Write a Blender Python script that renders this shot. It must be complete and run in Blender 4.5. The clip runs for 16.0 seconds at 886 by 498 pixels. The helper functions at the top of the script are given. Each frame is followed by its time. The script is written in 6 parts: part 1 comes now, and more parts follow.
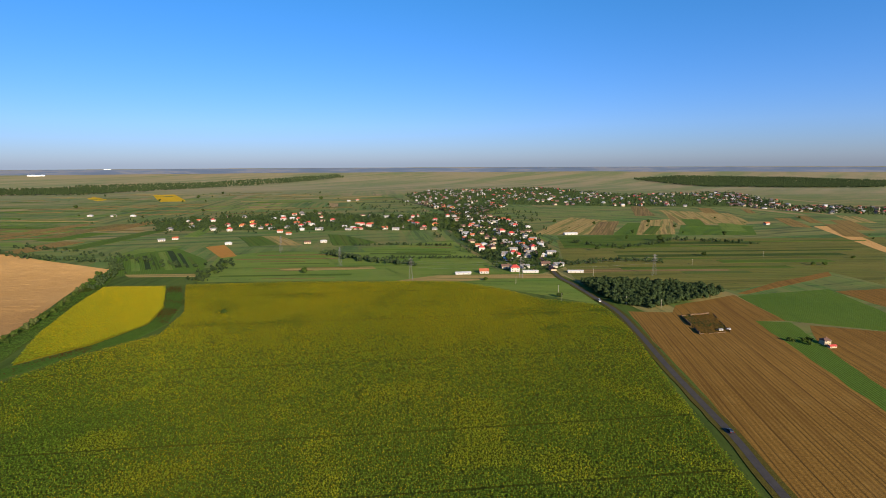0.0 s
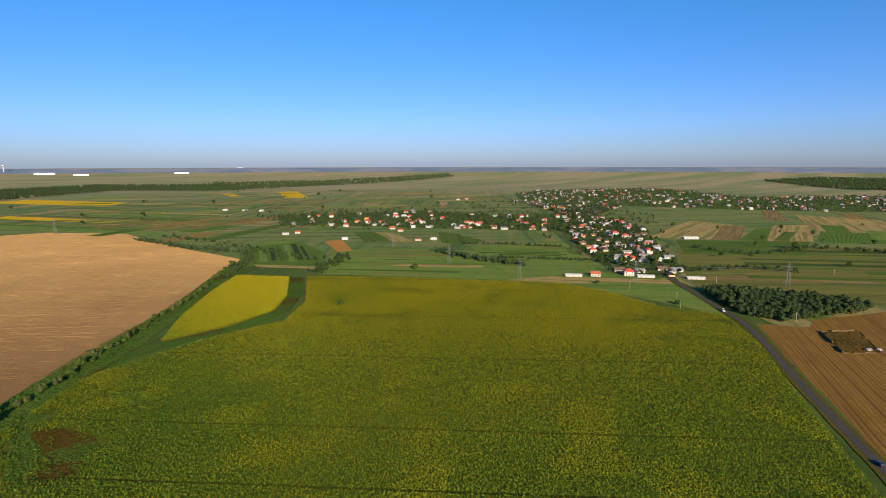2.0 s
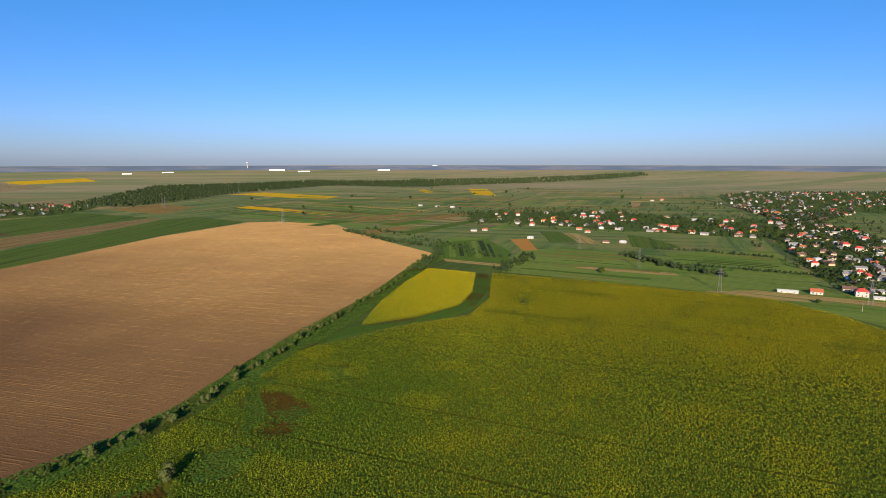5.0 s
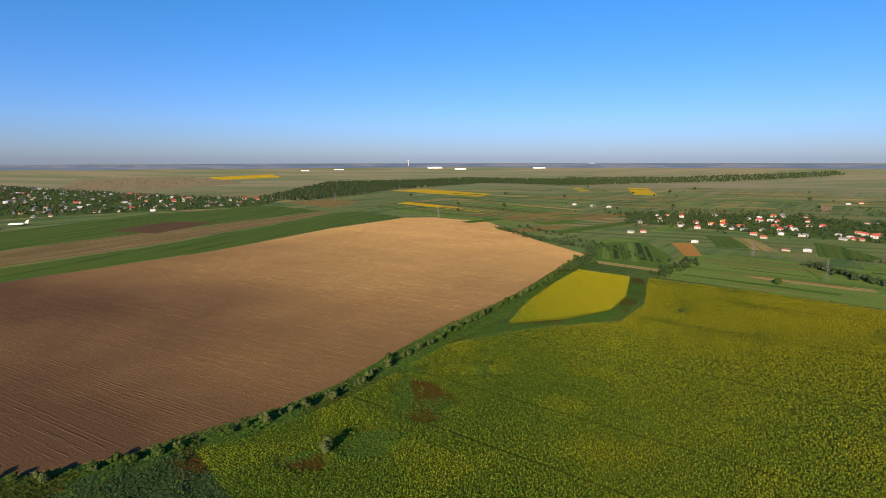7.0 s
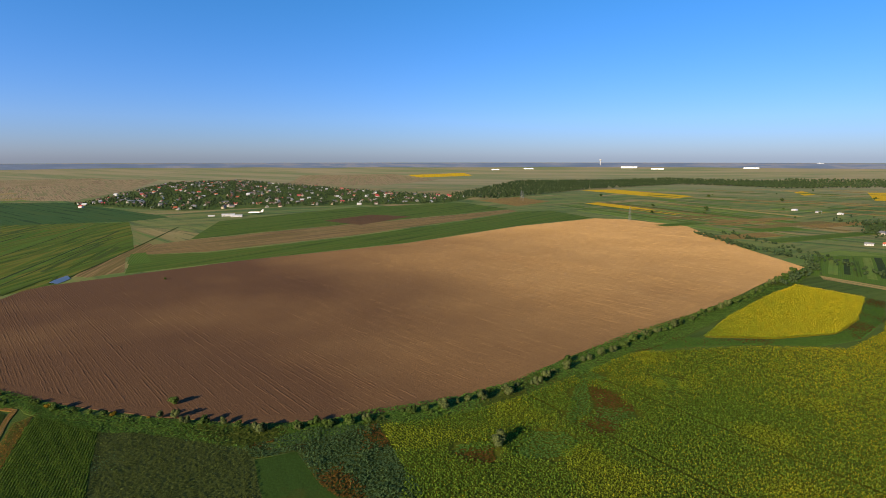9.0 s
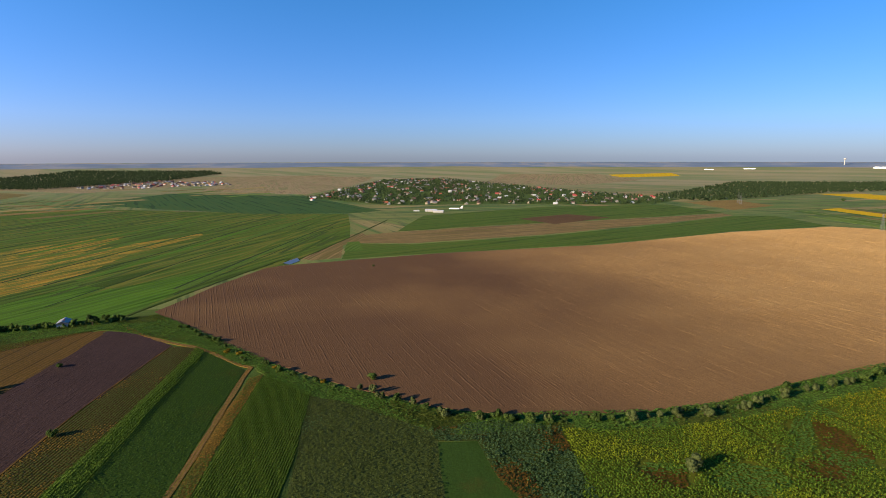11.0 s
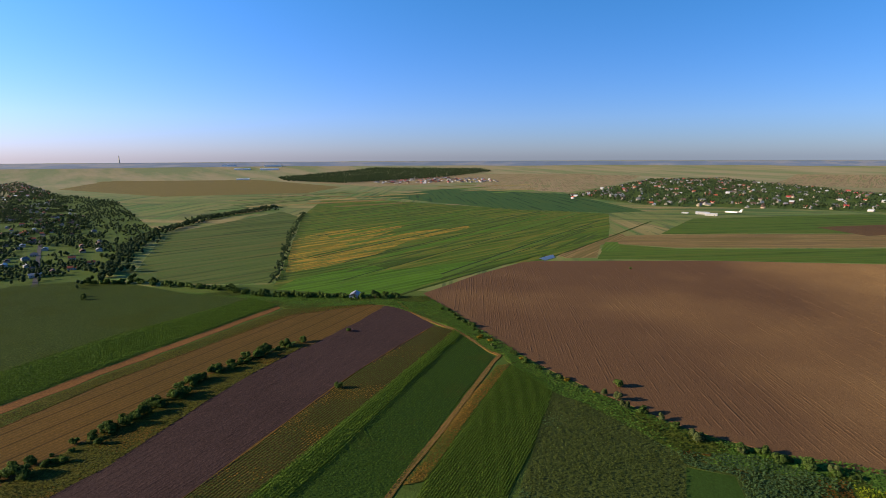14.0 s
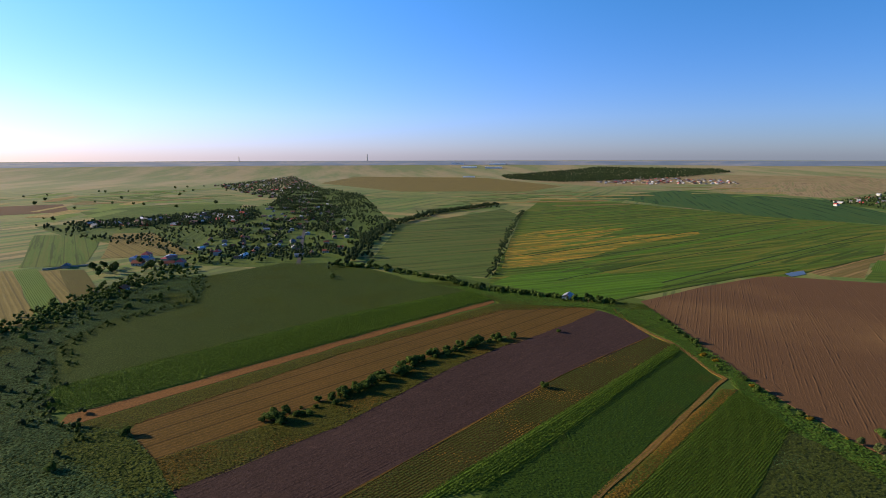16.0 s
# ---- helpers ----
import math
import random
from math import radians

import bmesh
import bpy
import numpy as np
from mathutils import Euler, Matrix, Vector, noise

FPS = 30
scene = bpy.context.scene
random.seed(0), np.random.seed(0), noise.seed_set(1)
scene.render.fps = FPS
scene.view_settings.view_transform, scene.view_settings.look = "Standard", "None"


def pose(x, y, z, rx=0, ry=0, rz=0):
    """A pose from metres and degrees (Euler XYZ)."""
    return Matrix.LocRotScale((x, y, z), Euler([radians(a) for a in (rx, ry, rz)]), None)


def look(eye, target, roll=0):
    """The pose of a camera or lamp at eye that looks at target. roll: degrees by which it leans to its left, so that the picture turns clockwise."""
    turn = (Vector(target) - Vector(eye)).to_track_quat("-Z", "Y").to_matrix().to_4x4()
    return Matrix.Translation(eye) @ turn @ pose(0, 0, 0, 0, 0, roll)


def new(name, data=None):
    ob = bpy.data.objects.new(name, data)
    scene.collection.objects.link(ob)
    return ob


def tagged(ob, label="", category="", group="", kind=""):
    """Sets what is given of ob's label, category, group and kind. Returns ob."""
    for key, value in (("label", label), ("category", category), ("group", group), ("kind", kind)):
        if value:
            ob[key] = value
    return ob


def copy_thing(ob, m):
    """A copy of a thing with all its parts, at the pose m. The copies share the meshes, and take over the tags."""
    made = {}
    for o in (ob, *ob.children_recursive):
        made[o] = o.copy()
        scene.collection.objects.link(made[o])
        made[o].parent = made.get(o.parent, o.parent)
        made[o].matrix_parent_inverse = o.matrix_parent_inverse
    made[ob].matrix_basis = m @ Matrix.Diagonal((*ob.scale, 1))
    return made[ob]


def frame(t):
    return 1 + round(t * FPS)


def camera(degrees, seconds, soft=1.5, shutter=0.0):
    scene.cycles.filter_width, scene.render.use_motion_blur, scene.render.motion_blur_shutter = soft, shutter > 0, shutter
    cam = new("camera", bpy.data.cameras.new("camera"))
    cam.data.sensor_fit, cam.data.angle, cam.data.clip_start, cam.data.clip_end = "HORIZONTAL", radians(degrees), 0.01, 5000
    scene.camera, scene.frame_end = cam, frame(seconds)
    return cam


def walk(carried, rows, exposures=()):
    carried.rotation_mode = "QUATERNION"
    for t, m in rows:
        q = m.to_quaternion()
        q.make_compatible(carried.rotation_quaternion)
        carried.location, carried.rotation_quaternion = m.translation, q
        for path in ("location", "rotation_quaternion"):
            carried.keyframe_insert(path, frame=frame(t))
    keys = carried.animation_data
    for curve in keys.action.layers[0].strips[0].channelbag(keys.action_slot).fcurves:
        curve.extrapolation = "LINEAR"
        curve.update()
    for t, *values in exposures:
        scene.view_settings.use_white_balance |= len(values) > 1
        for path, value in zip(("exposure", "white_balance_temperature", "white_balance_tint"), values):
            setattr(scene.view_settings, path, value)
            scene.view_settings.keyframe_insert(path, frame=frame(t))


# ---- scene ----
cam = camera(75.82, 16.0, soft=0.8)
PATH = [
    (0.0, (0.00, 0.00, 120.00), (-0.00, 989.00, -27.89), -0.25),
    (0.5, (-0.70, -0.08, 119.87), (-43.65, 987.99, -28.02), -0.21),
    (1.0, (-1.42, -0.14, 119.70), (-92.13, 984.68, -28.26), -0.17),
    (1.5, (-2.20, -0.14, 119.59), (-140.70, 979.10, -28.44), -0.13),
    (2.0, (-2.99, -0.10, 119.59), (-188.46, 971.32, -28.56), -0.09),
    (2.5, (-3.63, -0.24, 119.67), (-237.48, 960.64, -28.72), -0.05),
    (3.0, (-4.09, -0.55, 119.98), (-287.15, 946.95, -28.75), -0.01),
    (3.5, (-4.36, -0.96, 120.48), (-337.77, 929.93, -28.77), 0.02),
    (4.0, (-4.38, -1.39, 121.08), (-389.16, 909.36, -28.86), 0.03),
    (4.2, (-4.28, -1.51, 121.32), (-407.72, 901.07, -28.94), 0.02),
    (6.3, (-2.11, -2.16, 123.47), (-626.45, 763.53, -31.17), -0.10),
    (6.5, (-1.92, -2.17, 123.55), (-645.99, 746.93, -31.47), -0.11),
    (7.0, (-1.54, -1.92, 123.61), (-697.54, 699.02, -32.15), -0.11),
    (7.5, (-1.35, -1.45, 123.45), (-749.62, 643.28, -32.82), -0.10),
    (8.0, (-1.55, -0.87, 123.21), (-799.55, 581.11, -33.32), -0.08),
    (8.5, (-2.09, -0.29, 122.85), (-845.94, 512.96, -33.69), -0.06),
    (9.0, (-2.83, 0.25, 122.19), (-886.96, 440.53, -34.28), -0.04),
    (9.5, (-3.60, 0.77, 121.49), (-920.59, 367.77, -34.88), -0.03),
    (10.0, (-4.20, 1.30, 120.86), (-947.90, 292.81, -35.47), -0.04),
    (10.2, (-4.42, 1.57, 120.70), (-957.22, 261.77, -35.68), -0.05),
    (12.3, (-6.48, 4.99, 119.89), (-991.23, -68.04, -38.00), -0.29),
    (12.5, (-6.65, 5.19, 119.82), (-990.10, -83.47, -38.18), -0.31),
    (13.0, (-6.96, 5.41, 119.66), (-981.74, -151.98, -38.56), -0.31),
    (13.5, (-7.15, 5.50, 119.55), (-965.24, -233.21, -38.84), -0.29),
    (14.0, (-7.27, 5.54, 119.58), (-940.41, -317.13, -38.94), -0.25),
    (14.5, (-7.24, 5.66, 119.72), (-906.96, -400.92, -38.99), -0.21),
    (15.0, (-7.15, 5.95, 119.97), (-864.24, -484.08, -38.97), -0.17),
    (15.5, (-7.14, 6.36, 120.22), (-811.06, -566.68, -38.99), -0.13),
    (16.0, (-7.23, 6.79, 120.54), (-753.09, -639.94, -38.93), -0.10),
]
walk(cam, [(t, look(eye, target, roll)) for t, eye, target, roll in PATH],
     exposures=[(0.0, 1.2), (9.0, 1.2), (13.0, 1.27), (16.0, 1.15)])

# ---- light: low sun behind the first view, clear sky ----
SUN_AZ, SUN_EL = radians(153.5), radians(17.5)
world = bpy.data.worlds.new("clear_sky")
scene.world = world
world.use_nodes = True
wn = world.node_tree
bg = wn.nodes["Background"]
sky = wn.nodes.new("ShaderNodeTexSky")
sky.sky_type = "NISHITA"
sky.sun_disc = False
sky.sun_elevation, sky.sun_rotation = SUN_EL, SUN_AZ
sky.altitude, sky.air_density, sky.dust_density, sky.ozone_density = 100, 1.0, 0.35, 3.2
vivid = wn.nodes.new("ShaderNodeHueSaturation")
vivid.inputs["Saturation"].default_value = 1.3
wn.links.new(sky.outputs[0], vivid.inputs["Color"])
tone = wn.nodes.new("ShaderNodeMix")
tone.data_type, tone.blend_type = "RGBA", "MULTIPLY"
tone.inputs[0].default_value = 1.0
# clear blue above, dull lilac haze layer low down
up = wn.nodes.new("ShaderNodeSeparateXYZ")
wn.links.new(wn.nodes.new("ShaderNodeTexCoord").outputs["Generated"], up.inputs[0])
haze = wn.nodes.new("ShaderNodeValToRGB")
haze.color_ramp.elements[0].position, haze.color_ramp.elements[0].color = 0.0, (0.53, 0.66, 1.36, 1)
haze.color_ramp.elements[1].position, haze.color_ramp.elements[1].color = 0.30, (0.90, 1.10, 1.32, 1)
wn.links.new(up.outputs["Z"], haze.inputs[0])
wn.links.new(haze.outputs[0], tone.inputs[7])
wn.links.new(vivid.outputs[0], tone.inputs[6])
# bright hazy air on the sun's side
side = wn.nodes.new("ShaderNodeVectorMath")
side.operation = "DOT_PRODUCT"
side.inputs[1].default_value = (math.sin(SUN_AZ), math.cos(SUN_AZ), 0)
wn.links.new(up.inputs[0].links[0].from_socket, side.inputs[0])
lit = wn.nodes.new("ShaderNodeMapRange")
lit.interpolation_type = "SMOOTHSTEP"
for n, v in zip(("From Min", "From Max", "To Min", "To Max"), (-0.75, 0.85, 1.0, 1.85)):
    lit.inputs[n].default_value = v
wn.links.new(side.outputs["Value"], lit.inputs["Value"])
glow = wn.nodes.new("ShaderNodeVectorMath")
glow.operation = "SCALE"
wn.links.new(tone.outputs[2], glow.inputs[0])
wn.links.new(lit.outputs[0], glow.inputs["Scale"])
warm = wn.nodes.new("ShaderNodeMix")
warm.data_type = "RGBA"
warm.inputs[6].default_value, warm.inputs[7].default_value = (1, 1, 1, 1), (1.25, 1.0, 1.02, 1)
share = wn.nodes.new("ShaderNodeMapRange")
share.inputs["From Min"].default_value, share.inputs["From Max"].default_value = 1.0, 2.0
wn.links.new(lit.outputs[0], share.inputs["Value"])
wn.links.new(share.outputs[0], warm.inputs[0])
mild = wn.nodes.new("ShaderNodeVectorMath")
mild.operation = "MULTIPLY"
wn.links.new(glow.outputs[0], mild.inputs[0])
wn.links.new(warm.outputs[2], mild.inputs[1])
wn.links.new(mild.outputs[0], bg.inputs[0])
bg.inputs[1].default_value = 0.05
sun_dir = Vector((math.sin(SUN_AZ) * math.cos(SUN_EL), math.cos(SUN_AZ) * math.cos(SUN_EL), math.sin(SUN_EL)))
sun = new("sun", bpy.data.lights.new("sun", "SUN"))
sun.matrix_basis = look(sun_dir * 1000, (0, 0, 0))
sun.data.energy, sun.data.angle, sun.data.color = 5.0, radians(0.6), (1.0, 0.82, 0.57)


# ---- materials ----
def tree_of(name):
    m = bpy.data.materials.new(name)
    m.use_nodes = True
    nt = m.node_tree
    return m, nt, nt.nodes["Principled BSDF"]


def ramp(nt, fac, stops):
    r = nt.nodes.new("ShaderNodeValToRGB")
    while len(r.color_ramp.elements) < len(stops):
        r.color_ramp.elements.new(0.5)
    for e, (p, c) in zip(r.color_ramp.elements, stops):
        e.position, e.color = p, (*c, 1)
    nt.links.new(fac, r.inputs[0])
    return r.outputs[0]


def noise_tex(nt, vec, scale, detail=4.0, rough=0.55):
    n = nt.nodes.new("ShaderNodeTexNoise")
    n.inputs["Scale"].default_value, n.inputs["Detail"].default_value, n.inputs["Roughness"].default_value = scale, detail, rough
    nt.links.new(vec, n.inputs["Vector"])
    return n.outputs["Fac"]


def mixed(nt, fac, a, b, mode="MIX"):
    m = nt.nodes.new("ShaderNodeMix")
    m.data_type, m.blend_type = "RGBA", mode
    for value, socket in ((fac, m.inputs[0]), (a, m.inputs[6]), (b, m.inputs[7])):
        if isinstance(value, (int, float)):
            socket.default_value = value
        elif isinstance(value, tuple):
            socket.default_value = (*value, 1)
        else:
            nt.links.new(value, socket)
    return m.outputs[2]


def mapped(nt, angle=0.0, scale=(1, 1, 1)):
    g = nt.nodes.new("ShaderNodeNewGeometry")
    m = nt.nodes.new("ShaderNodeMapping")
    m.vector_type = "TEXTURE"
    m.inputs["Rotation"].default_value = (0, 0, angle)
    m.inputs["Scale"].default_value = scale
    nt.links.new(g.outputs["Position"], m.inputs["Vector"])
    return m.outputs[0]


def levels(nt, fac, lo, hi, to_lo=0.0, to_hi=1.0):
    r = nt.nodes.new("ShaderNodeMapRange")
    for n, v in zip(("From Min", "From Max", "To Min", "To Max"), (lo, hi, to_lo, to_hi)):
        r.inputs[n].default_value = v
    nt.links.new(fac, r.inputs["Value"])
    return r.outputs[0]


def bump(nt, b, height, strength, distance):
    n = nt.nodes.new("ShaderNodeBump")
    n.inputs["Strength"].default_value, n.inputs["Distance"].default_value = strength, distance
    nt.links.new(height, n.inputs["Height"])
    nt.links.new(n.outputs[0], b.inputs["Normal"])


# soil and crop colours: main, second, patch colour, row spacing, row depth, relief
KINDS = {
    "meadow": ((0.072, 0.122, 0.018), (0.118, 0.138, 0.026), (0.054, 0.104, 0.013), 6.0, 0.25, 0.25),
    "grass": ((0.042, 0.070, 0.011), (0.060, 0.080, 0.014), (0.032, 0.058, 0.010), 0.0, 0.0, 0.5),
    "meadow2": ((0.042, 0.068, 0.013), (0.058, 0.078, 0.015), (0.078, 0.074, 0.017), 0.0, 0.0, 0.4),
    "pasture": ((0.078, 0.092, 0.017), (0.115, 0.092, 0.022), (0.046, 0.074, 0.012), 9.0, 0.2, 0.3),
    "greenstrip": ((0.046, 0.080, 0.009), (0.056, 0.089, 0.010), (0.072, 0.089, 0.013), 6.0, 0.12, 0.1),
    "stubble": ((0.172, 0.116, 0.032), (0.140, 0.090, 0.023), (0.192, 0.136, 0.042), 4.5, 0.35, 0.15),
    "reaped": ((0.160, 0.088, 0.018), (0.124, 0.066, 0.012), (0.182, 0.108, 0.026), 2.4, 0.2, 0.15),
    "ditchline": ((0.018, 0.030, 0.007), (0.024, 0.036, 0.008), (0.030, 0.046, 0.010), 0.0, 0.0, 0.6),
    "stubble2": ((0.130, 0.098, 0.027), (0.104, 0.084, 0.021), (0.084, 0.084, 0.017), 4.0, 0.3, 0.2),
    "farstraw": ((0.225, 0.160, 0.080), (0.180, 0.140, 0.062), (0.120, 0.122, 0.045), 9.0, 0.2, 0.2),
    "palestraw": ((0.255, 0.182, 0.060), (0.205, 0.150, 0.047), (0.080, 0.100, 0.021), 7.0, 0.25, 0.2),
    "dirt": ((0.171, 0.116, 0.043), (0.133, 0.085, 0.029), (0.095, 0.077, 0.020), 6.0, 0.3, 0.2),
    "cropgreen": ((0.050, 0.090, 0.010), (0.066, 0.102, 0.012), (0.040, 0.076, 0.009), 1.7, 0.15, 0.3),
    "plough": ((0.405, 0.236, 0.078), (0.335, 0.187, 0.058), (0.435, 0.266, 0.094), 0.0, 0.0, 0.45),
    "plough2": ((0.081, 0.046, 0.019), (0.068, 0.038, 0.015), (0.099, 0.054, 0.020), 3.0, 0.3, 0.3),
    "purple": ((0.036, 0.021, 0.017), (0.026, 0.015, 0.012), (0.042, 0.025, 0.019), 0.0, 0.0, 0.4),
    "sunflower": ((0.052, 0.066, 0.007), (0.078, 0.076, 0.006), (0.040, 0.056, 0.007), 0.0, 0.0, 0.5),
    "sunflower2": ((0.150, 0.135, 0.004), (0.190, 0.155, 0.005), (0.085, 0.110, 0.005), 2.0, 0.35, 0.5),
    "yellow": ((0.403, 0.252, 0.003), (0.322, 0.211, 0.004), (0.242, 0.176, 0.007), 8.0, 0.1, 0.2),
    "ditchgrass": ((0.056, 0.112, 0.015), (0.048, 0.092, 0.013), (0.082, 0.046, 0.011), 0.0, 0.0, 0.6),
    "orange": ((0.279, 0.135, 0.027), (0.248, 0.119, 0.024), (0.236, 0.130, 0.031), 3.0, 0.2, 0.1),
    "greenfield": ((0.043, 0.077, 0.007), (0.064, 0.092, 0.010), (0.114, 0.101, 0.014), 22.0, 0.5, 0.4),
    "orangeweed": ((0.260, 0.151, 0.017), (0.149, 0.119, 0.014), (0.056, 0.076, 0.010), 18.0, 0.35, 0.4),
    "brightgreen": ((0.046, 0.103, 0.006), (0.062, 0.113, 0.009), (0.037, 0.076, 0.007), 9.0, 0.25, 0.4),
    "tealgreen": ((0.028, 0.062, 0.015), (0.034, 0.068, 0.015), (0.043, 0.070, 0.014), 30.0, 0.1, 0.1),
    "cropdark": ((0.036, 0.054, 0.008), (0.028, 0.044, 0.007), (0.048, 0.056, 0.010), 0.0, 0.0, 0.5),
    "cropbright": ((0.048, 0.080, 0.008), (0.034, 0.063, 0.005), (0.058, 0.084, 0.011), 1.6, 0.5, 0.5),
    "cropmid": ((0.046, 0.067, 0.008), (0.034, 0.055, 0.005), (0.063, 0.072, 0.011), 1.1, 0.4, 0.5),
    "redtrack": ((0.122, 0.056, 0.016), (0.097, 0.044, 0.012), (0.086, 0.048, 0.014), 0.0, 0.0, 0.2),
    "track": ((0.128, 0.072, 0.027), (0.100, 0.056, 0.020), (0.072, 0.054, 0.014), 0.0, 0.0, 0.2),
    "weeds": ((0.049, 0.047, 0.007), (0.066, 0.051, 0.010), (0.026, 0.034, 0.005), 0.0, 0.0, 0.5),
    "weedsorange": ((0.132, 0.075, 0.014), (0.061, 0.062, 0.010), (0.168, 0.066, 0.011), 0.0, 0.0, 0.5),
    "mown": ((0.080, 0.043, 0.009), (0.057, 0.036, 0.007), (0.091, 0.052, 0.012), 2.6, 0.3, 0.15),
    "brownstrip": ((0.036, 0.033, 0.005), (0.048, 0.034, 0.009), (0.028, 0.033, 0.005), 1.5, 0.25, 0.25),
    "darkgreen": ((0.019, 0.040, 0.006), (0.024, 0.046, 0.006), (0.044, 0.040, 0.006), 0.0, 0.0, 0.25),
    "greygreen": ((0.041, 0.050, 0.012), (0.031, 0.044, 0.009), (0.024, 0.036, 0.007), 0.0, 0.0, 0.5),
    "scrub": ((0.027, 0.042, 0.008), (0.036, 0.048, 0.009), (0.097, 0.046, 0.009), 0.0, 0.0, 0.7),
    "hedgegrass": ((0.044, 0.074, 0.011), (0.060, 0.084, 0.012), (0.072, 0.066, 0.012), 0.0, 0.0, 0.6),
    "marsh": ((0.024, 0.040, 0.008), (0.036, 0.051, 0.009), (0.017, 0.030, 0.005), 0.0, 0.0, 0.8),
}
made_soil = {}


def soil(kind, angle):
    """Field surface: two tones and patches at several scales, with rows along the angle."""
    key = (kind, round(math.degrees(angle) / 6))
    if key in made_soil:
        return made_soil[key]
    c1, c2, c3, spacing, depth, relief = KINDS[kind]
    m, nt, b = tree_of("soil_" + kind)
    flat = mapped(nt)
    along = mapped(nt, angle, (7.0, 1.0, 1.0))
    broad = noise_tex(nt, flat, 0.011, 5, 0.6)
    patch = noise_tex(nt, flat, 0.035, 4, 0.65)
    streak = noise_tex(nt, along, 0.30, 4, 0.6)
    grain = noise_tex(nt, flat, 0.9, 3, 0.7)
    col = mixed(nt, levels(nt, broad, 0.38, 0.62), c1, c2)
    col = mixed(nt, levels(nt, patch, 0.55, 0.72, 0, 0.85), col, c3)
    col = mixed(nt, levels(nt, streak, 0.35, 0.68, 0, 0.5), col, tuple(v * 0.62 for v in c2))
    col = mixed(nt, levels(nt, grain, 0.38, 0.66, 0, 0.65), col, tuple(min(1, v * 1.5) for v in c1))
    if kind in ("greenfield", "orangeweed", "brightgreen", "greenstrip", "meadow2", "tealgreen", "dirt", "farstraw", "palestraw"):
        # long narrow strips along the rows
        lanes = noise_tex(nt, mapped(nt, angle, (26.0, 1.0, 1.0)), 0.09, 3, 0.6)
        col = mixed(nt, levels(nt, lanes, 0.52, 0.57, 0, 0.75), col, c3)
        col = mixed(nt, levels(nt, lanes, 0.40, 0.44, 0.8, 0), col, tuple(v * 0.55 for v in c1))
    if kind in ("meadow", "pasture", "grass", "meadow2", "hedgegrass"):
        # mown and grazed strips, tufts and bare spots
        wide = noise_tex(nt, mapped(nt, angle, (16.0, 1.0, 1.0)), 0.045, 4, 0.65)
        col = mixed(nt, levels(nt, wide, 0.50, 0.60, 0, 0.55), col, tuple(v * k for v, k in zip(c1, (1.75, 1.35, 1.5))))
        col = mixed(nt, levels(nt, wide, 0.38, 0.44, 0.6, 0), col, tuple(v * 0.6 for v in c1))
        spots = noise_tex(nt, flat, 0.14, 5, 0.75)
        col = mixed(nt, levels(nt, spots, 0.60, 0.66, 0, 0.7), col, tuple(v * 0.42 for v in c3))
    if kind == "orangeweed":
        col = mixed(nt, levels(nt, noise_tex(nt, mapped(nt, angle, (8.0, 1.0, 1.0)), 0.16, 5, 0.7), 0.50, 0.56, 0, 0.9), col, (0.05, 0.085, 0.012))
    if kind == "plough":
        # soil darker towards low Y, broken up by broad noise
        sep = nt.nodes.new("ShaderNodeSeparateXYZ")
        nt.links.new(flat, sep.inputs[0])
        y_tone = nt.nodes.new("ShaderNodeMath")
        y_tone.operation = "ADD"
        nt.links.new(levels(nt, sep.outputs["Y"], 70, 630), y_tone.inputs[0])
        nt.links.new(levels(nt, noise_tex(nt, flat, 0.005, 3, 0.5), 0.3, 0.7, -0.14, 0.14), y_tone.inputs[1])
        col = mixed(nt, levels(nt, y_tone.outputs[0], 0.0, 1.0, 0.95, 0.0), col, (0.070, 0.036, 0.018))
        clods = noise_tex(nt, mapped(nt, angle, (2.2, 1.0, 1.0)), 0.42, 5, 0.8)
        col = mixed(nt, levels(nt, clods, 0.60, 0.72, 0, 0.25), col, (0.36, 0.20, 0.08))
        col = mixed(nt, levels(nt, clods, 0.32, 0.44, 0.45, 0), col, (0.070, 0.034, 0.014))
    if kind == "purple":
        clods = noise_tex(nt, mapped(nt, angle, (2.5, 1.0, 1.0)), 0.5, 5, 0.8)
        col = mixed(nt, levels(nt, clods, 0.56, 0.70, 0, 0.5), col, (0.092, 0.052, 0.040))
    if kind == "reaped":
        # thin paired wheel tracks and darker swaths left by the combine
        for space, low in ((7.3, 0.982), (11.9, 0.988)):
            rut = nt.nodes.new("ShaderNodeTexWave")
            rut.wave_type, rut.bands_direction = "BANDS", "Y"
            rut.inputs["Scale"].default_value = 0.314 / space
            rut.inputs["Distortion"].default_value, rut.inputs["Detail"].default_value, rut.inputs["Detail Scale"].default_value = 1.6, 2.0, 0.15
            nt.links.new(mapped(nt, angle), rut.inputs["Vector"])
            col = mixed(nt, levels(nt, rut.outputs["Fac"], low, 0.999, 0, 0.6), col, (0.040, 0.026, 0.008))
        swath = noise_tex(nt, mapped(nt, angle, (40.0, 1.0, 1.0)), 0.22, 3, 0.6)
        col = mixed(nt, levels(nt, swath, 0.50, 0.62, 0, 0.45), col, (0.085, 0.042, 0.009))
    height = grain
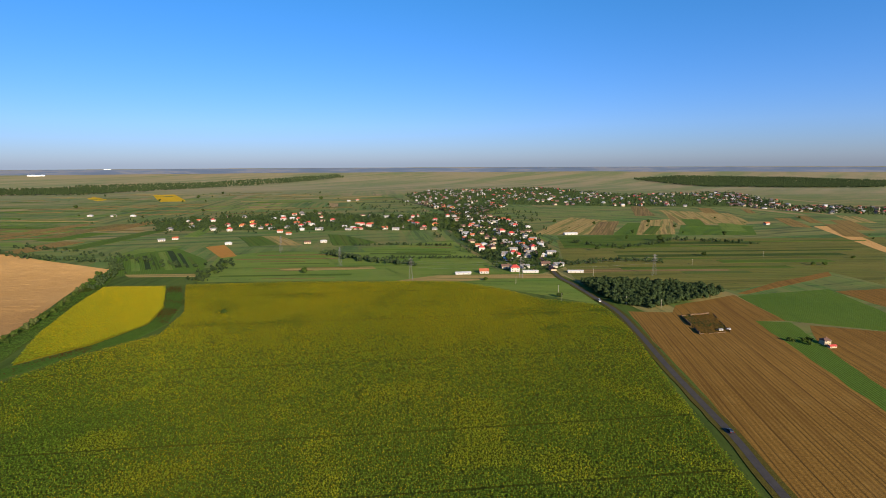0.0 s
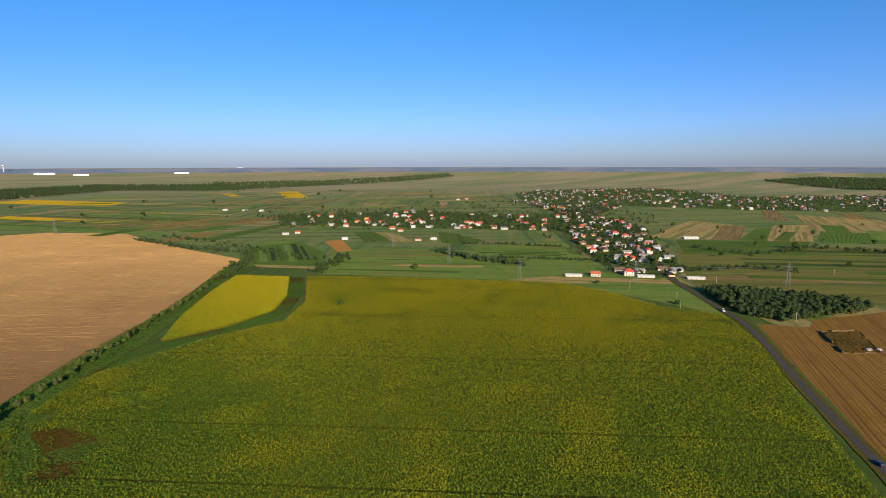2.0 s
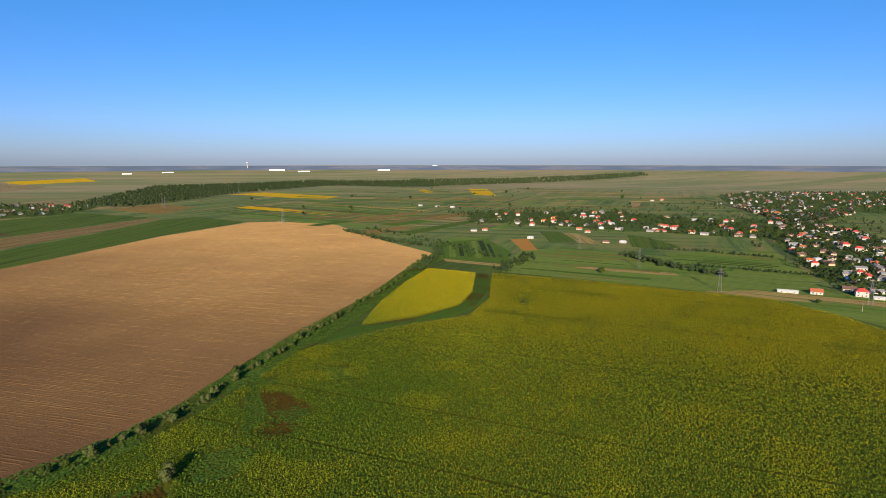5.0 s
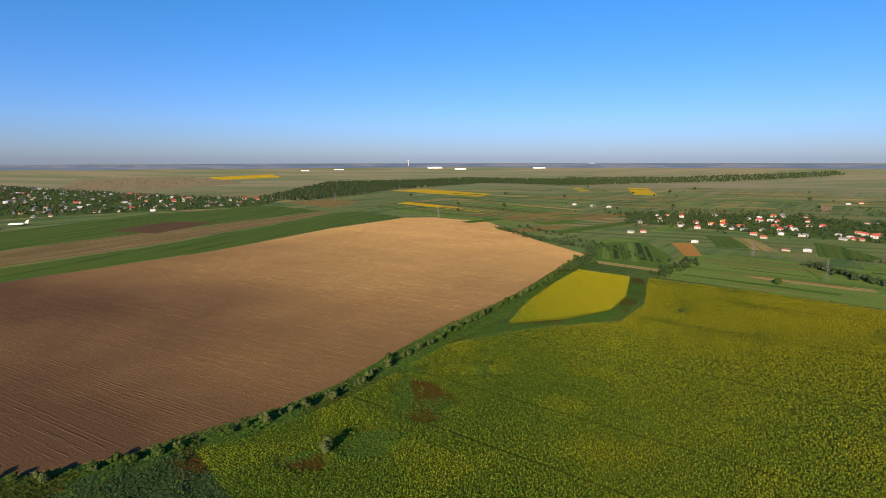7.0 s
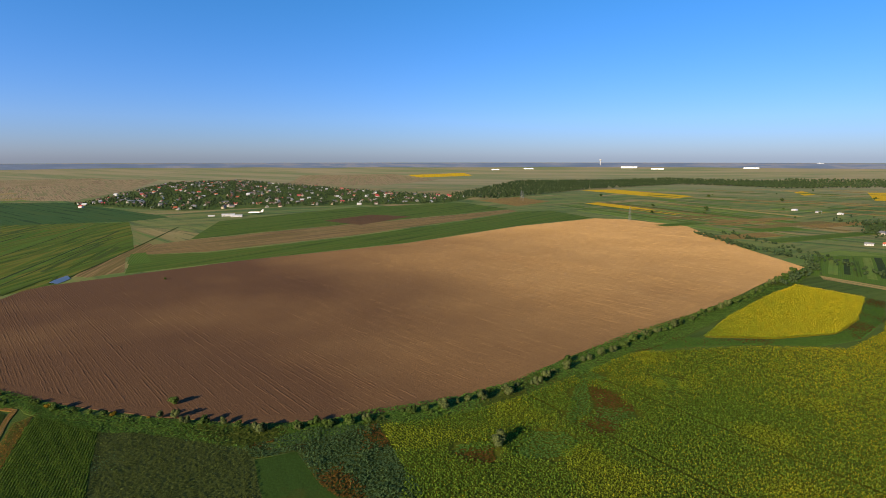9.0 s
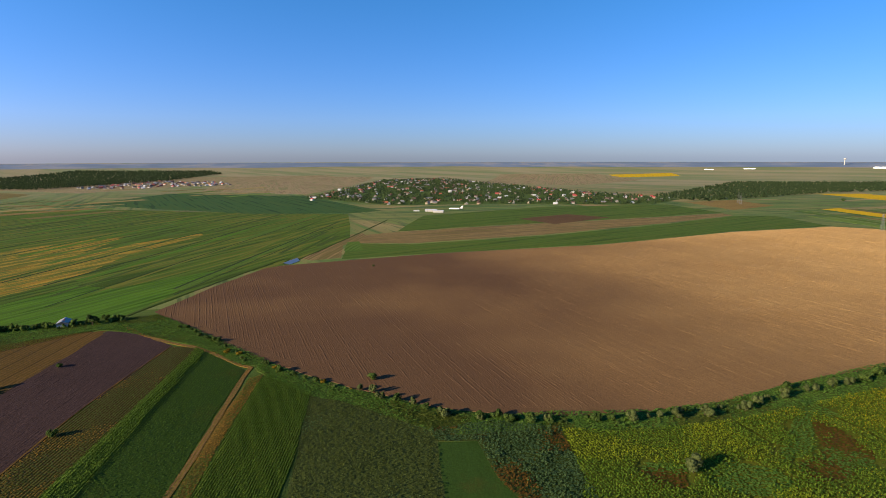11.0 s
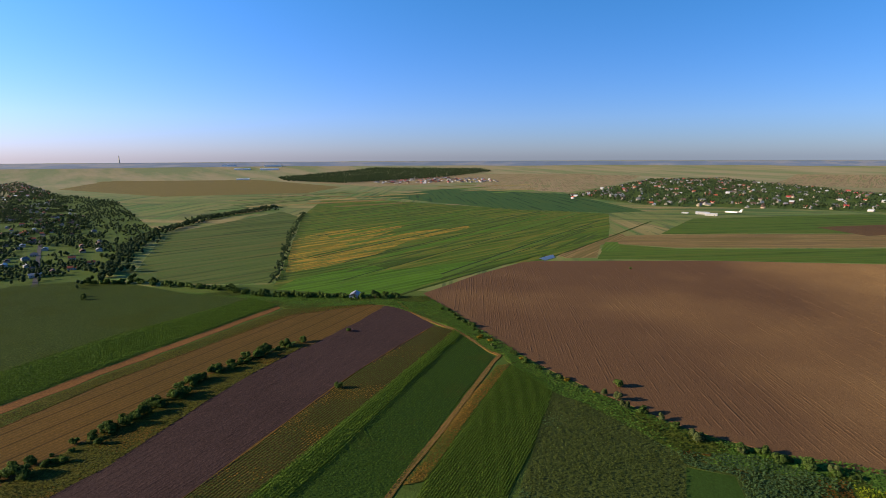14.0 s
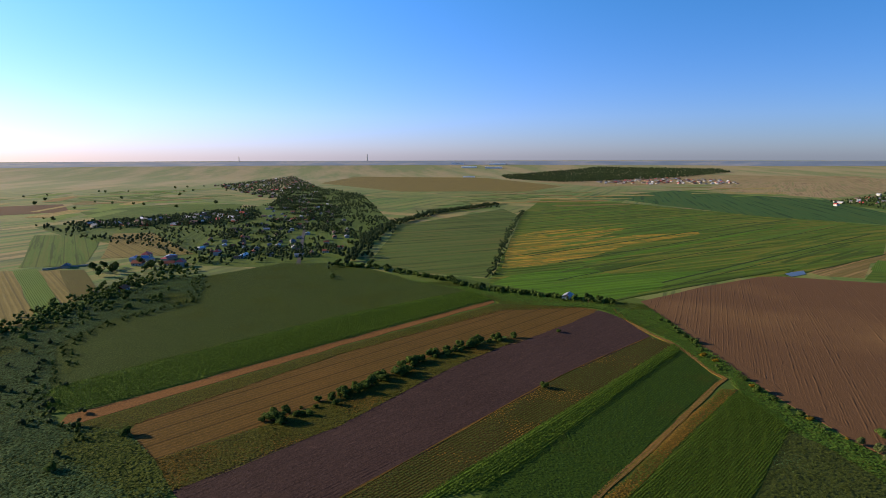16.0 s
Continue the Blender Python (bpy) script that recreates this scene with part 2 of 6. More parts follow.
    if spacing:
        w = nt.nodes.new("ShaderNodeTexWave")
        w.wave_type, w.bands_direction = "BANDS", "Y"
        w.inputs["Scale"].default_value = 0.314 / spacing
        w.inputs["Distortion"].default_value, w.inputs["Detail"].default_value = 1.0, 3.0
        w.inputs["Detail Scale"].default_value = 0.6
        nt.links.new(mapped(nt, angle), w.inputs["Vector"])
        lines = levels(nt, w.outputs["Fac"], 0.55, 1.0, 0, depth)
        col = mixed(nt, lines, col, tuple(v * 0.5 for v in c2))
        if kind in ("stubble", "stubble2", "mown", "greenstrip"):
            # wheel tracks
            lane = nt.nodes.new("ShaderNodeTexWave")
            lane.wave_type, lane.bands_direction = "BANDS", "Y"
            lane.inputs["Scale"].default_value = 0.314 / 13.0
            lane.inputs["Distortion"].default_value, lane.inputs["Detail Scale"].default_value = 0.35, 0.3
            nt.links.new(mapped(nt, angle), lane.inputs["Vector"])
            col = mixed(nt, levels(nt, lane.outputs["Fac"], 0.955, 0.99, 0, 0.6), col, tuple(v * 0.4 for v in c2))
        add = nt.nodes.new("ShaderNodeMath")
        nt.links.new(grain, add.inputs[0])
        nt.links.new(w.outputs["Fac"], add.inputs[1])
        height = add.outputs[0]
    nt.links.new(col, b.inputs["Base Color"])
    b.inputs["Roughness"].default_value = 0.95
    b.inputs["Specular IOR Level"].default_value = 0.05
    bump(nt, b, height, 0.8, relief * 0.6)
    made_soil[key] = m
    return m


def plain(name, color, rough=0.8, metal=0.0, vary=0.18, scale=0.8, per_object=0.0):
    """Painted or natural surface with grain and stains; per_object varies the tone from piece to piece."""
    m, nt, b = tree_of(name)
    g = nt.nodes.new("ShaderNodeTexCoord")
    n1 = noise_tex(nt, g.outputs["Object"], scale, 5, 0.65)
    n2 = noise_tex(nt, g.outputs["Object"], scale * 8, 3, 0.6)
    col = mixed(nt, levels(nt, n1, 0.35, 0.7, 0, 1), color, tuple(v * (1 - vary * 1.6) for v in color))
    col = mixed(nt, levels(nt, n2, 0.4, 0.7, 0, vary), col, tuple(min(1, v * 1.3 + 0.02) for v in color))
    if per_object:
        info = nt.nodes.new("ShaderNodeObjectInfo")
        col = mixed(nt, levels(nt, info.outputs["Random"], 0, 1, 0, per_object), col, tuple(v * 0.35 for v in color))
    nt.links.new(col, b.inputs["Base Color"])
    b.inputs["Roughness"].default_value, b.inputs["Metallic"].default_value = rough, metal
    if rough > 0.7:
        b.inputs["Specular IOR Level"].default_value = 0.12
    bump(nt, b, n2, 0.3, 0.03)
    return m


def leaf_mat(name, dark, light, tip=None):
    """Foliage: each leaf clump a tone of its own, each plant a tone of its own."""
    m, nt, b = tree_of(name)
    g = nt.nodes.new("ShaderNodeNewGeometry")
    info = nt.nodes.new("ShaderNodeObjectInfo")
    col = mixed(nt, levels(nt, g.outputs["Random Per Island"], 0, 1), dark, light)
    col = mixed(nt, levels(nt, info.outputs["Random"], 0, 1, 0, 0.45), col, tuple(v * 0.55 for v in dark))
    if tip:
        col = mixed(nt, levels(nt, g.outputs["Random Per Island"], 0.80, 0.82), col, tip)
    nt.links.new(col, b.inputs["Base Color"])
    b.inputs["Roughness"].default_value = 0.75
    b.inputs["Specular IOR Level"].default_value = 0.04
    thin = nt.nodes.new("ShaderNodeBsdfTranslucent")
    both = nt.nodes.new("ShaderNodeMixShader")
    both.inputs[0].default_value = 0.36
    nt.links.new(col, thin.inputs["Color"])
    nt.links.new(b.outputs[0], both.inputs[1])
    nt.links.new(thin.outputs[0], both.inputs[2])
    nt.links.new(both.outputs[0], nt.nodes["Material Output"].inputs["Surface"])
    return m


# ---- ground: one sheet out to the horizon, rising a little at the rim ----
def ground_z(x, y):
    r = math.hypot(x, y)
    return 0.0 if r < 3300 else 91.0 * ((r - 3300) / 1650) ** 1.5


def make_ground():
    m, nt, b = tree_of("farmland")
    flat = mapped(nt)
    strips = None
    cols = []
    for angle, sx, sy in ((0.35, 520, 70), (1.75, 300, 45)):
        v = nt.nodes.new("ShaderNodeTexVoronoi")
        v.inputs["Scale"].default_value = 1.0
        v.inputs["Randomness"].default_value = 0.8
        nt.links.new(mapped(nt, angle, (sx, sy, 400)), v.inputs["Vector"])
        sep = nt.nodes.new("ShaderNodeSeparateColor")
        nt.links.new(v.outputs["Color"], sep.inputs[0])
        tone_of = ramp(nt, sep.outputs[0], [(0.0, (0.074, 0.118, 0.021)), (0.14, (0.128, 0.134, 0.035)), (0.28, (0.062, 0.110, 0.019)), (0.42, (0.225, 0.168, 0.062)), (0.50, (0.102, 0.130, 0.027)),
                                        (0.64, (0.070, 0.122, 0.022)), (0.78, (0.235, 0.155, 0.068)), (0.84, (0.122, 0.142, 0.031)), (0.93, (0.054, 0.096, 0.018))])
        tone_of.node.color_ramp.interpolation = "CONSTANT"
        rim = nt.nodes.new("ShaderNodeTexVoronoi")
        rim.feature = "DISTANCE_TO_EDGE"
        rim.inputs["Randomness"].default_value = 0.8
        rim.inputs["Scale"].default_value = 1.0
        nt.links.new(v.inputs["Vector"].links[0].from_socket, rim.inputs["Vector"])
        hedge_line = levels(nt, rim.outputs["Distance"], 0.0, 0.055, 0.75, 0.0)
        cols.append(mixed(nt, hedge_line, tone_of, (0.054, 0.065, 0.022)))
    big = noise_tex(nt, flat, 0.0016, 2)
    col = mixed(nt, levels(nt, big, 0.47, 0.53), cols[0], cols[1])
    meadow = ramp(nt, noise_tex(nt, flat, 0.012, 5, 0.65), [(0.3, (0.058, 0.104, 0.018)), (0.5, (0.096, 0.126, 0.026)), (0.7, (0.160, 0.144, 0.046))])
    col = mixed(nt, levels(nt, noise_tex(nt, flat, 0.004, 3), 0.40, 0.60, 0.0, 0.55), col, meadow)
    # narrow strips of mown and standing grass, bushes and tufts
    for angle, lo in ((0.3, 0.0), (1.7, 0.5)):
        lanes = noise_tex(nt, mapped(nt, angle, (30.0, 1.0, 1.0)), 0.045, 4, 0.65)
        half = levels(nt, big, 0.45, 0.55, 1.0 - lo * 2, lo * 2)
        for a0, a1, b0, b1, tint in ((0.53, 0.57, 0.0, 0.6, (0.165, 0.128, 0.042)), (0.42, 0.45, 0.65, 0.0, (0.030, 0.052, 0.012))):
            f = nt.nodes.new("ShaderNodeMath")
            f.operation = "MULTIPLY"
            nt.links.new(levels(nt, lanes, a0, a1, b0, b1), f.inputs[0])
            nt.links.new(half, f.inputs[1])
            col = mixed(nt, f.outputs[0], col, tint)
    col = mixed(nt, levels(nt, noise_tex(nt, flat, 0.07, 4, 0.7), 0.60, 0.68, 0, 0.7), col, (0.022, 0.036, 0.012))
    # dry open plain far out
    far_off = nt.nodes.new("ShaderNodeVectorMath")
    far_off.operation = "LENGTH"
    nt.links.new(flat, far_off.inputs[0])
    col = mixed(nt, levels(nt, far_off.outputs["Value"], 1900, 3000, 0, 0.8), col, mixed(nt, levels(nt, noise_tex(nt, mapped(nt, 0.9, (6.0, 1.0, 1.0)), 0.006, 4, 0.6), 0.42, 0.58), (0.240, 0.192, 0.100), (0.140, 0.154, 0.062)))
    nt.links.new(col, b.inputs["Base Color"])
    b.inputs["Roughness"].default_value = 0.95
    b.inputs["Specular IOR Level"].default_value = 0.1
    bump(nt, b, noise_tex(nt, flat, 0.8, 4, 0.7), 0.7, 0.3)
    radii = [0, 60, 150, 300, 600, 1000, 1600, 2300, 3000, 3300] + [3300 + 110 * i for i in range(1, 16)]
    n = 128
    verts, faces = [(0, 0, 0)], []
    for r in radii[1:]:
        for i in range(n):
            a = 2 * math.pi * i / n
            x, y = r * math.cos(a), r * math.sin(a)
            verts.append((x, y, ground_z(x, y)))
    for i in range(n):
        faces.append((0, 1 + i, 1 + (i + 1) % n))
    for k in range(len(radii) - 2):
        a, b2 = 1 + k * n, 1 + (k + 1) * n
        for i in range(n):
            faces.append((a + i, b2 + i, b2 + (i + 1) % n, a + (i + 1) % n))
    me = bpy.data.meshes.new("ground")
    me.from_pydata(verts, [], faces)
    me.materials.append(m)
    for p in me.polygons:
        p.use_smooth = True
    tagged(new("ground", me), "wide flat farmland of green and straw plots", "ground", kind="structure")


make_ground()


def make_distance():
    """Far dark woods and country at the rim, behind everything; haze painted in blue."""
    m, nt, b = tree_of("hazed_far_country")
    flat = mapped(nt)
    # bluish tones stand in for the haze of distance
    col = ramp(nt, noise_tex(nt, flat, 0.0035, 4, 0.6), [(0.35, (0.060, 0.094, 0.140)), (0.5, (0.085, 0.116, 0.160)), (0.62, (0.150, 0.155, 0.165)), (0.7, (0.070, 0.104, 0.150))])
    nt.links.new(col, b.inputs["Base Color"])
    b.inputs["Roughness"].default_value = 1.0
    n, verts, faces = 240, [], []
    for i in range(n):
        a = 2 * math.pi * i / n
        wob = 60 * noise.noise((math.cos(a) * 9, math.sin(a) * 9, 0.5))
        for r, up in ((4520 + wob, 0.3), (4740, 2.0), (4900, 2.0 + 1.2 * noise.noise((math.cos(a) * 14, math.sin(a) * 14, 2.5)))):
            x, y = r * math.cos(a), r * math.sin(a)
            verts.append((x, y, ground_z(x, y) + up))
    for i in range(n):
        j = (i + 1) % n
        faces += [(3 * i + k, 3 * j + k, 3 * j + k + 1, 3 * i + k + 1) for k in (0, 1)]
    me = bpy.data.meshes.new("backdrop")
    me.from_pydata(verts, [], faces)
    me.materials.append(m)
    tagged(new("backdrop", me), "distant woods and plain at the horizon, painted haze-blue", "backdrop", kind="structure")


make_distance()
field_count = 0


def ragged(corners, step=14.0, wild=1.0):
    """A closed outline with small irregular bends between its corners."""
    out = []
    for (x0, y0), (x1, y1) in zip(corners, corners[1:] + corners[:1]):
        d = math.hypot(x1 - x0, y1 - y0)
        k = max(1, min(40, int(d / step)))
        for i in range(k):
            t = i / k
            x, y = x0 + (x1 - x0) * t, y0 + (y1 - y0) * t
            w = wild * min(1.0, d / 60)
            x += w * noise.noise((x * 0.05, y * 0.05, 1.3)) * 2
            y += w * noise.noise((x * 0.05, y * 0.05, 7.9)) * 2
            out.append((x, y))
    return out


def field(kind, name, label, corners, wild=1.0, rows=None):
    """A flat cultivated sheet with a low edge; rows follow its longest side."""
    global field_count
    field_count += 1
    sides = [(math.hypot(b[0] - a[0], b[1] - a[1]), math.atan2(b[1] - a[1], b[0] - a[0])) for a, b in zip(corners, corners[1:] + corners[:1])]
    angle = (max(sides)[1] if rows is None else radians(rows)) % math.pi
    far = max(math.hypot(*c) for c in corners)
    line = ragged(corners, 14 if far < 700 else 45, wild)
    lift = 0.05 + 0.0008 * field_count
    bm = bmesh.new()
    top = [bm.verts.new((x, y, ground_z(x, y) + lift)) for x, y in line]
    edges = [bm.edges.new((a, b)) for a, b in zip(top, top[1:] + top[:1])]
    bmesh.ops.triangle_fill(bm, use_beauty=True, edges=edges)
    low = [bm.verts.new((v.co.x, v.co.y, v.co.z - lift - 0.2)) for v in top]
    n = len(top)
    for i in range(n):
        bm.faces.new((top[i], top[(i + 1) % n], low[(i + 1) % n], low[i]))
    bmesh.ops.recalc_face_normals(bm, faces=bm.faces)
    me = bpy.data.meshes.new(name)
    bm.to_mesh(me)
    bm.free()
    me.materials.append(soil(kind, angle))
    return tagged(new(name, me), label, "field" if name not in ("verge", "track", "marsh", "ditch", "scrub", "yard") else name, kind="structure")


ROAD = [(-165.9, 2001), (-38.1, 1619), (82.2, 1245), (113, 932), (125.5, 729), (123.4, 608), (130.9, 552), (136.2, 504), (142.1, 455), (139.3, 395), (133.4, 325.8), (130.3, 273.6), (128.2, 235.8), (125.2, 209.9), (123.4, 189.9), (118.5, 120), (114, 0), (108, -260)]
WOOD_ROAD = [(140.2, 563), (160.3, 574), (196.9, 562), (250.7, 542), (259.5, 515), (228.9, 493), (171.8, 460), (149.6, 480), (143.6, 522)]
WOOD_RIGHT = [(1209, 3642), (1554, 3783), (2083, 3425), (2346, 3028), (2089, 2693), (1653, 2712), (1329, 2882)]
BELT = [(-1697, 873), (-2616, 1753), (-2406, 2659), (-1748, 2971), (-1429, 2432), (-1933, 2207), (-1796, 1543), (-1481, 914)]
BELT_LEFT = [(-1791, 2309), (-1966, 3046), (-1460, 3412), (-764, 4230), (-682, 3987), (-1168, 3082), (-1478, 2284)]
WOOD_FAR = [(-2881, -2013), (-3860, -1859), (-4034, -1102), (-3853, -974), (-2418, -1321), (-2585, -1751)]
V1A = [(-153.4, 2260), (-60.2, 2586), (478, 2904), (687, 2191), (1187, 2368), (1007, 1646), (805, 1569), (499, 1588), (196, 1696), (24.2, 1496), (-76.4, 1763)]
V1R = [(1083, 2158), (968, 1581), (1175, 1507), (1002, 1282), (894, 1347), (805, 1569)]
V1B = [(22.5, 1392), (103, 1356), (166.5, 1103), (146.1, 804), (151.8, 666), (109.8, 618), (67.6, 632), (49.5, 745), (15.7, 973)]
V1C = [(-628, 1226), (-472, 1340), (-342, 1411), (-110.3, 1322), (22.5, 1392), (16.7, 1032), (-149.3, 1039), (-275.1, 1043), (-402, 1048), (-521, 1035)]
V1M = [(-76.4, 1763), (24.2, 1496), (196, 1696), (103, 1356), (22.5, 1392)]
V2 = [(-1795, -205.4), (-3318, 61.7), (-3443, 436), (-2240, 687), (-1595, 901), (-1420, 713), (-1503, 304.5), (-1494, 50.5)]
V2FAR = [(-2467, -1242), (-3207, -1276), (-3239, -885), (-2796, -650), (-2462, -979)]
V3 = [(-342.6, -627), (-356.5, -742), (-566, -957), (-920, -1408), (-1236, -1650), (-862, -1060), (-538, -607), (-425, -561)]
V3B = [(-325.9, -1174), (-508, -1182), (-717, -1188), (-566, -957), (-451, -1025), (-344.3, -1089)]
V3C = [(-1205, -2314), (-2055, -2974), (-1479, -1976), (-920, -1408), (-1001, -1696)]
SPOT_RUST = [(-235.2, 204.6), (-218.8, 206.8), (-202.2, 206.8), (-190.2, 195.6), (-184.4, 177.4), (-183.1, 162.7), (-196, 166), (-204.2, 184.7)]
SPOT_RUST_B = [(-205.4, 107.8), (-201.3, 123.1), (-186.5, 115.3), (-186.8, 104.6), (-197.1, 101.9)]
SPOT_TEAL = [(-193.8, 125.8), (-202.7, 141.1), (-193.6, 156.3), (-181.9, 156.4), (-175.9, 144.7), (-180.7, 130.2), (-187.1, 124)]
SPOT_TEAL_B = [(-230.1, 245.9), (-215, 253.9), (-195.3, 239.1), (-210.2, 234.1)]
SPOT_GREEN = [(-253.3, 216.2), (-230.3, 219.3), (-235.2, 204.6), (-205.7, 183.3), (-198.3, 163.8), (-205.3, 165.4)]
TREELINE_A = [(195.2, 861), (254.1, 800), (370.2, 888), (469, 840)]
TREELINE_B = [(-913, -847), (-1026, -846), (-1134, -794)]
HEDGE_FAR = [(-649, 789), (-507, 725), (-412, 699), (-370.1, 642), (-344.5, 537)]
STREET = [(-377.5, -531), (-608, -839), (-801, -1087), (-996, -1495), (-1222, -1951)]
TRACK = [(-120, -72), (-184, -74.2), (-233.1, -72.6), (-320.8, -71.8), (-333, -70.9), (-338.4, -78.5), (-371.1, -109), (-387, -134.2), (-412, -163.4), (-435, -181.9)]
PATH_LINE = [(-123.5, -143.4), (-185.6, -142.8), (-282.4, -141.1), (-378.8, -130.3)]
V3W = [(-288, -1193), (-531, -1208), (-832, -1299), (-1573, -2275), (-1237, -1409), (-712, -716), (-504, -568), (-386.7, -480), (-303.5, -618), (-317, -789), (-284.1, -997)]
V1W = [(-746, 1283), (-367.5, 1517), (-126, 1998), (236.6, 1431), (145.1, 666), (49, 639), (-3.6, 921), (-184.8, 1005), (-468, 967)]
V3D = [(-222.9, -672), (-293.8, -714), (-334.4, -625), (-268.2, -609), (-222.8, -639)]
HEDGE = [(-383.7, 631), (-352.3, 540), (-314.1, 429), (-291.4, 341.1), (-281, 298.4), (-266.8, 242.8), (-258.7, 214.9), (-247.5, 175.8), (-242, 144.6), (-242.1, 119.1), (-243.2, 89.7), (-246.9, 73.9), (-251.1, 48), (-258.9, 28.5)]
HEDGE_B = [(-248.3, 69.6), (-251, 49.2), (-264.7, 26.4), (-282.5, 1.9), (-306.9, -29.8), (-327.6, -52.6), (-341.2, -71), (-379.6, -101.3), (-428, -139.4)]
CANAL = [(-403, -500), (-421, -454), (-425, -389.1), (-423, -341.9), (-416, -302.1), (-426, -265.9), (-434, -225.1), (-445, -184)]
CANAL_B = [(-463, -327.1), (-537, -369.8), (-647, -438), (-811, -536), (-1080, -688)]
CANAL_C = [(-427, -499), (-520, -587), (-705, -723), (-900, -805), (-1207, -848)]
SHRUBS = [(-139.4, -216.2), (-158.4, -212.3), (-170.7, -210.7), (-216.4, -214.1), (-244, -216.1), (-269.9, -213.6), (-304.3, -208), (-316.6, -202.8)]
GREENROW = [(-156.1, 761), (-95.2, 705), (-36.6, 671)]
GREENROW_B = [(-129, 835), (-71.2, 845), (13.4, 830)]
GREENROW_C = [(-75.6, 721), (-17.4, 720), (62.5, 722)]
HEDGE_T0 = [(151.8, 666), (192.7, 693), (235.6, 696), (271, 679)]
MARSH_LINE = [(-98.7, -471), (-132.8, -496), (-178.8, -540), (-228.8, -569), (-280.1, -595)]
POND = [(-676, -104.6), (-710, -93.4), (-689, -87.1), (-665, -96.1)]
STREAM = [(-459, -190.4), (-502, -177.9), (-621, -138.1), (-710, -104.4), (-678, -97.5), (-895, -35.3), (-1140, 28)]
STREAM2 = [(-454, -188), (-400, -118.8), (-346.3, -69.3), (-305.7, -34.6), (-287.5, -10.8), (-249.5, 37.8)]
PYLONS = [(-34, 587), (82.7, 593), (-123, 669), (228.3, 605), (-223.5, 777), (-844, 834), (-845, 833), (-1398, 958), (-1447, 985)]
POLES = [(73.3, 562), (107.7, 520), (104.5, 489), (156.4, 474), (182.6, 464), (162.3, 604), (294.8, 663), (411, 721)]
CARS = [(136.9, 486), (128.6, 240.3)]
AIRCRAFT = [(-1339, 193.5)]
FACTORIES = [(-3203, 3136), (-2989, 3197), (-2584, 3654), (-3576, 2497), (-3642, 2248), (-3709, -2636), (-3562, -2919), (-2691, -2114), (-3439, -2475), (-3362, -2644), (-2598, 3646), (-2470, 4232)]
CHIMNEY = [(-3260, -3658), (-2426, -4255), (-3503, 3127)]
BUSHES = [(-305.8, -0.6), (-347.1, -181.7), (-256.8, -139.4), (-642, -0.1), (-252.1, 49.6), (-195.9, 123), (-178, 450), (-155.9, 627), (449, 659), (386.2, 894), (516, 705), (436, 659), (-62.1, -242.4), (-93, -251.9), (-356.4, -442), (-363.5, -452), (-239.7, 118.1), (-240, 140.8), (-239.4, 155.9), (44.4, 579), (105.1, 502), (-254.4, 625), (-260.6, 610), (-260, 667)]
RUIN = [(188, 437), (216.5, 444), (205.4, 394), (181.2, 388.9)]
WALLYARD = [(-179.8, -718), (-201, -717), (-226.3, -708)]
HOUSES_A = [(80.7, 625), (22.1, 610), (45.3, 616), (97.3, 618), (147.1, 617), (136.9, 659), (81.7, 700), (83.1, 744), (121.2, 799), (114.7, 946), (133.6, 1104), (44.1, 957), (69.6, 806), (129.1, 729), (118.1, 753)]
HOUSES_B = [(-15.3, 1110), (-16.5, 1199), (-159, 1048), (-159.1, 1116), (-272.1, 1142), (-274.2, 1090), (-390, 1030), (-392.6, 1105), (-392.8, 1169), (-185.6, 873), (-208.1, 861), (-267.3, 975), (-449, 895), (-436, 915), (-326.7, 853)]
HOUSES_C = [(254.3, 362.6), (254.4, 355.6), (216.8, 958), (633, 1104), (560, 1605), (2, 1535), (24.9, 1534), (-836, 1343), (-731, 1338), (-779, 1340), (-291.5, 1009), (-307.3, 1859), (-288.1, 1916), (-114.8, 1819)]
HOUSES_D = [(-199.5, -548), (-202.3, -716), (-275.8, -694), (-298.7, -679), (-269.2, -702), (-359.4, -724), (-351.9, -665), (-366.1, -629), (-439, -225.2), (-1698, -178)]
# fields: kind, name, label, corners
field("grass", "garden", "shady gardens between the village houses", [(22.5, 1392), (103, 1356), (166.5, 1103), (146.1, 804), (151.8, 666), (109.8, 618), (67.6, 632), (49.5, 745), (15.7, 973)])
field("grass", "garden", "shady gardens along the village street", [(-628, 1226), (-472, 1340), (-342, 1411), (-110.3, 1322), (22.5, 1392), (16.7, 1032), (-149.3, 1039), (-275.1, 1043), (-402, 1048), (-521, 1035)])
field("grass", "garden", "shady gardens of the village centre", [(-153.4, 2260), (-60.2, 2586), (478, 2904), (687, 2191), (1187, 2368), (1007, 1646), (805, 1569), (499, 1588), (196, 1696), (24.2, 1496), (-76.4, 1763)])
field("grass", "garden", "shady gardens of the far village", [(-1795, -205.4), (-3318, 61.7), (-3443, 436), (-2240, 687), (-1595, 901), (-1420, 713), (-1503, 304.5), (-1494, 50.5)])
field("grass", "garden", "shady gardens of the valley village", [(-288, -1193), (-531, -1208), (-832, -1299), (-1573, -2275), (-1237, -1409), (-712, -716), (-504, -568), (-386.7, -480), (-303.5, -618), (-317, -789), (-284.1, -997)])
field("grass", "meadow", "grassy ground between the plots", [(-420, -420), (-150, -560), (60, -480), (160, -100), (170, 430), (130, 600), (-60, 640), (-260, 660), (-400, 660), (-420, 300), (-480, -150), (-470, -300)])
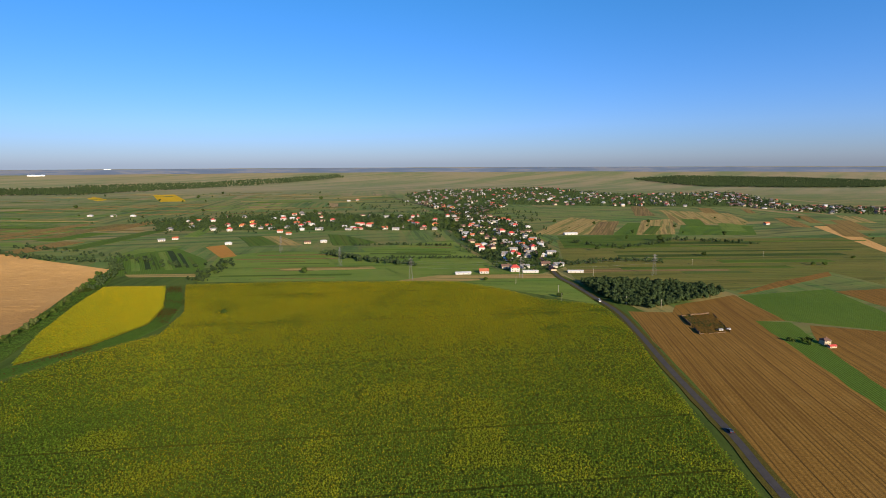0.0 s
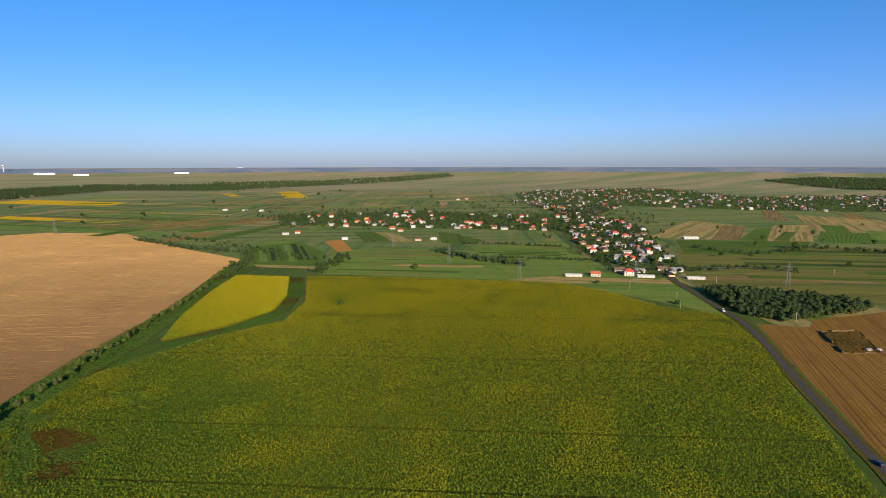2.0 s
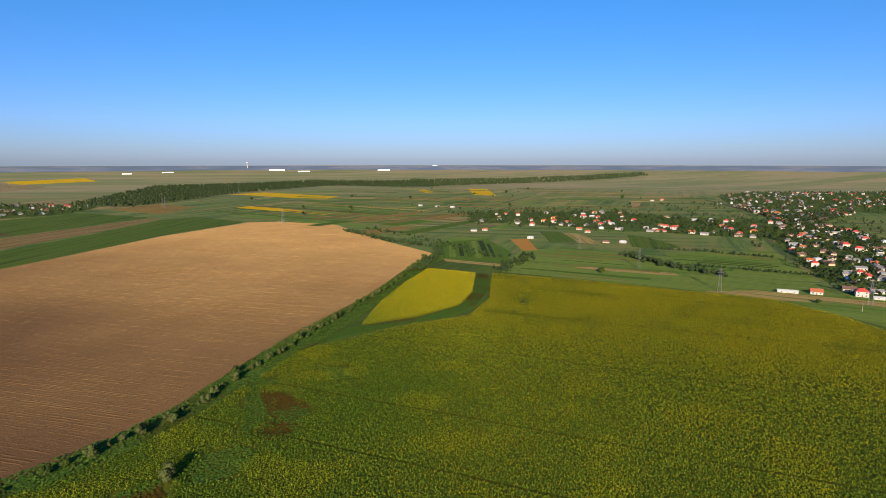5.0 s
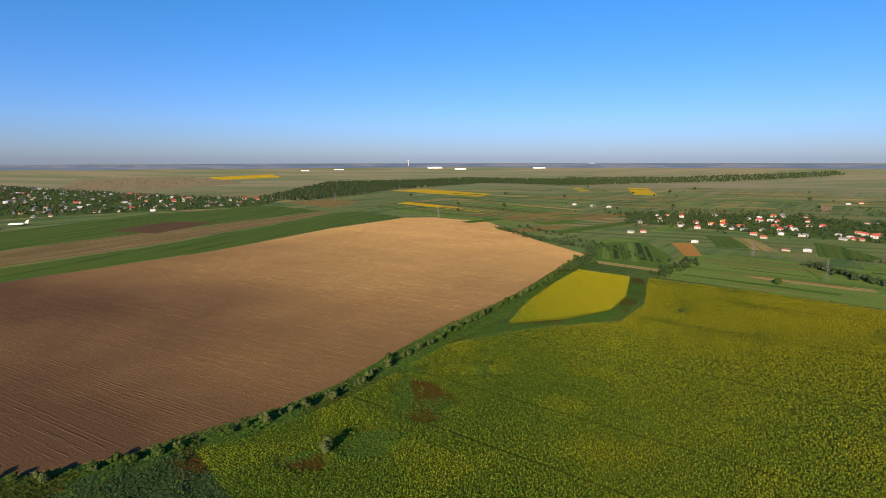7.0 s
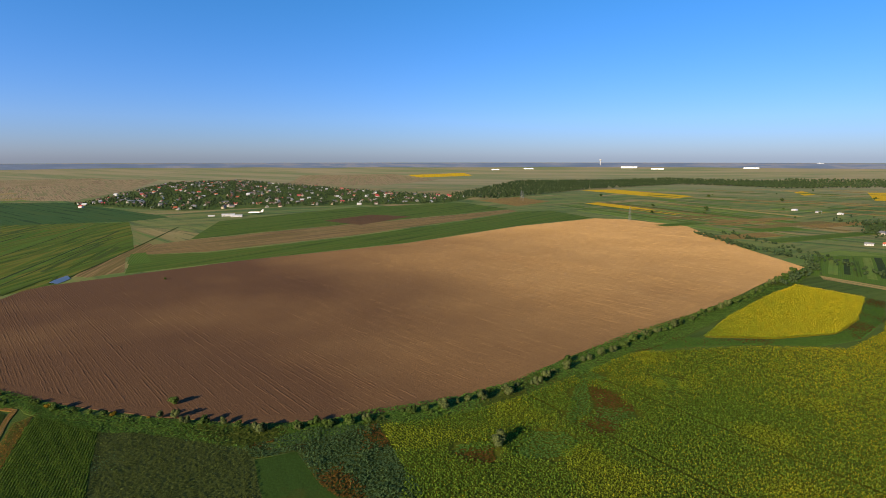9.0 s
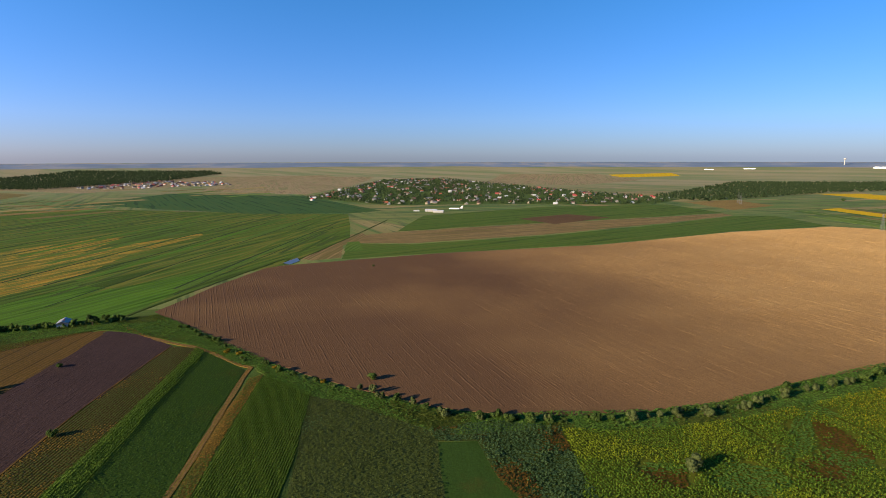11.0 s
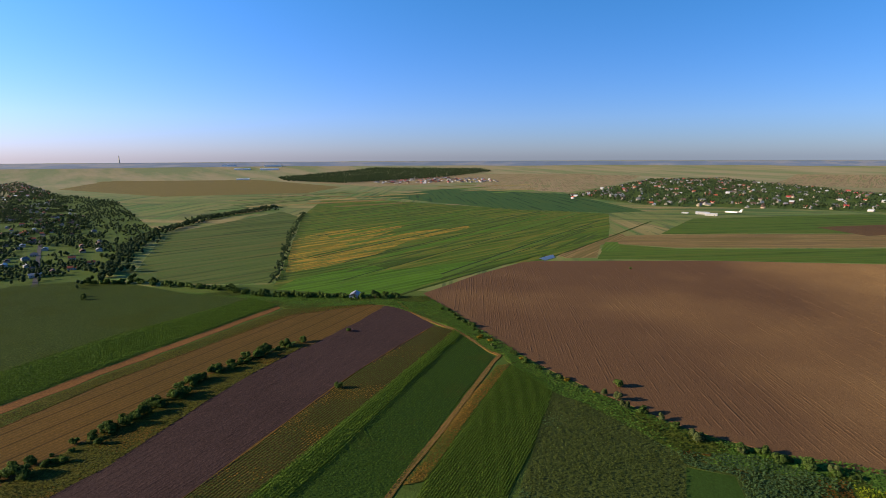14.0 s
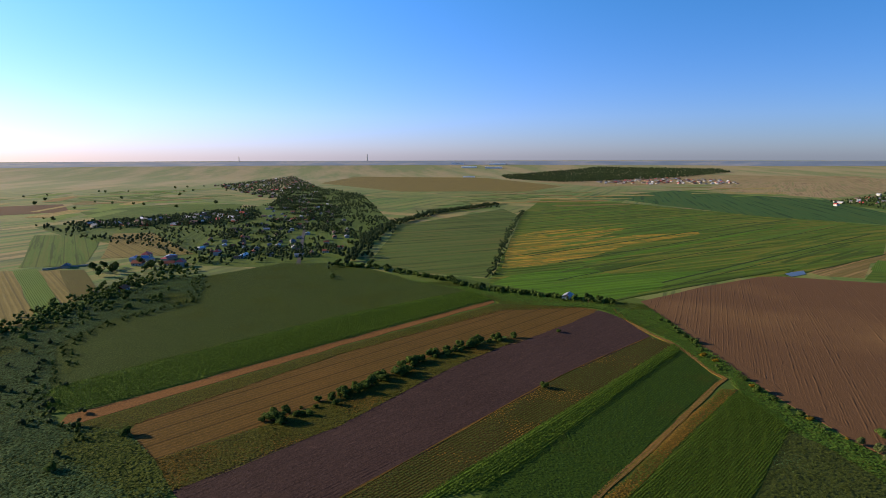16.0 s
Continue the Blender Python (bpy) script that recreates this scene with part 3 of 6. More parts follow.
field("meadow", "meadow", "green and straw rough meadow beside the village", [(-50.1, 587), (-117.3, 811), (14.5, 900), (61.9, 639), (123.4, 608), (133.3, 475), (52.8, 544)], rows=4)
field("pasture", "pasture", "dry olive pasture with brownish weeds", [(180.2, 894), (715, 911), (436, 549), (428, 617), (275.9, 527), (255.4, 552), (201.6, 576), (139.2, 583), (145.1, 666)], rows=4)
field("greenstrip", "field", "green meadow strip by the road", [(190, 944), (390.1, 960), (325.9, 809), (174.2, 803)])
field("palestraw", "field", "small tan harvested plot", [(146.5, 969), (287.4, 1275), (367, 1182), (288, 956)])
field("dirt", "field", "pale bare plot between green strips", [(245.3, 957), (323, 1172), (367, 1182), (288, 956)])
field("cropgreen", "field", "green crop plot beyond the village", [(288, 956), (373.5, 1148), (402, 1146), (325.8, 954)])
field("palestraw", "field", "tan harvested plot beyond the village", [(325.8, 954), (422, 1204), (496, 1226), (394.8, 960)])
field("dirt", "field", "pale reddish plot beyond the village", [(529, 1607), (561, 1584), (490, 1307), (440, 1295)])
field("palestraw", "field", "pale tan strip plots beyond the village", [(556, 1466), (684, 1358), (620, 1137), (462, 1111)])
field("cropgreen", "field", "dark green crop plot", [(396.4, 952), (467, 1111), (592, 1085), (527, 947)])
field("plough", "field", "dark brown ploughed strip", [(702, 1071), (750, 1079), (630, 800), (591, 749)], rows=15)
field("reaped", "field", "large tan stubble field beside the road", [(151.7, 453), (186.1, 449), (238.6, 423), (215.4, 262.1), (210.2, 232.4), (180, 120), (150, 60), (122, 60), (123, 130), (127, 193.5), (129.5, 217.7), (132.3, 243.8), (137.5, 289.6), (140.5, 343.9), (146.6, 402)], rows=82)
field("reaped", "field", "triangular tan stubble field", [(186.1, 449), (197.4, 471), (266.6, 510), (263, 423), (238.6, 423)], rows=82)
field("cropgreen", "field", "dark green crop strip beside the stubble", [(238.6, 423), (263.6, 418), (254, 373.6), (235.7, 288.5), (226.6, 245.7), (210.2, 232.4), (215.4, 262.1)])
field("cropgreen", "field", "broad dark green crop field", [(267.9, 506), (367.8, 532), (351.7, 411), (332.1, 386.7), (263, 423)])
field("reaped", "field", "brown harvested field by a farmhouse", [(272.4, 410), (332.1, 386.7), (226.6, 245.7), (235.7, 288.5), (254, 373.6)], rows=82)
field("reaped", "field", "narrow tan strip field", [(272.5, 515), (335.1, 564), (427, 620), (416, 598), (332.5, 546), (279.1, 512)], rows=82)
field("reaped", "field", "tan stubble field at the plain edge", [(368.2, 522), (433, 536), (371, 434)], rows=82)
field("dirt", "field", "bare yard strip beside the village road", [(145.3, 637), (226.8, 649), (326.9, 640), (320.1, 626), (219.6, 628), (142.1, 617)])
field("palestraw", "verge", "dry tan verge in front of the houses", [(-49.6, 581), (-2.6, 611), (124, 611), (129.3, 592), (57, 588), (9.2, 574)])
field("meadow", "grass", "bright green strip meadow", [(-253.8, 577), (-297.5, 741), (-240.8, 788), (-106, 775), (-66, 653), (-48, 582)], rows=4)
field("palestraw", "field", "narrow tan strip in the meadow", [(-191.7, 645), (-174.8, 656), (-83.2, 664), (-78.1, 650), (-163.7, 638)])
SUN_LINE = [(-258.1, 560), (-164.8, 572), (-83.8, 573), (9.2, 574), (52.5, 541), (88.3, 494), (133.8, 473), (136.6, 445), (135.3, 395.1), (127.8, 328.8), (121.7, 267), (116.8, 217.9), (114.5, 189.3), (108, 40), (40, -30), (-40, -10), (-193.6, 79.1), (-236.9, 84.1), (-237, 83.2), (-232.6, 106.4), (-231.9, 136.6), (-236.8, 172.8), (-246.4, 213.7), (-258.8, 260.2), (-252.1, 287.2), (-235.2, 337.5), (-202.2, 394.6), (-213.2, 456), (-246.5, 532)]
field("sunflower", "field", "blooming sunflower field with yellow heads over green leaves", SUN_LINE, rows=7)
SUN2_LINE = [(-335, 551), (-275.3, 553), (-238.9, 473), (-224.8, 419), (-237.5, 371), (-262.2, 331.5), (-290, 394.4), (-318, 480)]
field("sunflower2", "field", "bright yellow sunflower plot in full bloom", SUN2_LINE)
DITCH_LINE = [(-274, 554), (-260.7, 555), (-227.1, 485), (-209.9, 419), (-214.6, 382.5), (-238.6, 342.2), (-253.2, 300.6), (-257.8, 281.7), (-259.4, 266.3), (-271.6, 316), (-260.4, 329.2), (-235.7, 368.3), (-223.1, 416), (-238.1, 474)]
field("ditchgrass", "ditch", "dark green overgrown ditch with rusty weeds", DITCH_LINE)
field("cropgreen", "field", "striped green vegetable plot", [(-360.3, 612), (-432, 740), (-388.3, 822), (-297.9, 712), (-278, 650), (-280.4, 632)])
field("meadow", "field", "pale green plot", [(-441, 747), (-441, 815), (-390.4, 846), (-385.6, 817)], rows=4)
field("palestraw", "field", "narrow tan strip plot", [(-352.8, 619), (-275.9, 622), (-267.4, 608), (-340.5, 604)])
field("orange", "field", "small orange bare plot", [(-351.3, 833), (-330.8, 853), (-274.4, 747), (-290, 732)])
field("greenstrip", "field", "green crop plot by the houses", [(-342.6, 947), (-305.2, 964), (-248.3, 857), (-285.9, 835)])
field("palestraw", "field", "tan crop plot by the houses", [(-308.4, 961), (-269.3, 954), (-210.4, 847), (-245.1, 846)])
field("greenstrip", "field", "fresh green garden plot", [(-199.9, 980), (-169.9, 970), (-100.7, 875), (-123.1, 842), (-164.3, 842)])
PLOUGH_LINE = [(-469, -172.9), (-559, -150.5), (-657, -116.2), (-720, 73.9), (-765, 319.9), (-870, 585), (-916, 805), (-874, 852), (-731, 861), (-519, 722), (-387.9, 652), (-363.7, 557), (-320, 423), (-291.9, 314.9), (-273.3, 226.8), (-255.8, 174.2), (-250, 135.9), (-249, 91.8), (-255.3, 59.6), (-267.3, 29.6), (-299.3, -5.4), (-288, -1.1), (-317.6, -37.6), (-360.3, -80.8), (-417, -129.3)]
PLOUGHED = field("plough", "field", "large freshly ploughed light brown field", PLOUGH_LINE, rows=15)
field("greenstrip", "field", "smooth green crop strip behind the ploughed field", [(-695, -39.4), (-825, -35.1), (-805, 53.4), (-868, 265), (-992, 535), (-1113, 748), (-1107, 838), (-926, 810), (-877, 590), (-770, 322.1), (-724, 74.4)])
field("dirt", "field", "pale brown mown band in the green field", [(-907, -30.3), (-826, -24.8), (-815, 54.2), (-881, 269), (-1010, 545), (-1125, 756), (-1170, 762), (-1073, 449), (-1006, 202.8), (-945, 38.2)])
field("greenstrip", "field", "green field in front of the far village", [(-952, 38.5), (-1212, 105.4), (-1395, 427), (-1420, 766), (-1184, 771), (-1083, 453), (-1015, 204.5)])
field("plough2", "field", "dark brown ploughed patch", [(-1125, 290.5), (-1202, 421), (-1122, 482), (-1020, 334.1)])
field("dirt", "yard", "bare trampled farmyard by the pond", [(-710, -93.4), (-837, -64.6), (-922, -34.9), (-938, -16.9), (-883, -6.9), (-810, -42), (-705, -39.4), (-690, -73.2)])
field("cropgreen", "field", "small dark green garden plot", [(-759, -39), (-838, -37.9), (-845, -21.4), (-760, -12.6)])
field("stubble", "field", "bright tan field at the forest edge", [(-1479, 855), (-1541, 1034), (-1342, 1014), (-1246, 837)], rows=82)
field("yellow", "field", "distant yellow sunflower strip", [(-1776, 1486), (-1754, 1645), (-1317, 1580), (-1269, 1430)])
field("yellow", "field", "distant narrow yellow sunflower strip", [(-1237, 1055), (-1254, 1118), (-890, 1052), (-894, 1010)])
field("yellow", "field", "distant yellow sunflower plot", [(-1300, 2083), (-1354, 2217), (-1174, 2001), (-1172, 1934)])
field("yellow", "field", "far yellow sunflower plot", [(-1173, 2306), (-1111, 2363), (-857, 1909), (-934, 1880)])
field("yellow", "field", "far yellow sunflower band", [(-3529, 1496), (-3526, 1915), (-3275, 1855), (-3286, 1441)])
field("greenfield", "field", "lush green field in narrow strips", [(-446, -314.6), (-510, -350), (-1048, -667), (-1456, -864), (-1455, -607), (-1340, -318.4), (-1268, -55.6), (-1004, -40.1), (-889, -35), (-664, -101.7), (-624, -138.8), (-505, -174), (-459, -190.4), (-443, -230.1)], rows=156)
field("orangeweed", "field", "orange flowering weeds in the green field", [(-510, -344.4), (-724, -477), (-825, -483), (-921, -429), (-937, -385.3), (-810, -375.3), (-968, -280), (-943, -267.9), (-762, -310.2), (-629, -302.3), (-556, -320.9)], rows=156)
field("brightgreen", "field", "bright green grass strip beside the canal", [(-441, -308.9), (-487, -316.1), (-579, -283.9), (-561, -242.5), (-641, -171.1), (-512, -182), (-463, -192.1), (-445, -231.1)], rows=152)
field("meadow2", "field", "rough green pasture beside the canal", [(-428, -471), (-715, -712), (-1110, -762), (-1019, -663), (-626, -424), (-463, -327.1), (-435, -399.1)], rows=156)
field("tealgreen", "field", "even blue-green crop field", [(-1639, -768), (-2119, -716), (-1908, -224.6), (-1342, 19.6), (-1285, -56.1), (-1309, -275), (-1462, -523)])
field("stubble2", "field", "wide straw-coloured plain", [(-1664, -2193), (-2285, -2691), (-2712, -2014), (-2137, -1177), (-1739, -1094), (-1441, -1435)], rows=82)


def lanes(poly, angle, count, seed, kinds, thin, wide, least=0.35):
    """Narrow plots side by side along the angle, cut to an outline."""
    rng = random.Random(seed)
    c, d = math.cos(angle), math.sin(angle)
    q = [(x * c + y * d, -x * d + y * c) for x, y in poly]
    low, top = min(b for a, b in q), max(b for a, b in q)
    for k in range(count):
        v = low + (top - low) * (k + rng.uniform(0.1, 0.9)) / count
        w = rng.uniform(thin, wide)
        cut = [sorted(a0 + (a1 - a0) * (e - b0) / (b1 - b0) for (a0, b0), (a1, b1) in zip(q, q[1:] + q[:1]) if (b0 > e) != (b1 > e)) for e in (v - w / 2, v + w / 2)]
        if min(len(e) for e in cut) < 2:
            continue
        u0, u1 = max(e[0] for e in cut) + 4, min(e[-1] for e in cut) - 4
        if u1 - u0 < 60:
            continue
        share = rng.uniform(least, 1.0)
        start = u0 + (u1 - u0) * (1 - share) * rng.uniform(0, 1)
        end = start + (u1 - u0) * share
        kind, words = rng.choice(kinds)
        field(kind, "field", words, [(a * c - b * d, a * d + b * c) for a, b in ((start, v - w / 2), (end, v - w / 2), (end, v + w / 2), (start, v + w / 2))], 0.6)


GREEN_LINE = [(-470, -325), (-1048, -655), (-1440, -830), (-1440, -607), (-1330, -318), (-1262, -70), (-1004, -52), (-880, -50), (-664, -110), (-624, -145), (-505, -182), (-465, -210)]
lanes(GREEN_LINE, radians(169), 44, 5, (("cropdark", "narrow dark green strip in the field"), ("greenfield", "narrow green strip of mixed crops"), ("brightgreen", "narrow bright green strip"), ("cropgreen", "narrow green strip in rows"), ("cropdark", "thin dark ditch line between strips")), 1.6, 11.0)
lanes(GREEN_LINE, radians(168), 15, 15, (("ditchline", "thin dark overgrown ditch between strips"),), 1.8, 3.6, 0.6)
lanes([(-352, 632), (-422, 738), (-390, 808), (-302, 712), (-284, 645)], radians(119), 9, 16, (("meadow", "pale green vegetable rows"), ("greenstrip", "green vegetable rows"), ("ditchline", "dark green vegetable rows")), 3.0, 9.0, 0.8)
lanes([(-715, -730), (-1110, -775), (-1456, -880), (-2000, -900), (-1650, -1200), (-1200, -1050)], radians(166), 18, 6, (("cropdark", "narrow dark green strip in the field"), ("stubble2", "narrow straw strip on the plain"), ("meadow", "narrow pale green strip")), 4.0, 16.0)
lanes([(-245, 590), (-290, 735), (-240, 780), (-115, 765), (-90, 650), (-90, 590)], radians(3), 9, 7, (("greenstrip", "mown green strip in the meadow"), ("cropgreen", "dark green strip in the meadow"), ("stubble2", "straw strip in the meadow")), 3.0, 12.0)
lanes([(-95, 690), (-117, 805), (14, 890), (30, 690)], radians(2), 12, 8, (("greenstrip", "mown green strip in the meadow"), ("cropgreen", "dark green strip in the meadow"), ("cropdark", "overgrown dark strip in the meadow"), ("stubble2", "straw strip in the meadow")), 3.0, 12.0)
lanes([(175, 600), (430, 620), (700, 900), (190, 880)], radians(2), 9, 9, (("meadow2", "weedy strip in the pasture"), ("cropdark", "dark overgrown strip in the pasture"), ("greenstrip", "green strip in the pasture")), 6.0, 26.0)
lanes([(-1250, 900), (-480, 830), (-480, 1000), (-760, 1260), (-1300, 1420)], radians(174), 20, 10, (("stubble2", "dry straw strip on the plain"), ("greenstrip", "green strip on the plain"), ("cropgreen", "dark green strip on the plain"), ("meadow", "pale green strip on the plain"), ("palestraw", "pale tan strip on the plain")), 6.0, 24.0)
lanes([(-330, -1215), (-440, -1470), (-330, -1800), (-700, -2200), (-1300, -2150), (-900, -1600), (-720, -1230)], radians(175), 16, 11, (("greenstrip", "hazy green strip on the plain"), ("meadow", "pale green strip on the plain"), ("palestraw", "pale tan strip on the plain"), ("stubble2", "straw strip on the plain")), 18.0, 60.0)
CROP_DARK = [(-278.5, -552), (-373.8, -556), (-425, -497), (-401, -367), (-404, -305.8), (-274.6, -330.8), (-148, -335.3), (-86.4, -335.3), (-110.8, -416), (-157.7, -453), (-217.6, -447), (-251.5, -498)]
field("cropdark", "field", "large dark green maize field", CROP_DARK)
MAIZE_A = [(-77.4, -312.2), (-81.2, -325), (-86.8, -334.8), (-147.6, -334.3), (-273.6, -329.6), (-404, -305.8), (-391.9, -271.8), (-237.9, -285.3), (-128.9, -291.6), (-82.4, -295.9)]
field("cropbright", "field", "bright green maize strip in rows", MAIZE_A)
field("redtrack", "track", "narrow reddish dirt strip", [(-76.6, -285.8), (-82.3, -294.1), (-128.2, -290.1), (-236.4, -283.5), (-390.9, -270), (-386.6, -263.3), (-229.1, -274.4), (-123.4, -279.1), (-84.1, -280.5)])
WEED_LINE_C = [(-74, -280.4), (-122.7, -277.7), (-227.7, -272.7), (-384.2, -260.4), (-424, -194.1), (-369.8, -244.7), (-219.6, -262.7), (-115.2, -260.6), (-94.3, -258.5)]
field("weeds", "verge", "yellowish green weedy verge", WEED_LINE_C)
field("mown", "field", "mown tan field strip", [(-94.5, -254.1), (-100.6, -261.3), (-219, -261.9), (-376.9, -249.6), (-414, -214), (-421, -187.5), (-371.2, -190.2), (-310.7, -207.9), (-262.9, -216.9), (-179.9, -213.4), (-140.5, -213.2), (-91.6, -221)])
WEED_LINE_B = [(-91.6, -221), (-140.5, -213.2), (-179.9, -213.4), (-262.9, -216.9), (-318.9, -202.1), (-310.2, -193.9), (-249, -196.1), (-159, -187.5), (-86.5, -192.7)]
field("weeds", "verge", "weedy verge under the shrubs", WEED_LINE_B)
PURPLE_LINE = [(-86.5, -192.7), (-159, -187.5), (-249, -196.1), (-310.2, -193.9), (-369.9, -189.5), (-419, -186.7), (-414, -163.4), (-379.3, -129.7), (-283.2, -141.5), (-185.6, -142.8), (-123.5, -143.4), (-75, -105)]
PURPLE = field("purple", "field", "dark purplish ploughed field strip", PURPLE_LINE)
BROWN_STRIP = [(-123.5, -143.4), (-185.2, -142.5), (-281.7, -140.7), (-378.1, -129.2), (-373.4, -109.7), (-239.9, -117.5), (-141.5, -121.5), (-65, -92)]
field("brownstrip", "field", "brownish green low crop strip", BROWN_STRIP)
MAIZE_B = [(-140.3, -121.8), (-239.9, -117.5), (-371, -112.5), (-365.9, -105.1), (-271.9, -106.3), (-162.2, -107)]
field("cropbright", "field", "tall bright green crop rows", MAIZE_B)
DARK_STRIP = [(-156.4, -105.2), (-162.2, -107), (-271.9, -106.3), (-364.8, -104.7), (-329.1, -74.1), (-300.1, -73.6), (-182.7, -74.7), (-60, -75)]
field("darkgreen", "field", "deep green low crop strip", DARK_STRIP)
WEED_LINE = [(-185.1, -71.9), (-315.7, -68.5), (-321.5, -61.8), (-241, -64.9), (-190.4, -65.8)]
field("weedsorange", "verge", "orange and yellow weedy verge", WEED_LINE)
CROP_MID = [(-190.4, -65.8), (-307.2, -62.2), (-320.9, -60.3), (-292.2, -31.9), (-219.5, -32), (-60, -45)]
field("cropmid", "field", "tall green crop plot in rows", CROP_MID)
CROP_GREY = [(-189.3, -30.7), (-287.1, -32.1), (-279.8, -15.2), (-260.2, 7.6), (-242.2, 26), (-231.5, 27.5), (-193.8, 25.6), (-120, 22), (-120, -36)]
field("greygreen", "field", "grey-green weedy crop plot", CROP_GREY)
field("darkgreen", "field", "dark green low plot", [(-120, 23), (-193.8, 25.6), (-231.5, 27.5), (-230.4, 45), (-202, 47), (-187, 52), (-120, 52)])
SCRUB = [(-120, 52), (-187, 52), (-202, 47), (-230.4, 45), (-232.5, 27.5), (-243.2, 24.8), (-248.5, 52.5), (-238.3, 83.4), (-180, 79.7), (-120, 62)]
field("scrub", "scrub", "rough green scrub with rusty weeds", SCRUB)
HEDGE_LINE_B = [(-423, -187.6), (-454, -188), (-460, -166.3), (-414, -123.4), (-372.8, -88.9), (-338.9, -59), (-309.1, -35.2), (-293.4, -11.4), (-258.6, 38.9), (-248, 86.4), (-242.6, 130.8), (-238.3, 83.4), (-247.5, 52.3), (-242.2, 26), (-259.1, 7.6), (-278.4, -15.1), (-287.1, -32.1), (-326.6, -66), (-337, -69.9), (-337.2, -77.3), (-373.4, -109.7), (-391.3, -135.1)]
field("hedgegrass", "verge", "grassy strip with shrubs along the ploughed field", HEDGE_LINE_B)
HEDGE_LINE_C = [(-260, 20.6), (-254.5, 57.5), (-254.4, 84.9), (-249.9, 133.2), (-255.1, 171), (-269, 214.8), (-290.9, 286.9), (-311.3, 393.7), (-336.9, 493), (-384.8, 646), (-360.3, 612), (-335, 551), (-318, 480), (-290, 394.4), (-268.6, 319), (-257.7, 264.6), (-246.4, 213.7), (-236.8, 172.8), (-231.9, 136.6), (-232.6, 106.4), (-237.7, 74), (-236.6, 37.5)]
field("hedgegrass", "verge", "grassy strip with shrubs beside the sunflowers", HEDGE_LINE_C)
MARSH_LINE_B = [(-72.9, -463), (-132.8, -496), (-189.3, -543), (-258.9, -575), (-278.5, -552), (-251.5, -498), (-217.6, -447), (-157.7, -453), (-110.8, -416), (-86.4, -335.3), (-77.4, -312.2), (-76.6, -285.8), (-94.5, -254.1), (-91.6, -221), (-86.5, -192.7), (-40, -160), (30, -440)]
field("marsh", "marsh", "overgrown green marsh with reeds and shrubs", MARSH_LINE_B)
field("stubble2", "field", "tan plot beyond the marsh", [(-121.9, -758), (-157.8, -739), (-118.3, -485), (-90.4, -461), (-72.9, -463)], rows=82)
field("cropgreen", "field", "green plot beyond the marsh", [(-157.8, -739), (-178.6, -734), (-146, -533), (-120.6, -492)])
field("stubble2", "field", "tan plot by a walled yard", [(-176.1, -717), (-191.8, -704), (-156.5, -535), (-147.2, -537)], rows=82)
field("weeds", "field", "olive plot by a walled yard", [(-191.8, -704), (-210.9, -686), (-181, -553), (-156.5, -535)])
field("greenstrip", "field", "green plot near the village", [(-255.7, -1060), (-330.5, -982), (-220.1, -716), (-168.3, -756)])
field("stubble2", "field", "tan field near the village", [(-344.3, -987), (-391.5, -952), (-337.6, -695), (-248.7, -749)], rows=82)
field("plough2", "field", "dark purple ploughed field in the haze", [(-311.8, -1767), (-480, -1723), (-426, -1471), (-262.8, -1493)])
field("greenstrip", "field", "pale green far field", [(-438, -1456), (-661, -1505), (-785, -1356), (-669, -1180), (-399, -1200)])
field("farstraw", "field", "far tan stubble plain", [(-2484, -1565), (-3585, -1141), (-3787, -289.2), (-3297, -107.7), (-3106, -668), (-2187, -1041)])
field("farstraw", "field", "far tan stubble plain near the village", [(-2226, -638), (-3666, -894), (-3649, 6.5), (-2567, -105.3), (-2002, -228.1)])
field("farstraw", "field", "far straw field behind the village", [(-2703, 497), (-3749, 841), (-3645, 1442), (-3052, 1495), (-2520, 939)])

field("mown", "field", "tan mown corner beside the shrubs", [(-306, -191), (-318, -206), (-372, -196), (-420, -191), (-412, -186), (-371, -187)])
CANAL_VERGE = [(-401, -367), (-404, -305), (-391, -268), (-385, -259), (-422, -196), (-421, -186), (-452, -190), (-441, -230), (-428, -300), (-421, -345)]
field("hedgegrass", "verge", "rank grassy bank beside the canal", CANAL_VERGE)

# ---- helpers for things ----
def part(name, bm, material, parent, label=""):
    me = bpy.data.meshes.new(name)
    bm.to_mesh(me)
    bm.free()
    me.materials.append(material)
    ob = new(name, me)
    ob.parent = parent
    if label:
        ob["label"] = label
    return ob


def mesh_of(name, verts, faces, *mats):
    me = bpy.data.meshes.new(name)
    me.from_pydata(verts, [], faces)
    for m in mats:
        me.materials.append(m)
    return me


def big_mesh(name, verts, tris, mats, slots=None):
    """A mesh from arrays of corners and triangles."""
    me = bpy.data.meshes.new(name)
    n = len(tris)
    me.vertices.add(len(verts))
    me.vertices.foreach_set("co", np.asarray(verts, np.float32).ravel())
    me.loops.add(n * 3)
    me.loops.foreach_set("vertex_index", np.asarray(tris, np.int32).ravel())
    me.polygons.add(n)
    me.polygons.foreach_set("loop_start", np.arange(0, n * 3, 3, dtype=np.int32))
    me.polygons.foreach_set("loop_total", np.full(n, 3, np.int32))
    for m in mats:
        me.materials.append(m)
    if slots is not None:
        me.polygons.foreach_set("material_index", np.asarray(slots, np.int32))
    me.update(calc_edges=True)
    return me


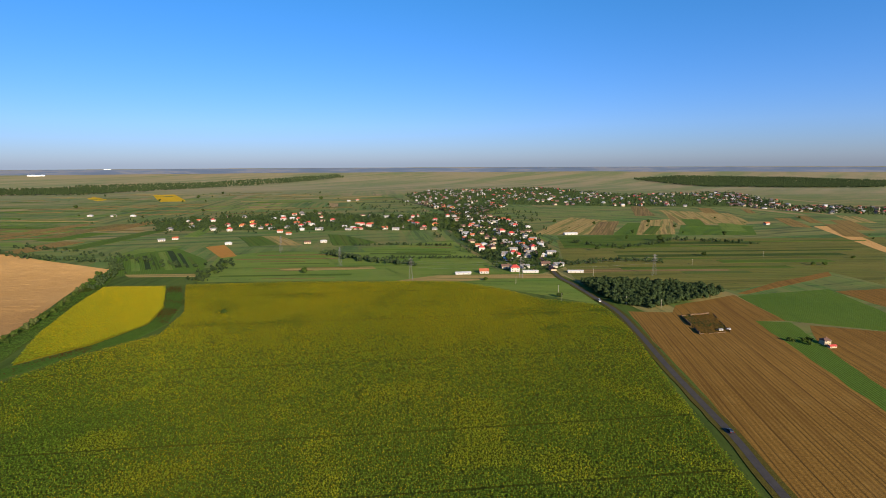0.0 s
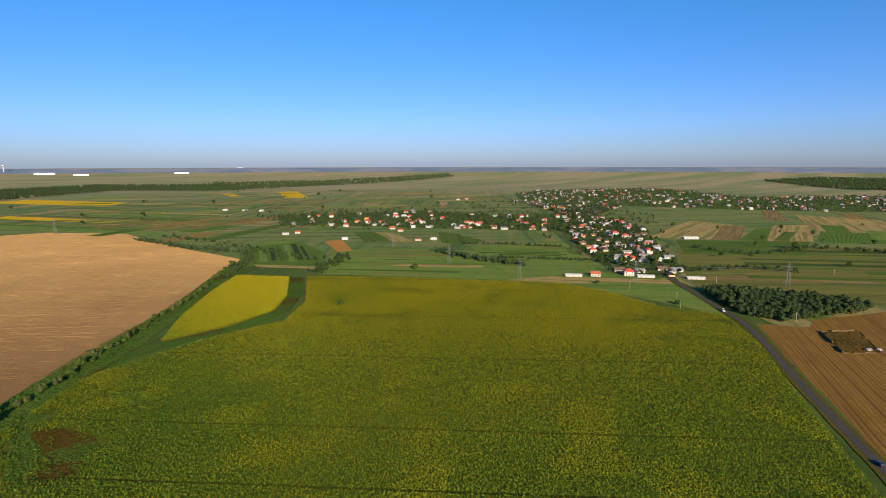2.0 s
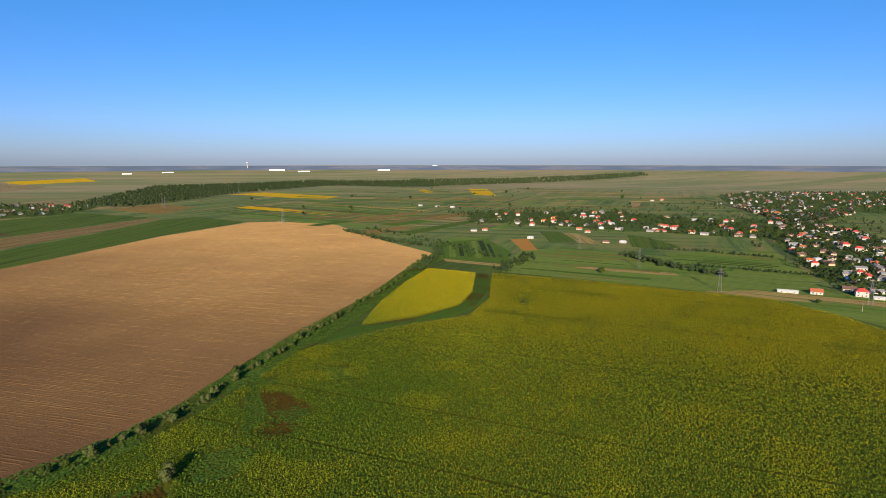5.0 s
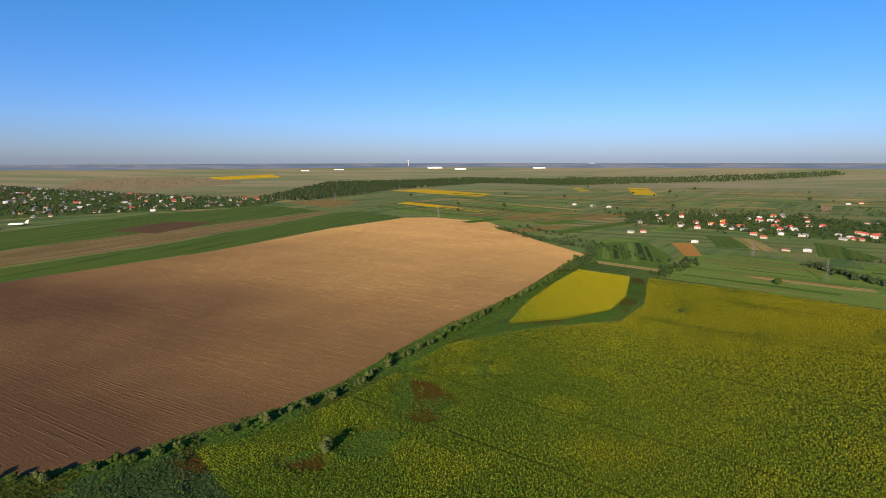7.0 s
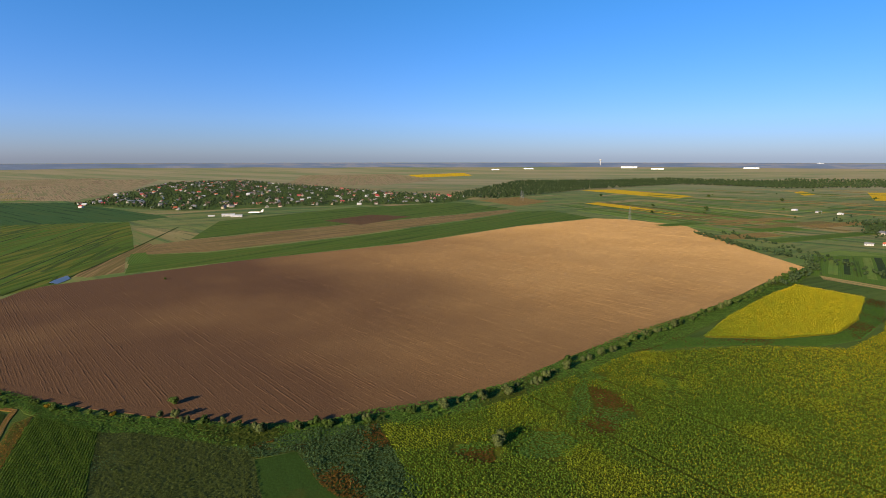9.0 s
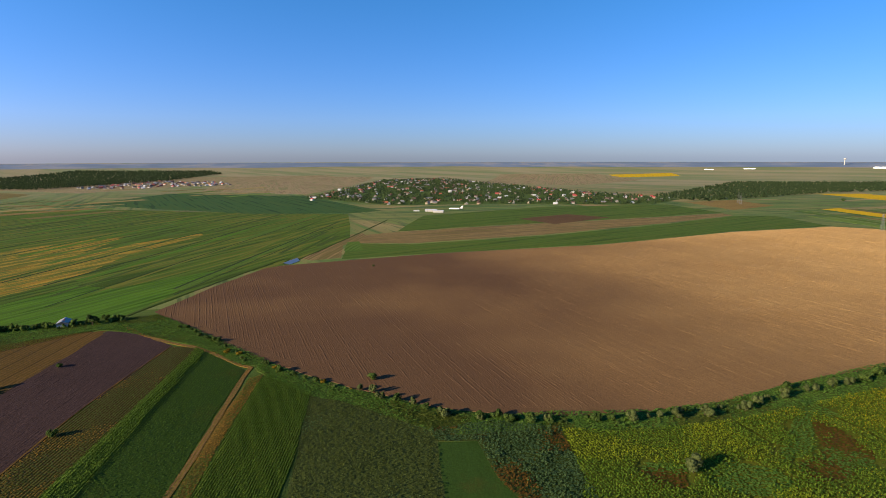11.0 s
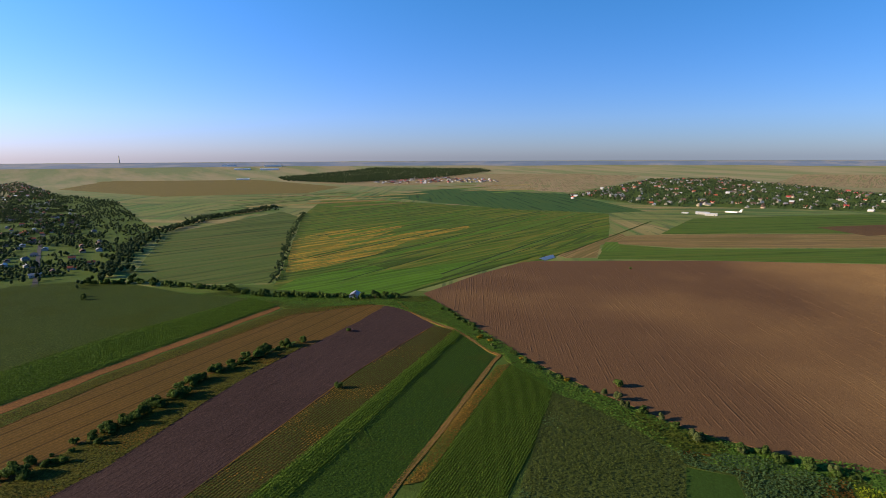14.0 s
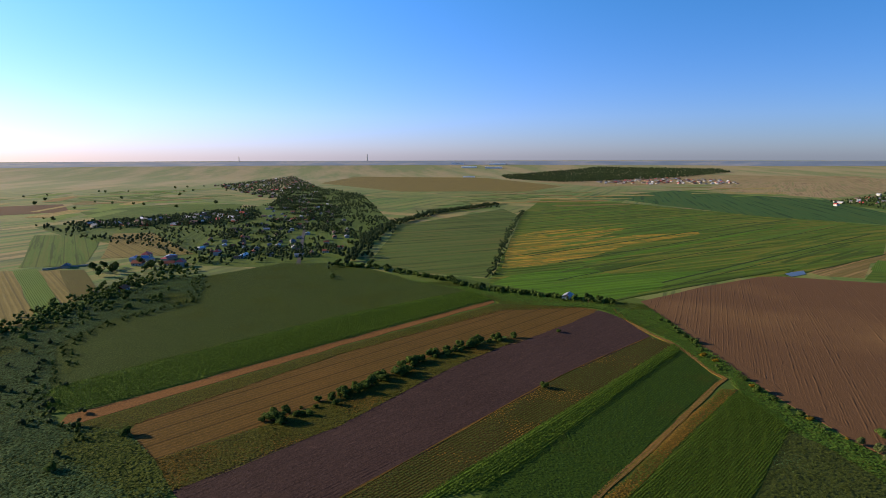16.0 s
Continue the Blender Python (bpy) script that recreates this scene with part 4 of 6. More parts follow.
def box(bm, x0, y0, z0, x1, y1, z1, m=None):
    """A box with softened edges between two corners."""
    made = bmesh.ops.create_cube(bm, size=1.0)["verts"]
    bmesh.ops.scale(bm, vec=(x1 - x0, y1 - y0, z1 - z0), verts=made)
    bmesh.ops.translate(bm, vec=((x0 + x1) / 2, (y0 + y1) / 2, (z0 + z1) / 2), verts=made)
    if m is not None:
        bmesh.ops.transform(bm, matrix=m, verts=made)
    return made


def beam(bm, a, b, r, sides=4, r2=None):
    """A bar from a to b, tapering from r to r2."""
    a, b = Vector(a), Vector(b)
    made = bmesh.ops.create_cone(bm, cap_ends=True, segments=sides, radius1=r, radius2=r if r2 is None else r2, depth=(b - a).length)["verts"]
    bmesh.ops.transform(bm, matrix=Matrix.Translation((a + b) / 2) @ (b - a).to_track_quat("Z", "Y").to_matrix().to_4x4(), verts=made)
    return made


def inside(px, py, poly):
    """Which of the points lie in the outline."""
    hit = np.zeros(len(px), bool)
    for (x0, y0), (x1, y1) in zip(poly, poly[1:] + poly[:1]):
        if y0 != y1:
            hit ^= ((y0 > py) != (y1 > py)) & (px < (x1 - x0) * (py - y0) / (y1 - y0) + x0)
    return hit


def scatter(poly, n, gap, seed):
    """n places in an outline, at least gap apart."""
    rng = np.random.RandomState(seed)
    xs, ys = [p[0] for p in poly], [p[1] for p in poly]
    out = []
    for _ in range(n * 14):
        x, y = rng.uniform(min(xs), max(xs)), rng.uniform(min(ys), max(ys))
        if not inside(np.array([x]), np.array([y]), poly)[0]:
            continue
        if all((x - a) ** 2 + (y - b) ** 2 > gap * gap for a, b in out):
            out.append((x, y))
            if len(out) == n:
                break
    return out


def strew(line, gap, wild, seed):
    """Places strung along a line, about gap apart and wild metres off it."""
    rng = np.random.RandomState(seed)
    out = []
    for (x0, y0), (x1, y1) in zip(line, line[1:]):
        k = max(1, int(math.hypot(x1 - x0, y1 - y0) / gap))
        for i in range(k):
            t = (i + rng.uniform(0, 1)) / k
            out.append((x0 + (x1 - x0) * t + rng.normal(0, wild), y0 + (y1 - y0) * t + rng.normal(0, wild)))
    return out


# ---- paints and leaves ----
WALL_WHITE = plain("white_render", (0.350, 0.332, 0.300), 0.85, vary=0.12)
WALL_CREAM = plain("cream_render", (0.330, 0.265, 0.180), 0.85, vary=0.12)
WALL_YELLOW = plain("yellow_render", (0.577, 0.385, 0.105), 0.85, vary=0.12)
WALL_GREY = plain("grey_render", (0.281, 0.256, 0.211), 0.85, vary=0.15)
RUIN_BRICK = plain("crumbling_mud_brick", (0.105, 0.066, 0.036), 0.95, vary=0.3)
HALL_WHITE = plain("white_sheet_cladding", (0.74, 0.74, 0.72), 0.5, vary=0.08, scale=0.05)
ROOF_RED = plain("red_roof", (0.36, 0.045, 0.03), 0.55, vary=0.12)
ROOF_TILE = plain("clay_roof", (0.311, 0.091, 0.043), 0.75, vary=0.2)
ROOF_BROWN = plain("brown_roof", (0.111, 0.066, 0.050), 0.75, vary=0.2)
ROOF_GREY = plain("sheet_roof", (0.244, 0.238, 0.223), 0.5, 0.3, vary=0.15)
ROOF_DARK = plain("slate_roof", (0.096, 0.095, 0.093), 0.6, vary=0.15)
ROOF_WHITE = plain("pale_sheet_roof", (0.460, 0.460, 0.440), 0.4, 0.1, vary=0.1)
BRICKS = plain("chimney_brick", (0.266, 0.119, 0.068), 0.9)
DOOR = plain("brown_door", (0.118, 0.063, 0.031), 0.6)
GLASS = plain("window_glass", (0.035, 0.045, 0.06), 0.08, vary=0.05)
BARK = plain("bark", (0.096, 0.066, 0.040), 0.95, vary=0.25, scale=2.0)
STEEL = plain("galvanised_steel", (0.130, 0.130, 0.125), 0.6, 0.5, vary=0.12, scale=3.0)
CONCRETE = plain("weathered_concrete", (0.355, 0.322, 0.260), 0.9, vary=0.2)
ASPHALT = plain("asphalt", (0.048, 0.043, 0.038), 0.85, vary=0.2, scale=0.25)
WATER = plain("still_water", (0.06, 0.06, 0.05), 0.3, vary=0.1, scale=0.1)
RUBBER = plain("rubber", (0.02, 0.02, 0.02), 0.8)
CAR_WHITE = plain("white_car_paint", (0.592, 0.560, 0.496), 0.25, vary=0.04)
CAR_DARK = plain("dark_car_paint", (0.015, 0.015, 0.019), 0.25, vary=0.04)
PLANE_WHITE = plain("white_aircraft_paint", (0.607, 0.574, 0.496), 0.35, vary=0.06, scale=0.3)
LAMP_RED = plain("red_lamp_glass", (0.333, 0.014, 0.012), 0.2)
LAMP_CLEAR = plain("clear_lamp_glass", (0.518, 0.490, 0.422), 0.15)
BLUE_SHEET = plain("blue_sheet_roof", (0.074, 0.154, 0.310), 0.5, vary=0.12)
LEAF_TREE = leaf_mat("broad_leaves", (0.026, 0.046, 0.012), (0.064, 0.094, 0.021))
LEAF_BUSH = leaf_mat("shrub_leaves", (0.032, 0.058, 0.012), (0.086, 0.124, 0.024))
LEAF_WILLOW = leaf_mat("willow_leaves", (0.056, 0.074, 0.022), (0.112, 0.130, 0.042))
LEAF_YELLOW = leaf_mat("yellow_bloom_leaves", (0.086, 0.072, 0.008), (0.277, 0.162, 0.013))
LEAF_WOOD = leaf_mat("wood_leaves", (0.026, 0.044, 0.018), (0.060, 0.086, 0.030))
LEAF_SUN_GOLD = leaf_mat("yellowing_sunflower_leaves", (0.122, 0.166, 0.010), (0.275, 0.315, 0.018))
LEAF_SUN = leaf_mat("sunflower_leaves", (0.062, 0.120, 0.011), (0.180, 0.256, 0.020))
PETAL = leaf_mat("sunflower_heads", (0.450, 0.300, 0.005), (0.650, 0.440, 0.008))
LEAF_MAIZE = leaf_mat("maize_leaves", (0.046, 0.091, 0.009), (0.101, 0.161, 0.020))
LEAF_DIM = leaf_mat("weedy_leaves", (0.039, 0.054, 0.009), (0.071, 0.087, 0.018))
LEAF_REED = leaf_mat("reed_leaves", (0.048, 0.071, 0.009), (0.104, 0.119, 0.019))
LEAF_DEEP = leaf_mat("deep_green_leaves", (0.025, 0.054, 0.006), (0.040, 0.075, 0.009))
LEAF_RUST = leaf_mat("rusty_weeds", (0.080, 0.044, 0.008), (0.135, 0.072, 0.014))
LEAF_LUSH = leaf_mat("lush_weeds", (0.056, 0.118, 0.015), (0.112, 0.186, 0.027))
LEAF_MARSH = leaf_mat("marsh_leaves", (0.036, 0.072, 0.024), (0.086, 0.132, 0.040))
LEAF_FIELD = leaf_mat("low_crop_leaves", (0.056, 0.086, 0.018), (0.104, 0.134, 0.030))
LEAF_STRAW = leaf_mat("yellowish_weeds", (0.072, 0.080, 0.012), (0.130, 0.120, 0.018))
LEAF_GOLD = leaf_mat("golden_weeds", (0.089, 0.069, 0.012), (0.228, 0.126, 0.020))


# ---- foliage ----
def lump(rng, centre, size, n, leaf):
    """Leaf clumps on an uneven rounded mass: corners and triangles."""
    d = rng.normal(size=(n, 3))
    d /= np.linalg.norm(d, axis=1)[:, None]
    d[:, 2] = np.where(d[:, 2] < -0.5, -d[:, 2], d[:, 2])
    c = np.array(centre) + d * np.array(size) * rng.uniform(0.72, 1.08, (n, 1))
    u = rng.normal(size=(n, 3)) + d * 0.3
    u -= (u * d).sum(1)[:, None] * d * 0.6
    u /= np.linalg.norm(u, axis=1)[:, None]
    w = np.cross(d, u)
    s = leaf * rng.uniform(0.6, 1.3, (n, 1))
    verts = np.stack([c - u * s, c + w * s * 0.8 + d * s * 0.25, c + u * s, c - w * s * 0.8 + d * s * 0.2], 1).reshape(-1, 3)
    base = np.arange(n)[:, None] * 4
    tris = np.concatenate([base + (0, 1, 2), base + (0, 2, 3)])
    return verts, tris


def core(rng, centre, size):
    bm = bmesh.new()
    bmesh.ops.create_icosphere(bm, subdivisions=1, radius=1.0)
    v = np.array([x.co for x in bm.verts])
    f = np.array([[x.index for x in p.verts] for p in bm.faces])
    bm.free()
    return np.array(centre) + v * np.array(size) * 0.80 * rng.uniform(0.8, 1.1, (len(v), 1)), f


def crown_arrays(seed, width, height, base, lobes, leaves, leaf, narrow=False):
    rng = np.random.RandomState(seed)
    V, T, k = [], [], 0
    for i in range(lobes):
        a, t = rng.uniform(0, 6.28), (i + 0.5) / lobes
        r = width * (0.10 if narrow else 0.26) * rng.uniform(0.5, 1.2)
        z = base + (height - base) * (0.25 + 0.55 * t if lobes > 1 else 0.5)
        s = width * (0.30 if narrow else 0.34) * rng.uniform(0.75, 1.15) * (1.15 - 0.45 * t)
        size = (s, s * rng.uniform(0.85, 1.15), max(s * 0.8, (height - base) / (lobes * 0.9 + 1)))
        centre = (r * math.cos(a), r * math.sin(a), z)
        for v, f in (core(rng, centre, size), lump(rng, centre, size, leaves // lobes, leaf)):
            V.append(v)
            T.append(f + k)
            k += len(v)
    V = np.concatenate(V)
    V[:, 2] = np.maximum(V[:, 2], 0.05)
    return V, np.concatenate(T)


def plant(name, label, category, seed, width, height, base, lobes, leaves, leaf, mat, narrow=False):
    """A tree or shrub: tapered trunk with limbs, and a crown of leaf clumps."""
    e = tagged(new(name), label, category)
    bm = bmesh.new()
    r = max(0.06, height * 0.022)
    beam(bm, (0, 0, -0.3), (0.1 * r, 0.2 * r, max(base * 1.4, height * 0.5)), r, 7, r * 0.5)
    rng = random.Random(seed)
    for i in range(3):
        a = rng.uniform(0, 6.28)
        z = max(0.3, base * 0.8)
        beam(bm, (0, 0, z), (width * 0.28 * math.cos(a), width * 0.28 * math.sin(a), z + height * 0.3), r * 0.5, 5, r * 0.2)
    part("trunk", bm, BARK, e)
    v, t = crown_arrays(seed, width, height, base, lobes, leaves, leaf, narrow)
    ob = new("crown", big_mesh("crown", v, t, [mat]))
    ob.parent = e
    return e


placed = set()


def put(proto, x, y, turn=0.0, size=1.0, group=""):
    """The pattern itself at its first place, copies at the next ones."""
    m = Matrix.Translation((x, y, ground_z(x, y))) @ Matrix.Rotation(turn, 4, "Z") @ Matrix.Diagonal((size, size, size, 1))
    if proto.name in placed:
        ob = copy_thing(proto, Matrix())
        ob.matrix_basis = m
    else:
        placed.add(proto.name)
        proto.matrix_basis = m
        ob = proto
    if group:
        ob["group"] = group
    return ob


TREES = [plant("tree", "round dark green leafy tree among the village gardens", "tree", 11 + i, 7 + i, 8.5 + i * 0.8, 1.6, 5, 330, 0.55, LEAF_TREE) for i in range(4)]
POPLAR = plant("tree", "tall slender dark poplar tree", "tree", 31, 4.5, 15, 1.2, 6, 380, 0.5, LEAF_TREE, True)
SHRUBS_OF = [plant("shrub", "bushy green wild shrub in a field margin", "shrub", 41 + i, 4.2 + i * 0.6, 3.4 + i * 0.4, 0.2, 5, 400, 0.36, LEAF_BUSH) for i in range(3)]
WILLOWS = [plant("willow_shrub", "pale grey-green willow shrub beside the ploughed field", "shrub", 51 + i, 5.0, 4.8 + i * 0.7, 0.3, 6, 560, 0.33, LEAF_WILLOW) for i in range(3)]
YELLOW_BUSH = plant("shrub", "low shrub with yellow blossom along the ditch", "shrub", 61, 4.0, 2.2, 0.1, 5, 600, 0.24, LEAF_YELLOW)


def wood(name, label, poly, n, gap, low, high, seed, detail=26, lobes=3, clump=-1.0, row=None, leaves=None):
    """A closed stand or row of trees, too many to count."""
    rng = np.random.RandomState(seed)
    kinds = [crown_arrays(seed + i, 9.0, 7.5, 0.3, lobes, detail * 2, 0.75) for i in range(4)]
    V, T, k = [], [], 0
    for x, y in row or scatter(poly, n, gap, seed):
        if noise.noise((x * 0.022, y * 0.022, 4.4)) < clump:
            continue
        v, t = kinds[rng.randint(4)]
        s = rng.uniform(low, high)
        a = rng.uniform(0, 6.28)
        c, d = math.cos(a) * s, math.sin(a) * s
        V.append(np.stack([x + c * v[:, 0] - d * v[:, 1], y + d * v[:, 0] + c * v[:, 1], ground_z(x, y) + s * v[:, 2]], 1))
        T.append(t + k)
        k += len(v)
    tagged(new(name, big_mesh(name, np.concatenate(V), np.concatenate(T), [leaves or LEAF_WOOD])), label, "wood", kind="stuff")


# ---- far houses: only roofs and walls can be told at that distance ----
def far_houses(name, label, poly, n, gap, axis, mats, seed, size=1.0):
    rng = np.random.RandomState(seed)
    V, T, S, k = [], [], [], 0
    for x, y in scatter(poly, n, gap, seed):
        w, d, h, p = rng.uniform(8, 13), rng.uniform(7, 9), rng.choice([2.2, 2.5, 2.7, 4.4]), rng.uniform(2.4, 3.6)
        w, d, h, p = [q * size for q in (w, d, h, p)]
        a = axis + rng.choice([0, math.pi / 2]) + rng.normal(0, 0.15)
        o = 0.5 * size
        v = [(sx * w / 2, sy * d / 2, z) for z in (-0.5, h) for sx, sy in ((-1, -1), (1, -1), (1, 1), (-1, 1))] + [(-w / 2, 0, h + p), (w / 2, 0, h + p)]
        e = h - o * p / (d / 2) + 0.12
        v += [(sx * (w / 2 + o), sy * (d / 2 + o), e) for sx, sy in ((-1, -1), (1, -1), (1, 1), (-1, 1))] + [(-w / 2 - o, 0, h + p + 0.12), (w / 2 + o, 0, h + p + 0.12)]
        v = np.array(v)
        c, s = math.cos(a), math.sin(a)
        V.append(np.stack([x + v[:, 0] * c - v[:, 1] * s, y + v[:, 0] * s + v[:, 1] * c, v[:, 2] + ground_z(x, y)], 1))
        wall = [(0, 1, 5), (0, 5, 4), (1, 2, 6), (1, 6, 5), (2, 3, 7), (2, 7, 6), (3, 0, 4), (3, 4, 7), (4, 7, 8), (5, 9, 6)]
        roof = [(10, 11, 15), (10, 15, 14), (12, 13, 14), (12, 14, 15)]
        T.append(np.array(wall + roof) + k)
        S += [int(rng.choice([0, 1, 2, 2, 2, 5, 5]))] * len(wall) + [3 + rng.randint(len(mats) - 3)] * len(roof)
        k += len(v)
    tagged(new(name, big_mesh(name, np.concatenate(V), np.concatenate(T), mats, S)), label, "houses", kind="stuff")


# ---- crops: rows of ragged leafy plants, too many to count ----
def tufts(name, label, poly, angle, row, step, width, height, mats, head=0.0, head_mat=None, seed=1, lane=0.0, wild=0.12, limit=None, share=0.24, uneven=0.0, petal=0.13):
    rng = np.random.RandomState(seed)
    p = np.array(poly)
    c, s = math.cos(angle), math.sin(angle)
    q = np.stack([p[:, 0] * c + p[:, 1] * s, -p[:, 0] * s + p[:, 1] * c], 1)
    us, vs = np.arange(q[:, 0].min(), q[:, 0].max(), step), np.arange(q[:, 1].min(), q[:, 1].max(), row)
    if lane:
        vs = vs[(vs % lane) > row * 0.6]
    u, v = [g.ravel() for g in np.meshgrid(us, vs)]
    u, v = u + rng.normal(0, step * 0.35, len(u)), v + rng.normal(0, row * wild, len(v))
    x, y = u * c - v * s, u * s + v * c
    keep = inside(x, y, poly)
    if limit:
        keep &= limit(x, y)
    x, y = x[keep], y[keep]
    n = len(x)
    tall = height * rng.uniform(0.72, 1.15, n)
    if uneven:
        swell = np.array([noise.noise((a * 0.10, b * 0.10, 8.2)) + 0.7 * noise.noise((a * 0.33, b * 0.33, 2.2)) for a, b in zip(x, y)])
        tall = tall * np.clip(1.0 + uneven * 2.2 * swell, 0.25, 3.2)
    ang = rng.uniform(0, 6.28, n)[:, None] + np.arange(4)[None] * math.pi / 2 + rng.normal(0, 0.25, (n, 4))
    rad = width * rng.uniform(0.6, 1.2, (n, 4))
    z = tall[:, None] * np.where(np.arange(4)[None] % 2 == 0, 0.92, 0.5) * rng.uniform(0.8, 1.2, (n, 4))
    ring = np.stack([x[:, None] + rad * np.cos(ang), y[:, None] + rad * np.sin(ang), 0.2 + z], -1)
    mid = np.stack([x, y, 0.2 + tall * 0.75], -1)[:, None]
    verts = np.concatenate([mid, ring], 1).reshape(-1, 3)
    base = np.arange(n)[:, None, None] * 5
    k = np.arange(4)
    tris = (base + np.stack([np.zeros(4, int), 1 + k, 1 + (k + 1) % 4], -1)[None]).reshape(-1, 3)
    slots = np.zeros(len(tris), int)
    mats = list(mats)
    if len(mats) > 1:
        blot = np.array([noise.noise((a * 0.03, b * 0.03, 3.1)) for a, b in zip(x, y)])
        slots = np.repeat((blot + rng.normal(0, 0.1, n) > share).astype(int), 4)
    if head:
        pick = np.array([noise.noise((a * 0.012, b * 0.012, 5.5)) for a, b in zip(x, y)]) * 0.45 + rng.uniform(0, 1, n) < (head(x, y) if callable(head) else head)
        hx, hy, hz = x[pick], y[pick], 0.25 + tall[pick]
        m = len(hx)
        r = petal * width / 0.55
        face = rng.normal(0, 0.5, m) - 1.1
        ux, uy = -np.sin(face), np.cos(face)
        hv = np.stack([np.stack([hx - ux * r, hy - uy * r, hz], -1), np.stack([hx + np.cos(face) * r * 0.35, hy + np.sin(face) * r * 0.35, hz - r * 0.9], -1),
                       np.stack([hx + ux * r, hy + uy * r, hz], -1), np.stack([hx - np.cos(face) * r * 0.4, hy - np.sin(face) * r * 0.4, hz + r * 0.7], -1)], 1).reshape(-1, 3)
        hb = len(verts) + np.arange(m)[:, None] * 4
        tris = np.concatenate([tris, hb + (0, 1, 2), hb + (0, 2, 3)])
        verts = np.concatenate([verts, hv])
        slots = np.concatenate([slots, np.full(2 * m, len(mats))])
        mats.append(head_mat)
    ob = new(name, big_mesh(name, verts, tris, mats, slots))
    return tagged(ob, label, "crop", kind="stuff")


def ridges(parent, poly, angle, spacing, height, mat, lift, seed, step=9.0):
    """Ploughed furrow ridges along the angle, part of their field."""
    rng = np.random.RandomState(seed)
    c, s = math.cos(angle), math.sin(angle)
    q = [(x * c + y * s, -x * s + y * c) for x, y in poly]
    V, T, k = [], [], 0
    v = min(b for a, b in q) + spacing
    top = max(b for a, b in q)
    while v < top:
        cuts = sorted(a0 + (a1 - a0) * (v - b0) / (b1 - b0) for (a0, b0), (a1, b1) in zip(q, q[1:] + q[:1]) if (b0 > v) != (b1 > v))
        for u0, u1 in zip(cuts[::2], cuts[1::2]):
            if u1 - u0 < 6:
                continue
            n = int((u1 - u0 - 3) / step) + 2
            u = np.linspace(u0 + 1.5, u1 - 1.5, n)
            bend = v + 1.2 * np.sin(u * 0.012 + v * 0.004) + rng.normal(0, spacing * 0.10, n)
            h = lift + height * rng.uniform(0.2, 1.3) * rng.uniform(0.1, 1.3, n)
            w = spacing * 0.42
            rows = np.stack([np.stack([u, bend - w, np.full(n, lift - 0.05)], -1), np.stack([u, bend, h], -1), np.stack([u, bend + w, np.full(n, lift - 0.05)], -1)], 1)
            x, y = rows[..., 0] * c - rows[..., 1] * s, rows[..., 0] * s + rows[..., 1] * c
            V.append(np.stack([x, y, rows[..., 2]], -1).reshape(-1, 3))
            i = (np.arange(n - 1) * 3)[:, None] + k
            T.append(np.concatenate([i + (0, 3, 4), i + (0, 4, 1), i + (1, 4, 5), i + (1, 5, 2)]))
            k += n * 3
        v += spacing * rng.uniform(0.7, 1.9)
    ob = new("furrow_ridges", big_mesh("furrow_ridges", np.concatenate(V), np.concatenate(T), [mat]))
    ob.parent = parent
    tagged(ob, kind="stuff")


def strip(name, label, line, width, mat, lift, category="", kind="structure", edge=0.0):
    """A ribbon along a line, smoothed, with a low edge."""
    pts = [Vector((x, y, 0)) for x, y in line]
    fine = []
    for i in range(len(pts) - 1):
        p0, p1, p2, p3 = pts[max(i - 1, 0)], pts[i], pts[i + 1], pts[min(i + 2, len(pts) - 1)]
        n = max(2, int((p2 - p1).length / 8))
        for j in range(n):
            t = j / n
            fine.append(0.5 * ((2 * p1) + (p2 - p0) * t + (2 * p0 - 5 * p1 + 4 * p2 - p3) * t * t + (3 * p1 - p0 - 3 * p2 + p3) * t ** 3))
    fine.append(pts[-1])
    verts, faces = [], []
    for i, p in enumerate(fine):
        d = (fine[min(i + 1, len(fine) - 1)] - fine[max(i - 1, 0)]).normalized()
        side = Vector((-d.y, d.x, 0)) * (width / 2 + edge * noise.noise((p.x * 0.08, p.y * 0.08, 2.0)))
        for q, z in ((p + side * 1.04, -0.1), (p + side, lift), (p - side, lift), (p - side * 1.04, -0.1)):
            verts.append((q.x, q.y, z))
        if i:
            a = 4 * i - 4
            faces += [(a + k, a + k + 1, a + k + 5, a + k + 4) for k in range(3)]
    ob = new(name, mesh_of(name, verts, faces, mat))
    tagged(ob, label, category or name, kind=kind)
    return ob, fine


# ---- road with its broken centre line ----
strip("verge", "dry grassy road verge", ROAD, 8.6, soil("weeds", 0.0), 0.32, "verge", edge=1.0)
strip("road", "worn grey asphalt country road between the fields", ROAD, 3.7, ASPHALT, 0.36, "road")

def beside(line, d):
    """A line d metres to the left of another."""
    out = []
    for i, p in enumerate(line):
        a, b = line[max(i - 1, 0)], line[min(i + 1, len(line) - 1)]
        k = math.hypot(b[0] - a[0], b[1] - a[1])
        out.append((p[0] - (b[1] - a[1]) / k * d, p[1] + (b[0] - a[0]) / k * d))
    return out


track, _t = strip("track", "grassy farm track with two bare wheel ruts", TRACK, 2.8, soil("weedsorange", 0.0), 0.32, "track", edge=1.2)
for d in (-0.85, 0.85):
    rut, _t = strip("wheel_rut", "", beside(TRACK, d * 0.85), 0.5, soil("track", 0.0), 0.345, edge=0.35)
    rut.parent = track
    for key in ("label", "category", "kind"):
        if key in rut:
            del rut[key]
strip("path", "thin straw-coloured path between two plots", PATH_LINE, 0.8, soil("mown", 0.0), 0.34, "path", edge=0.5)
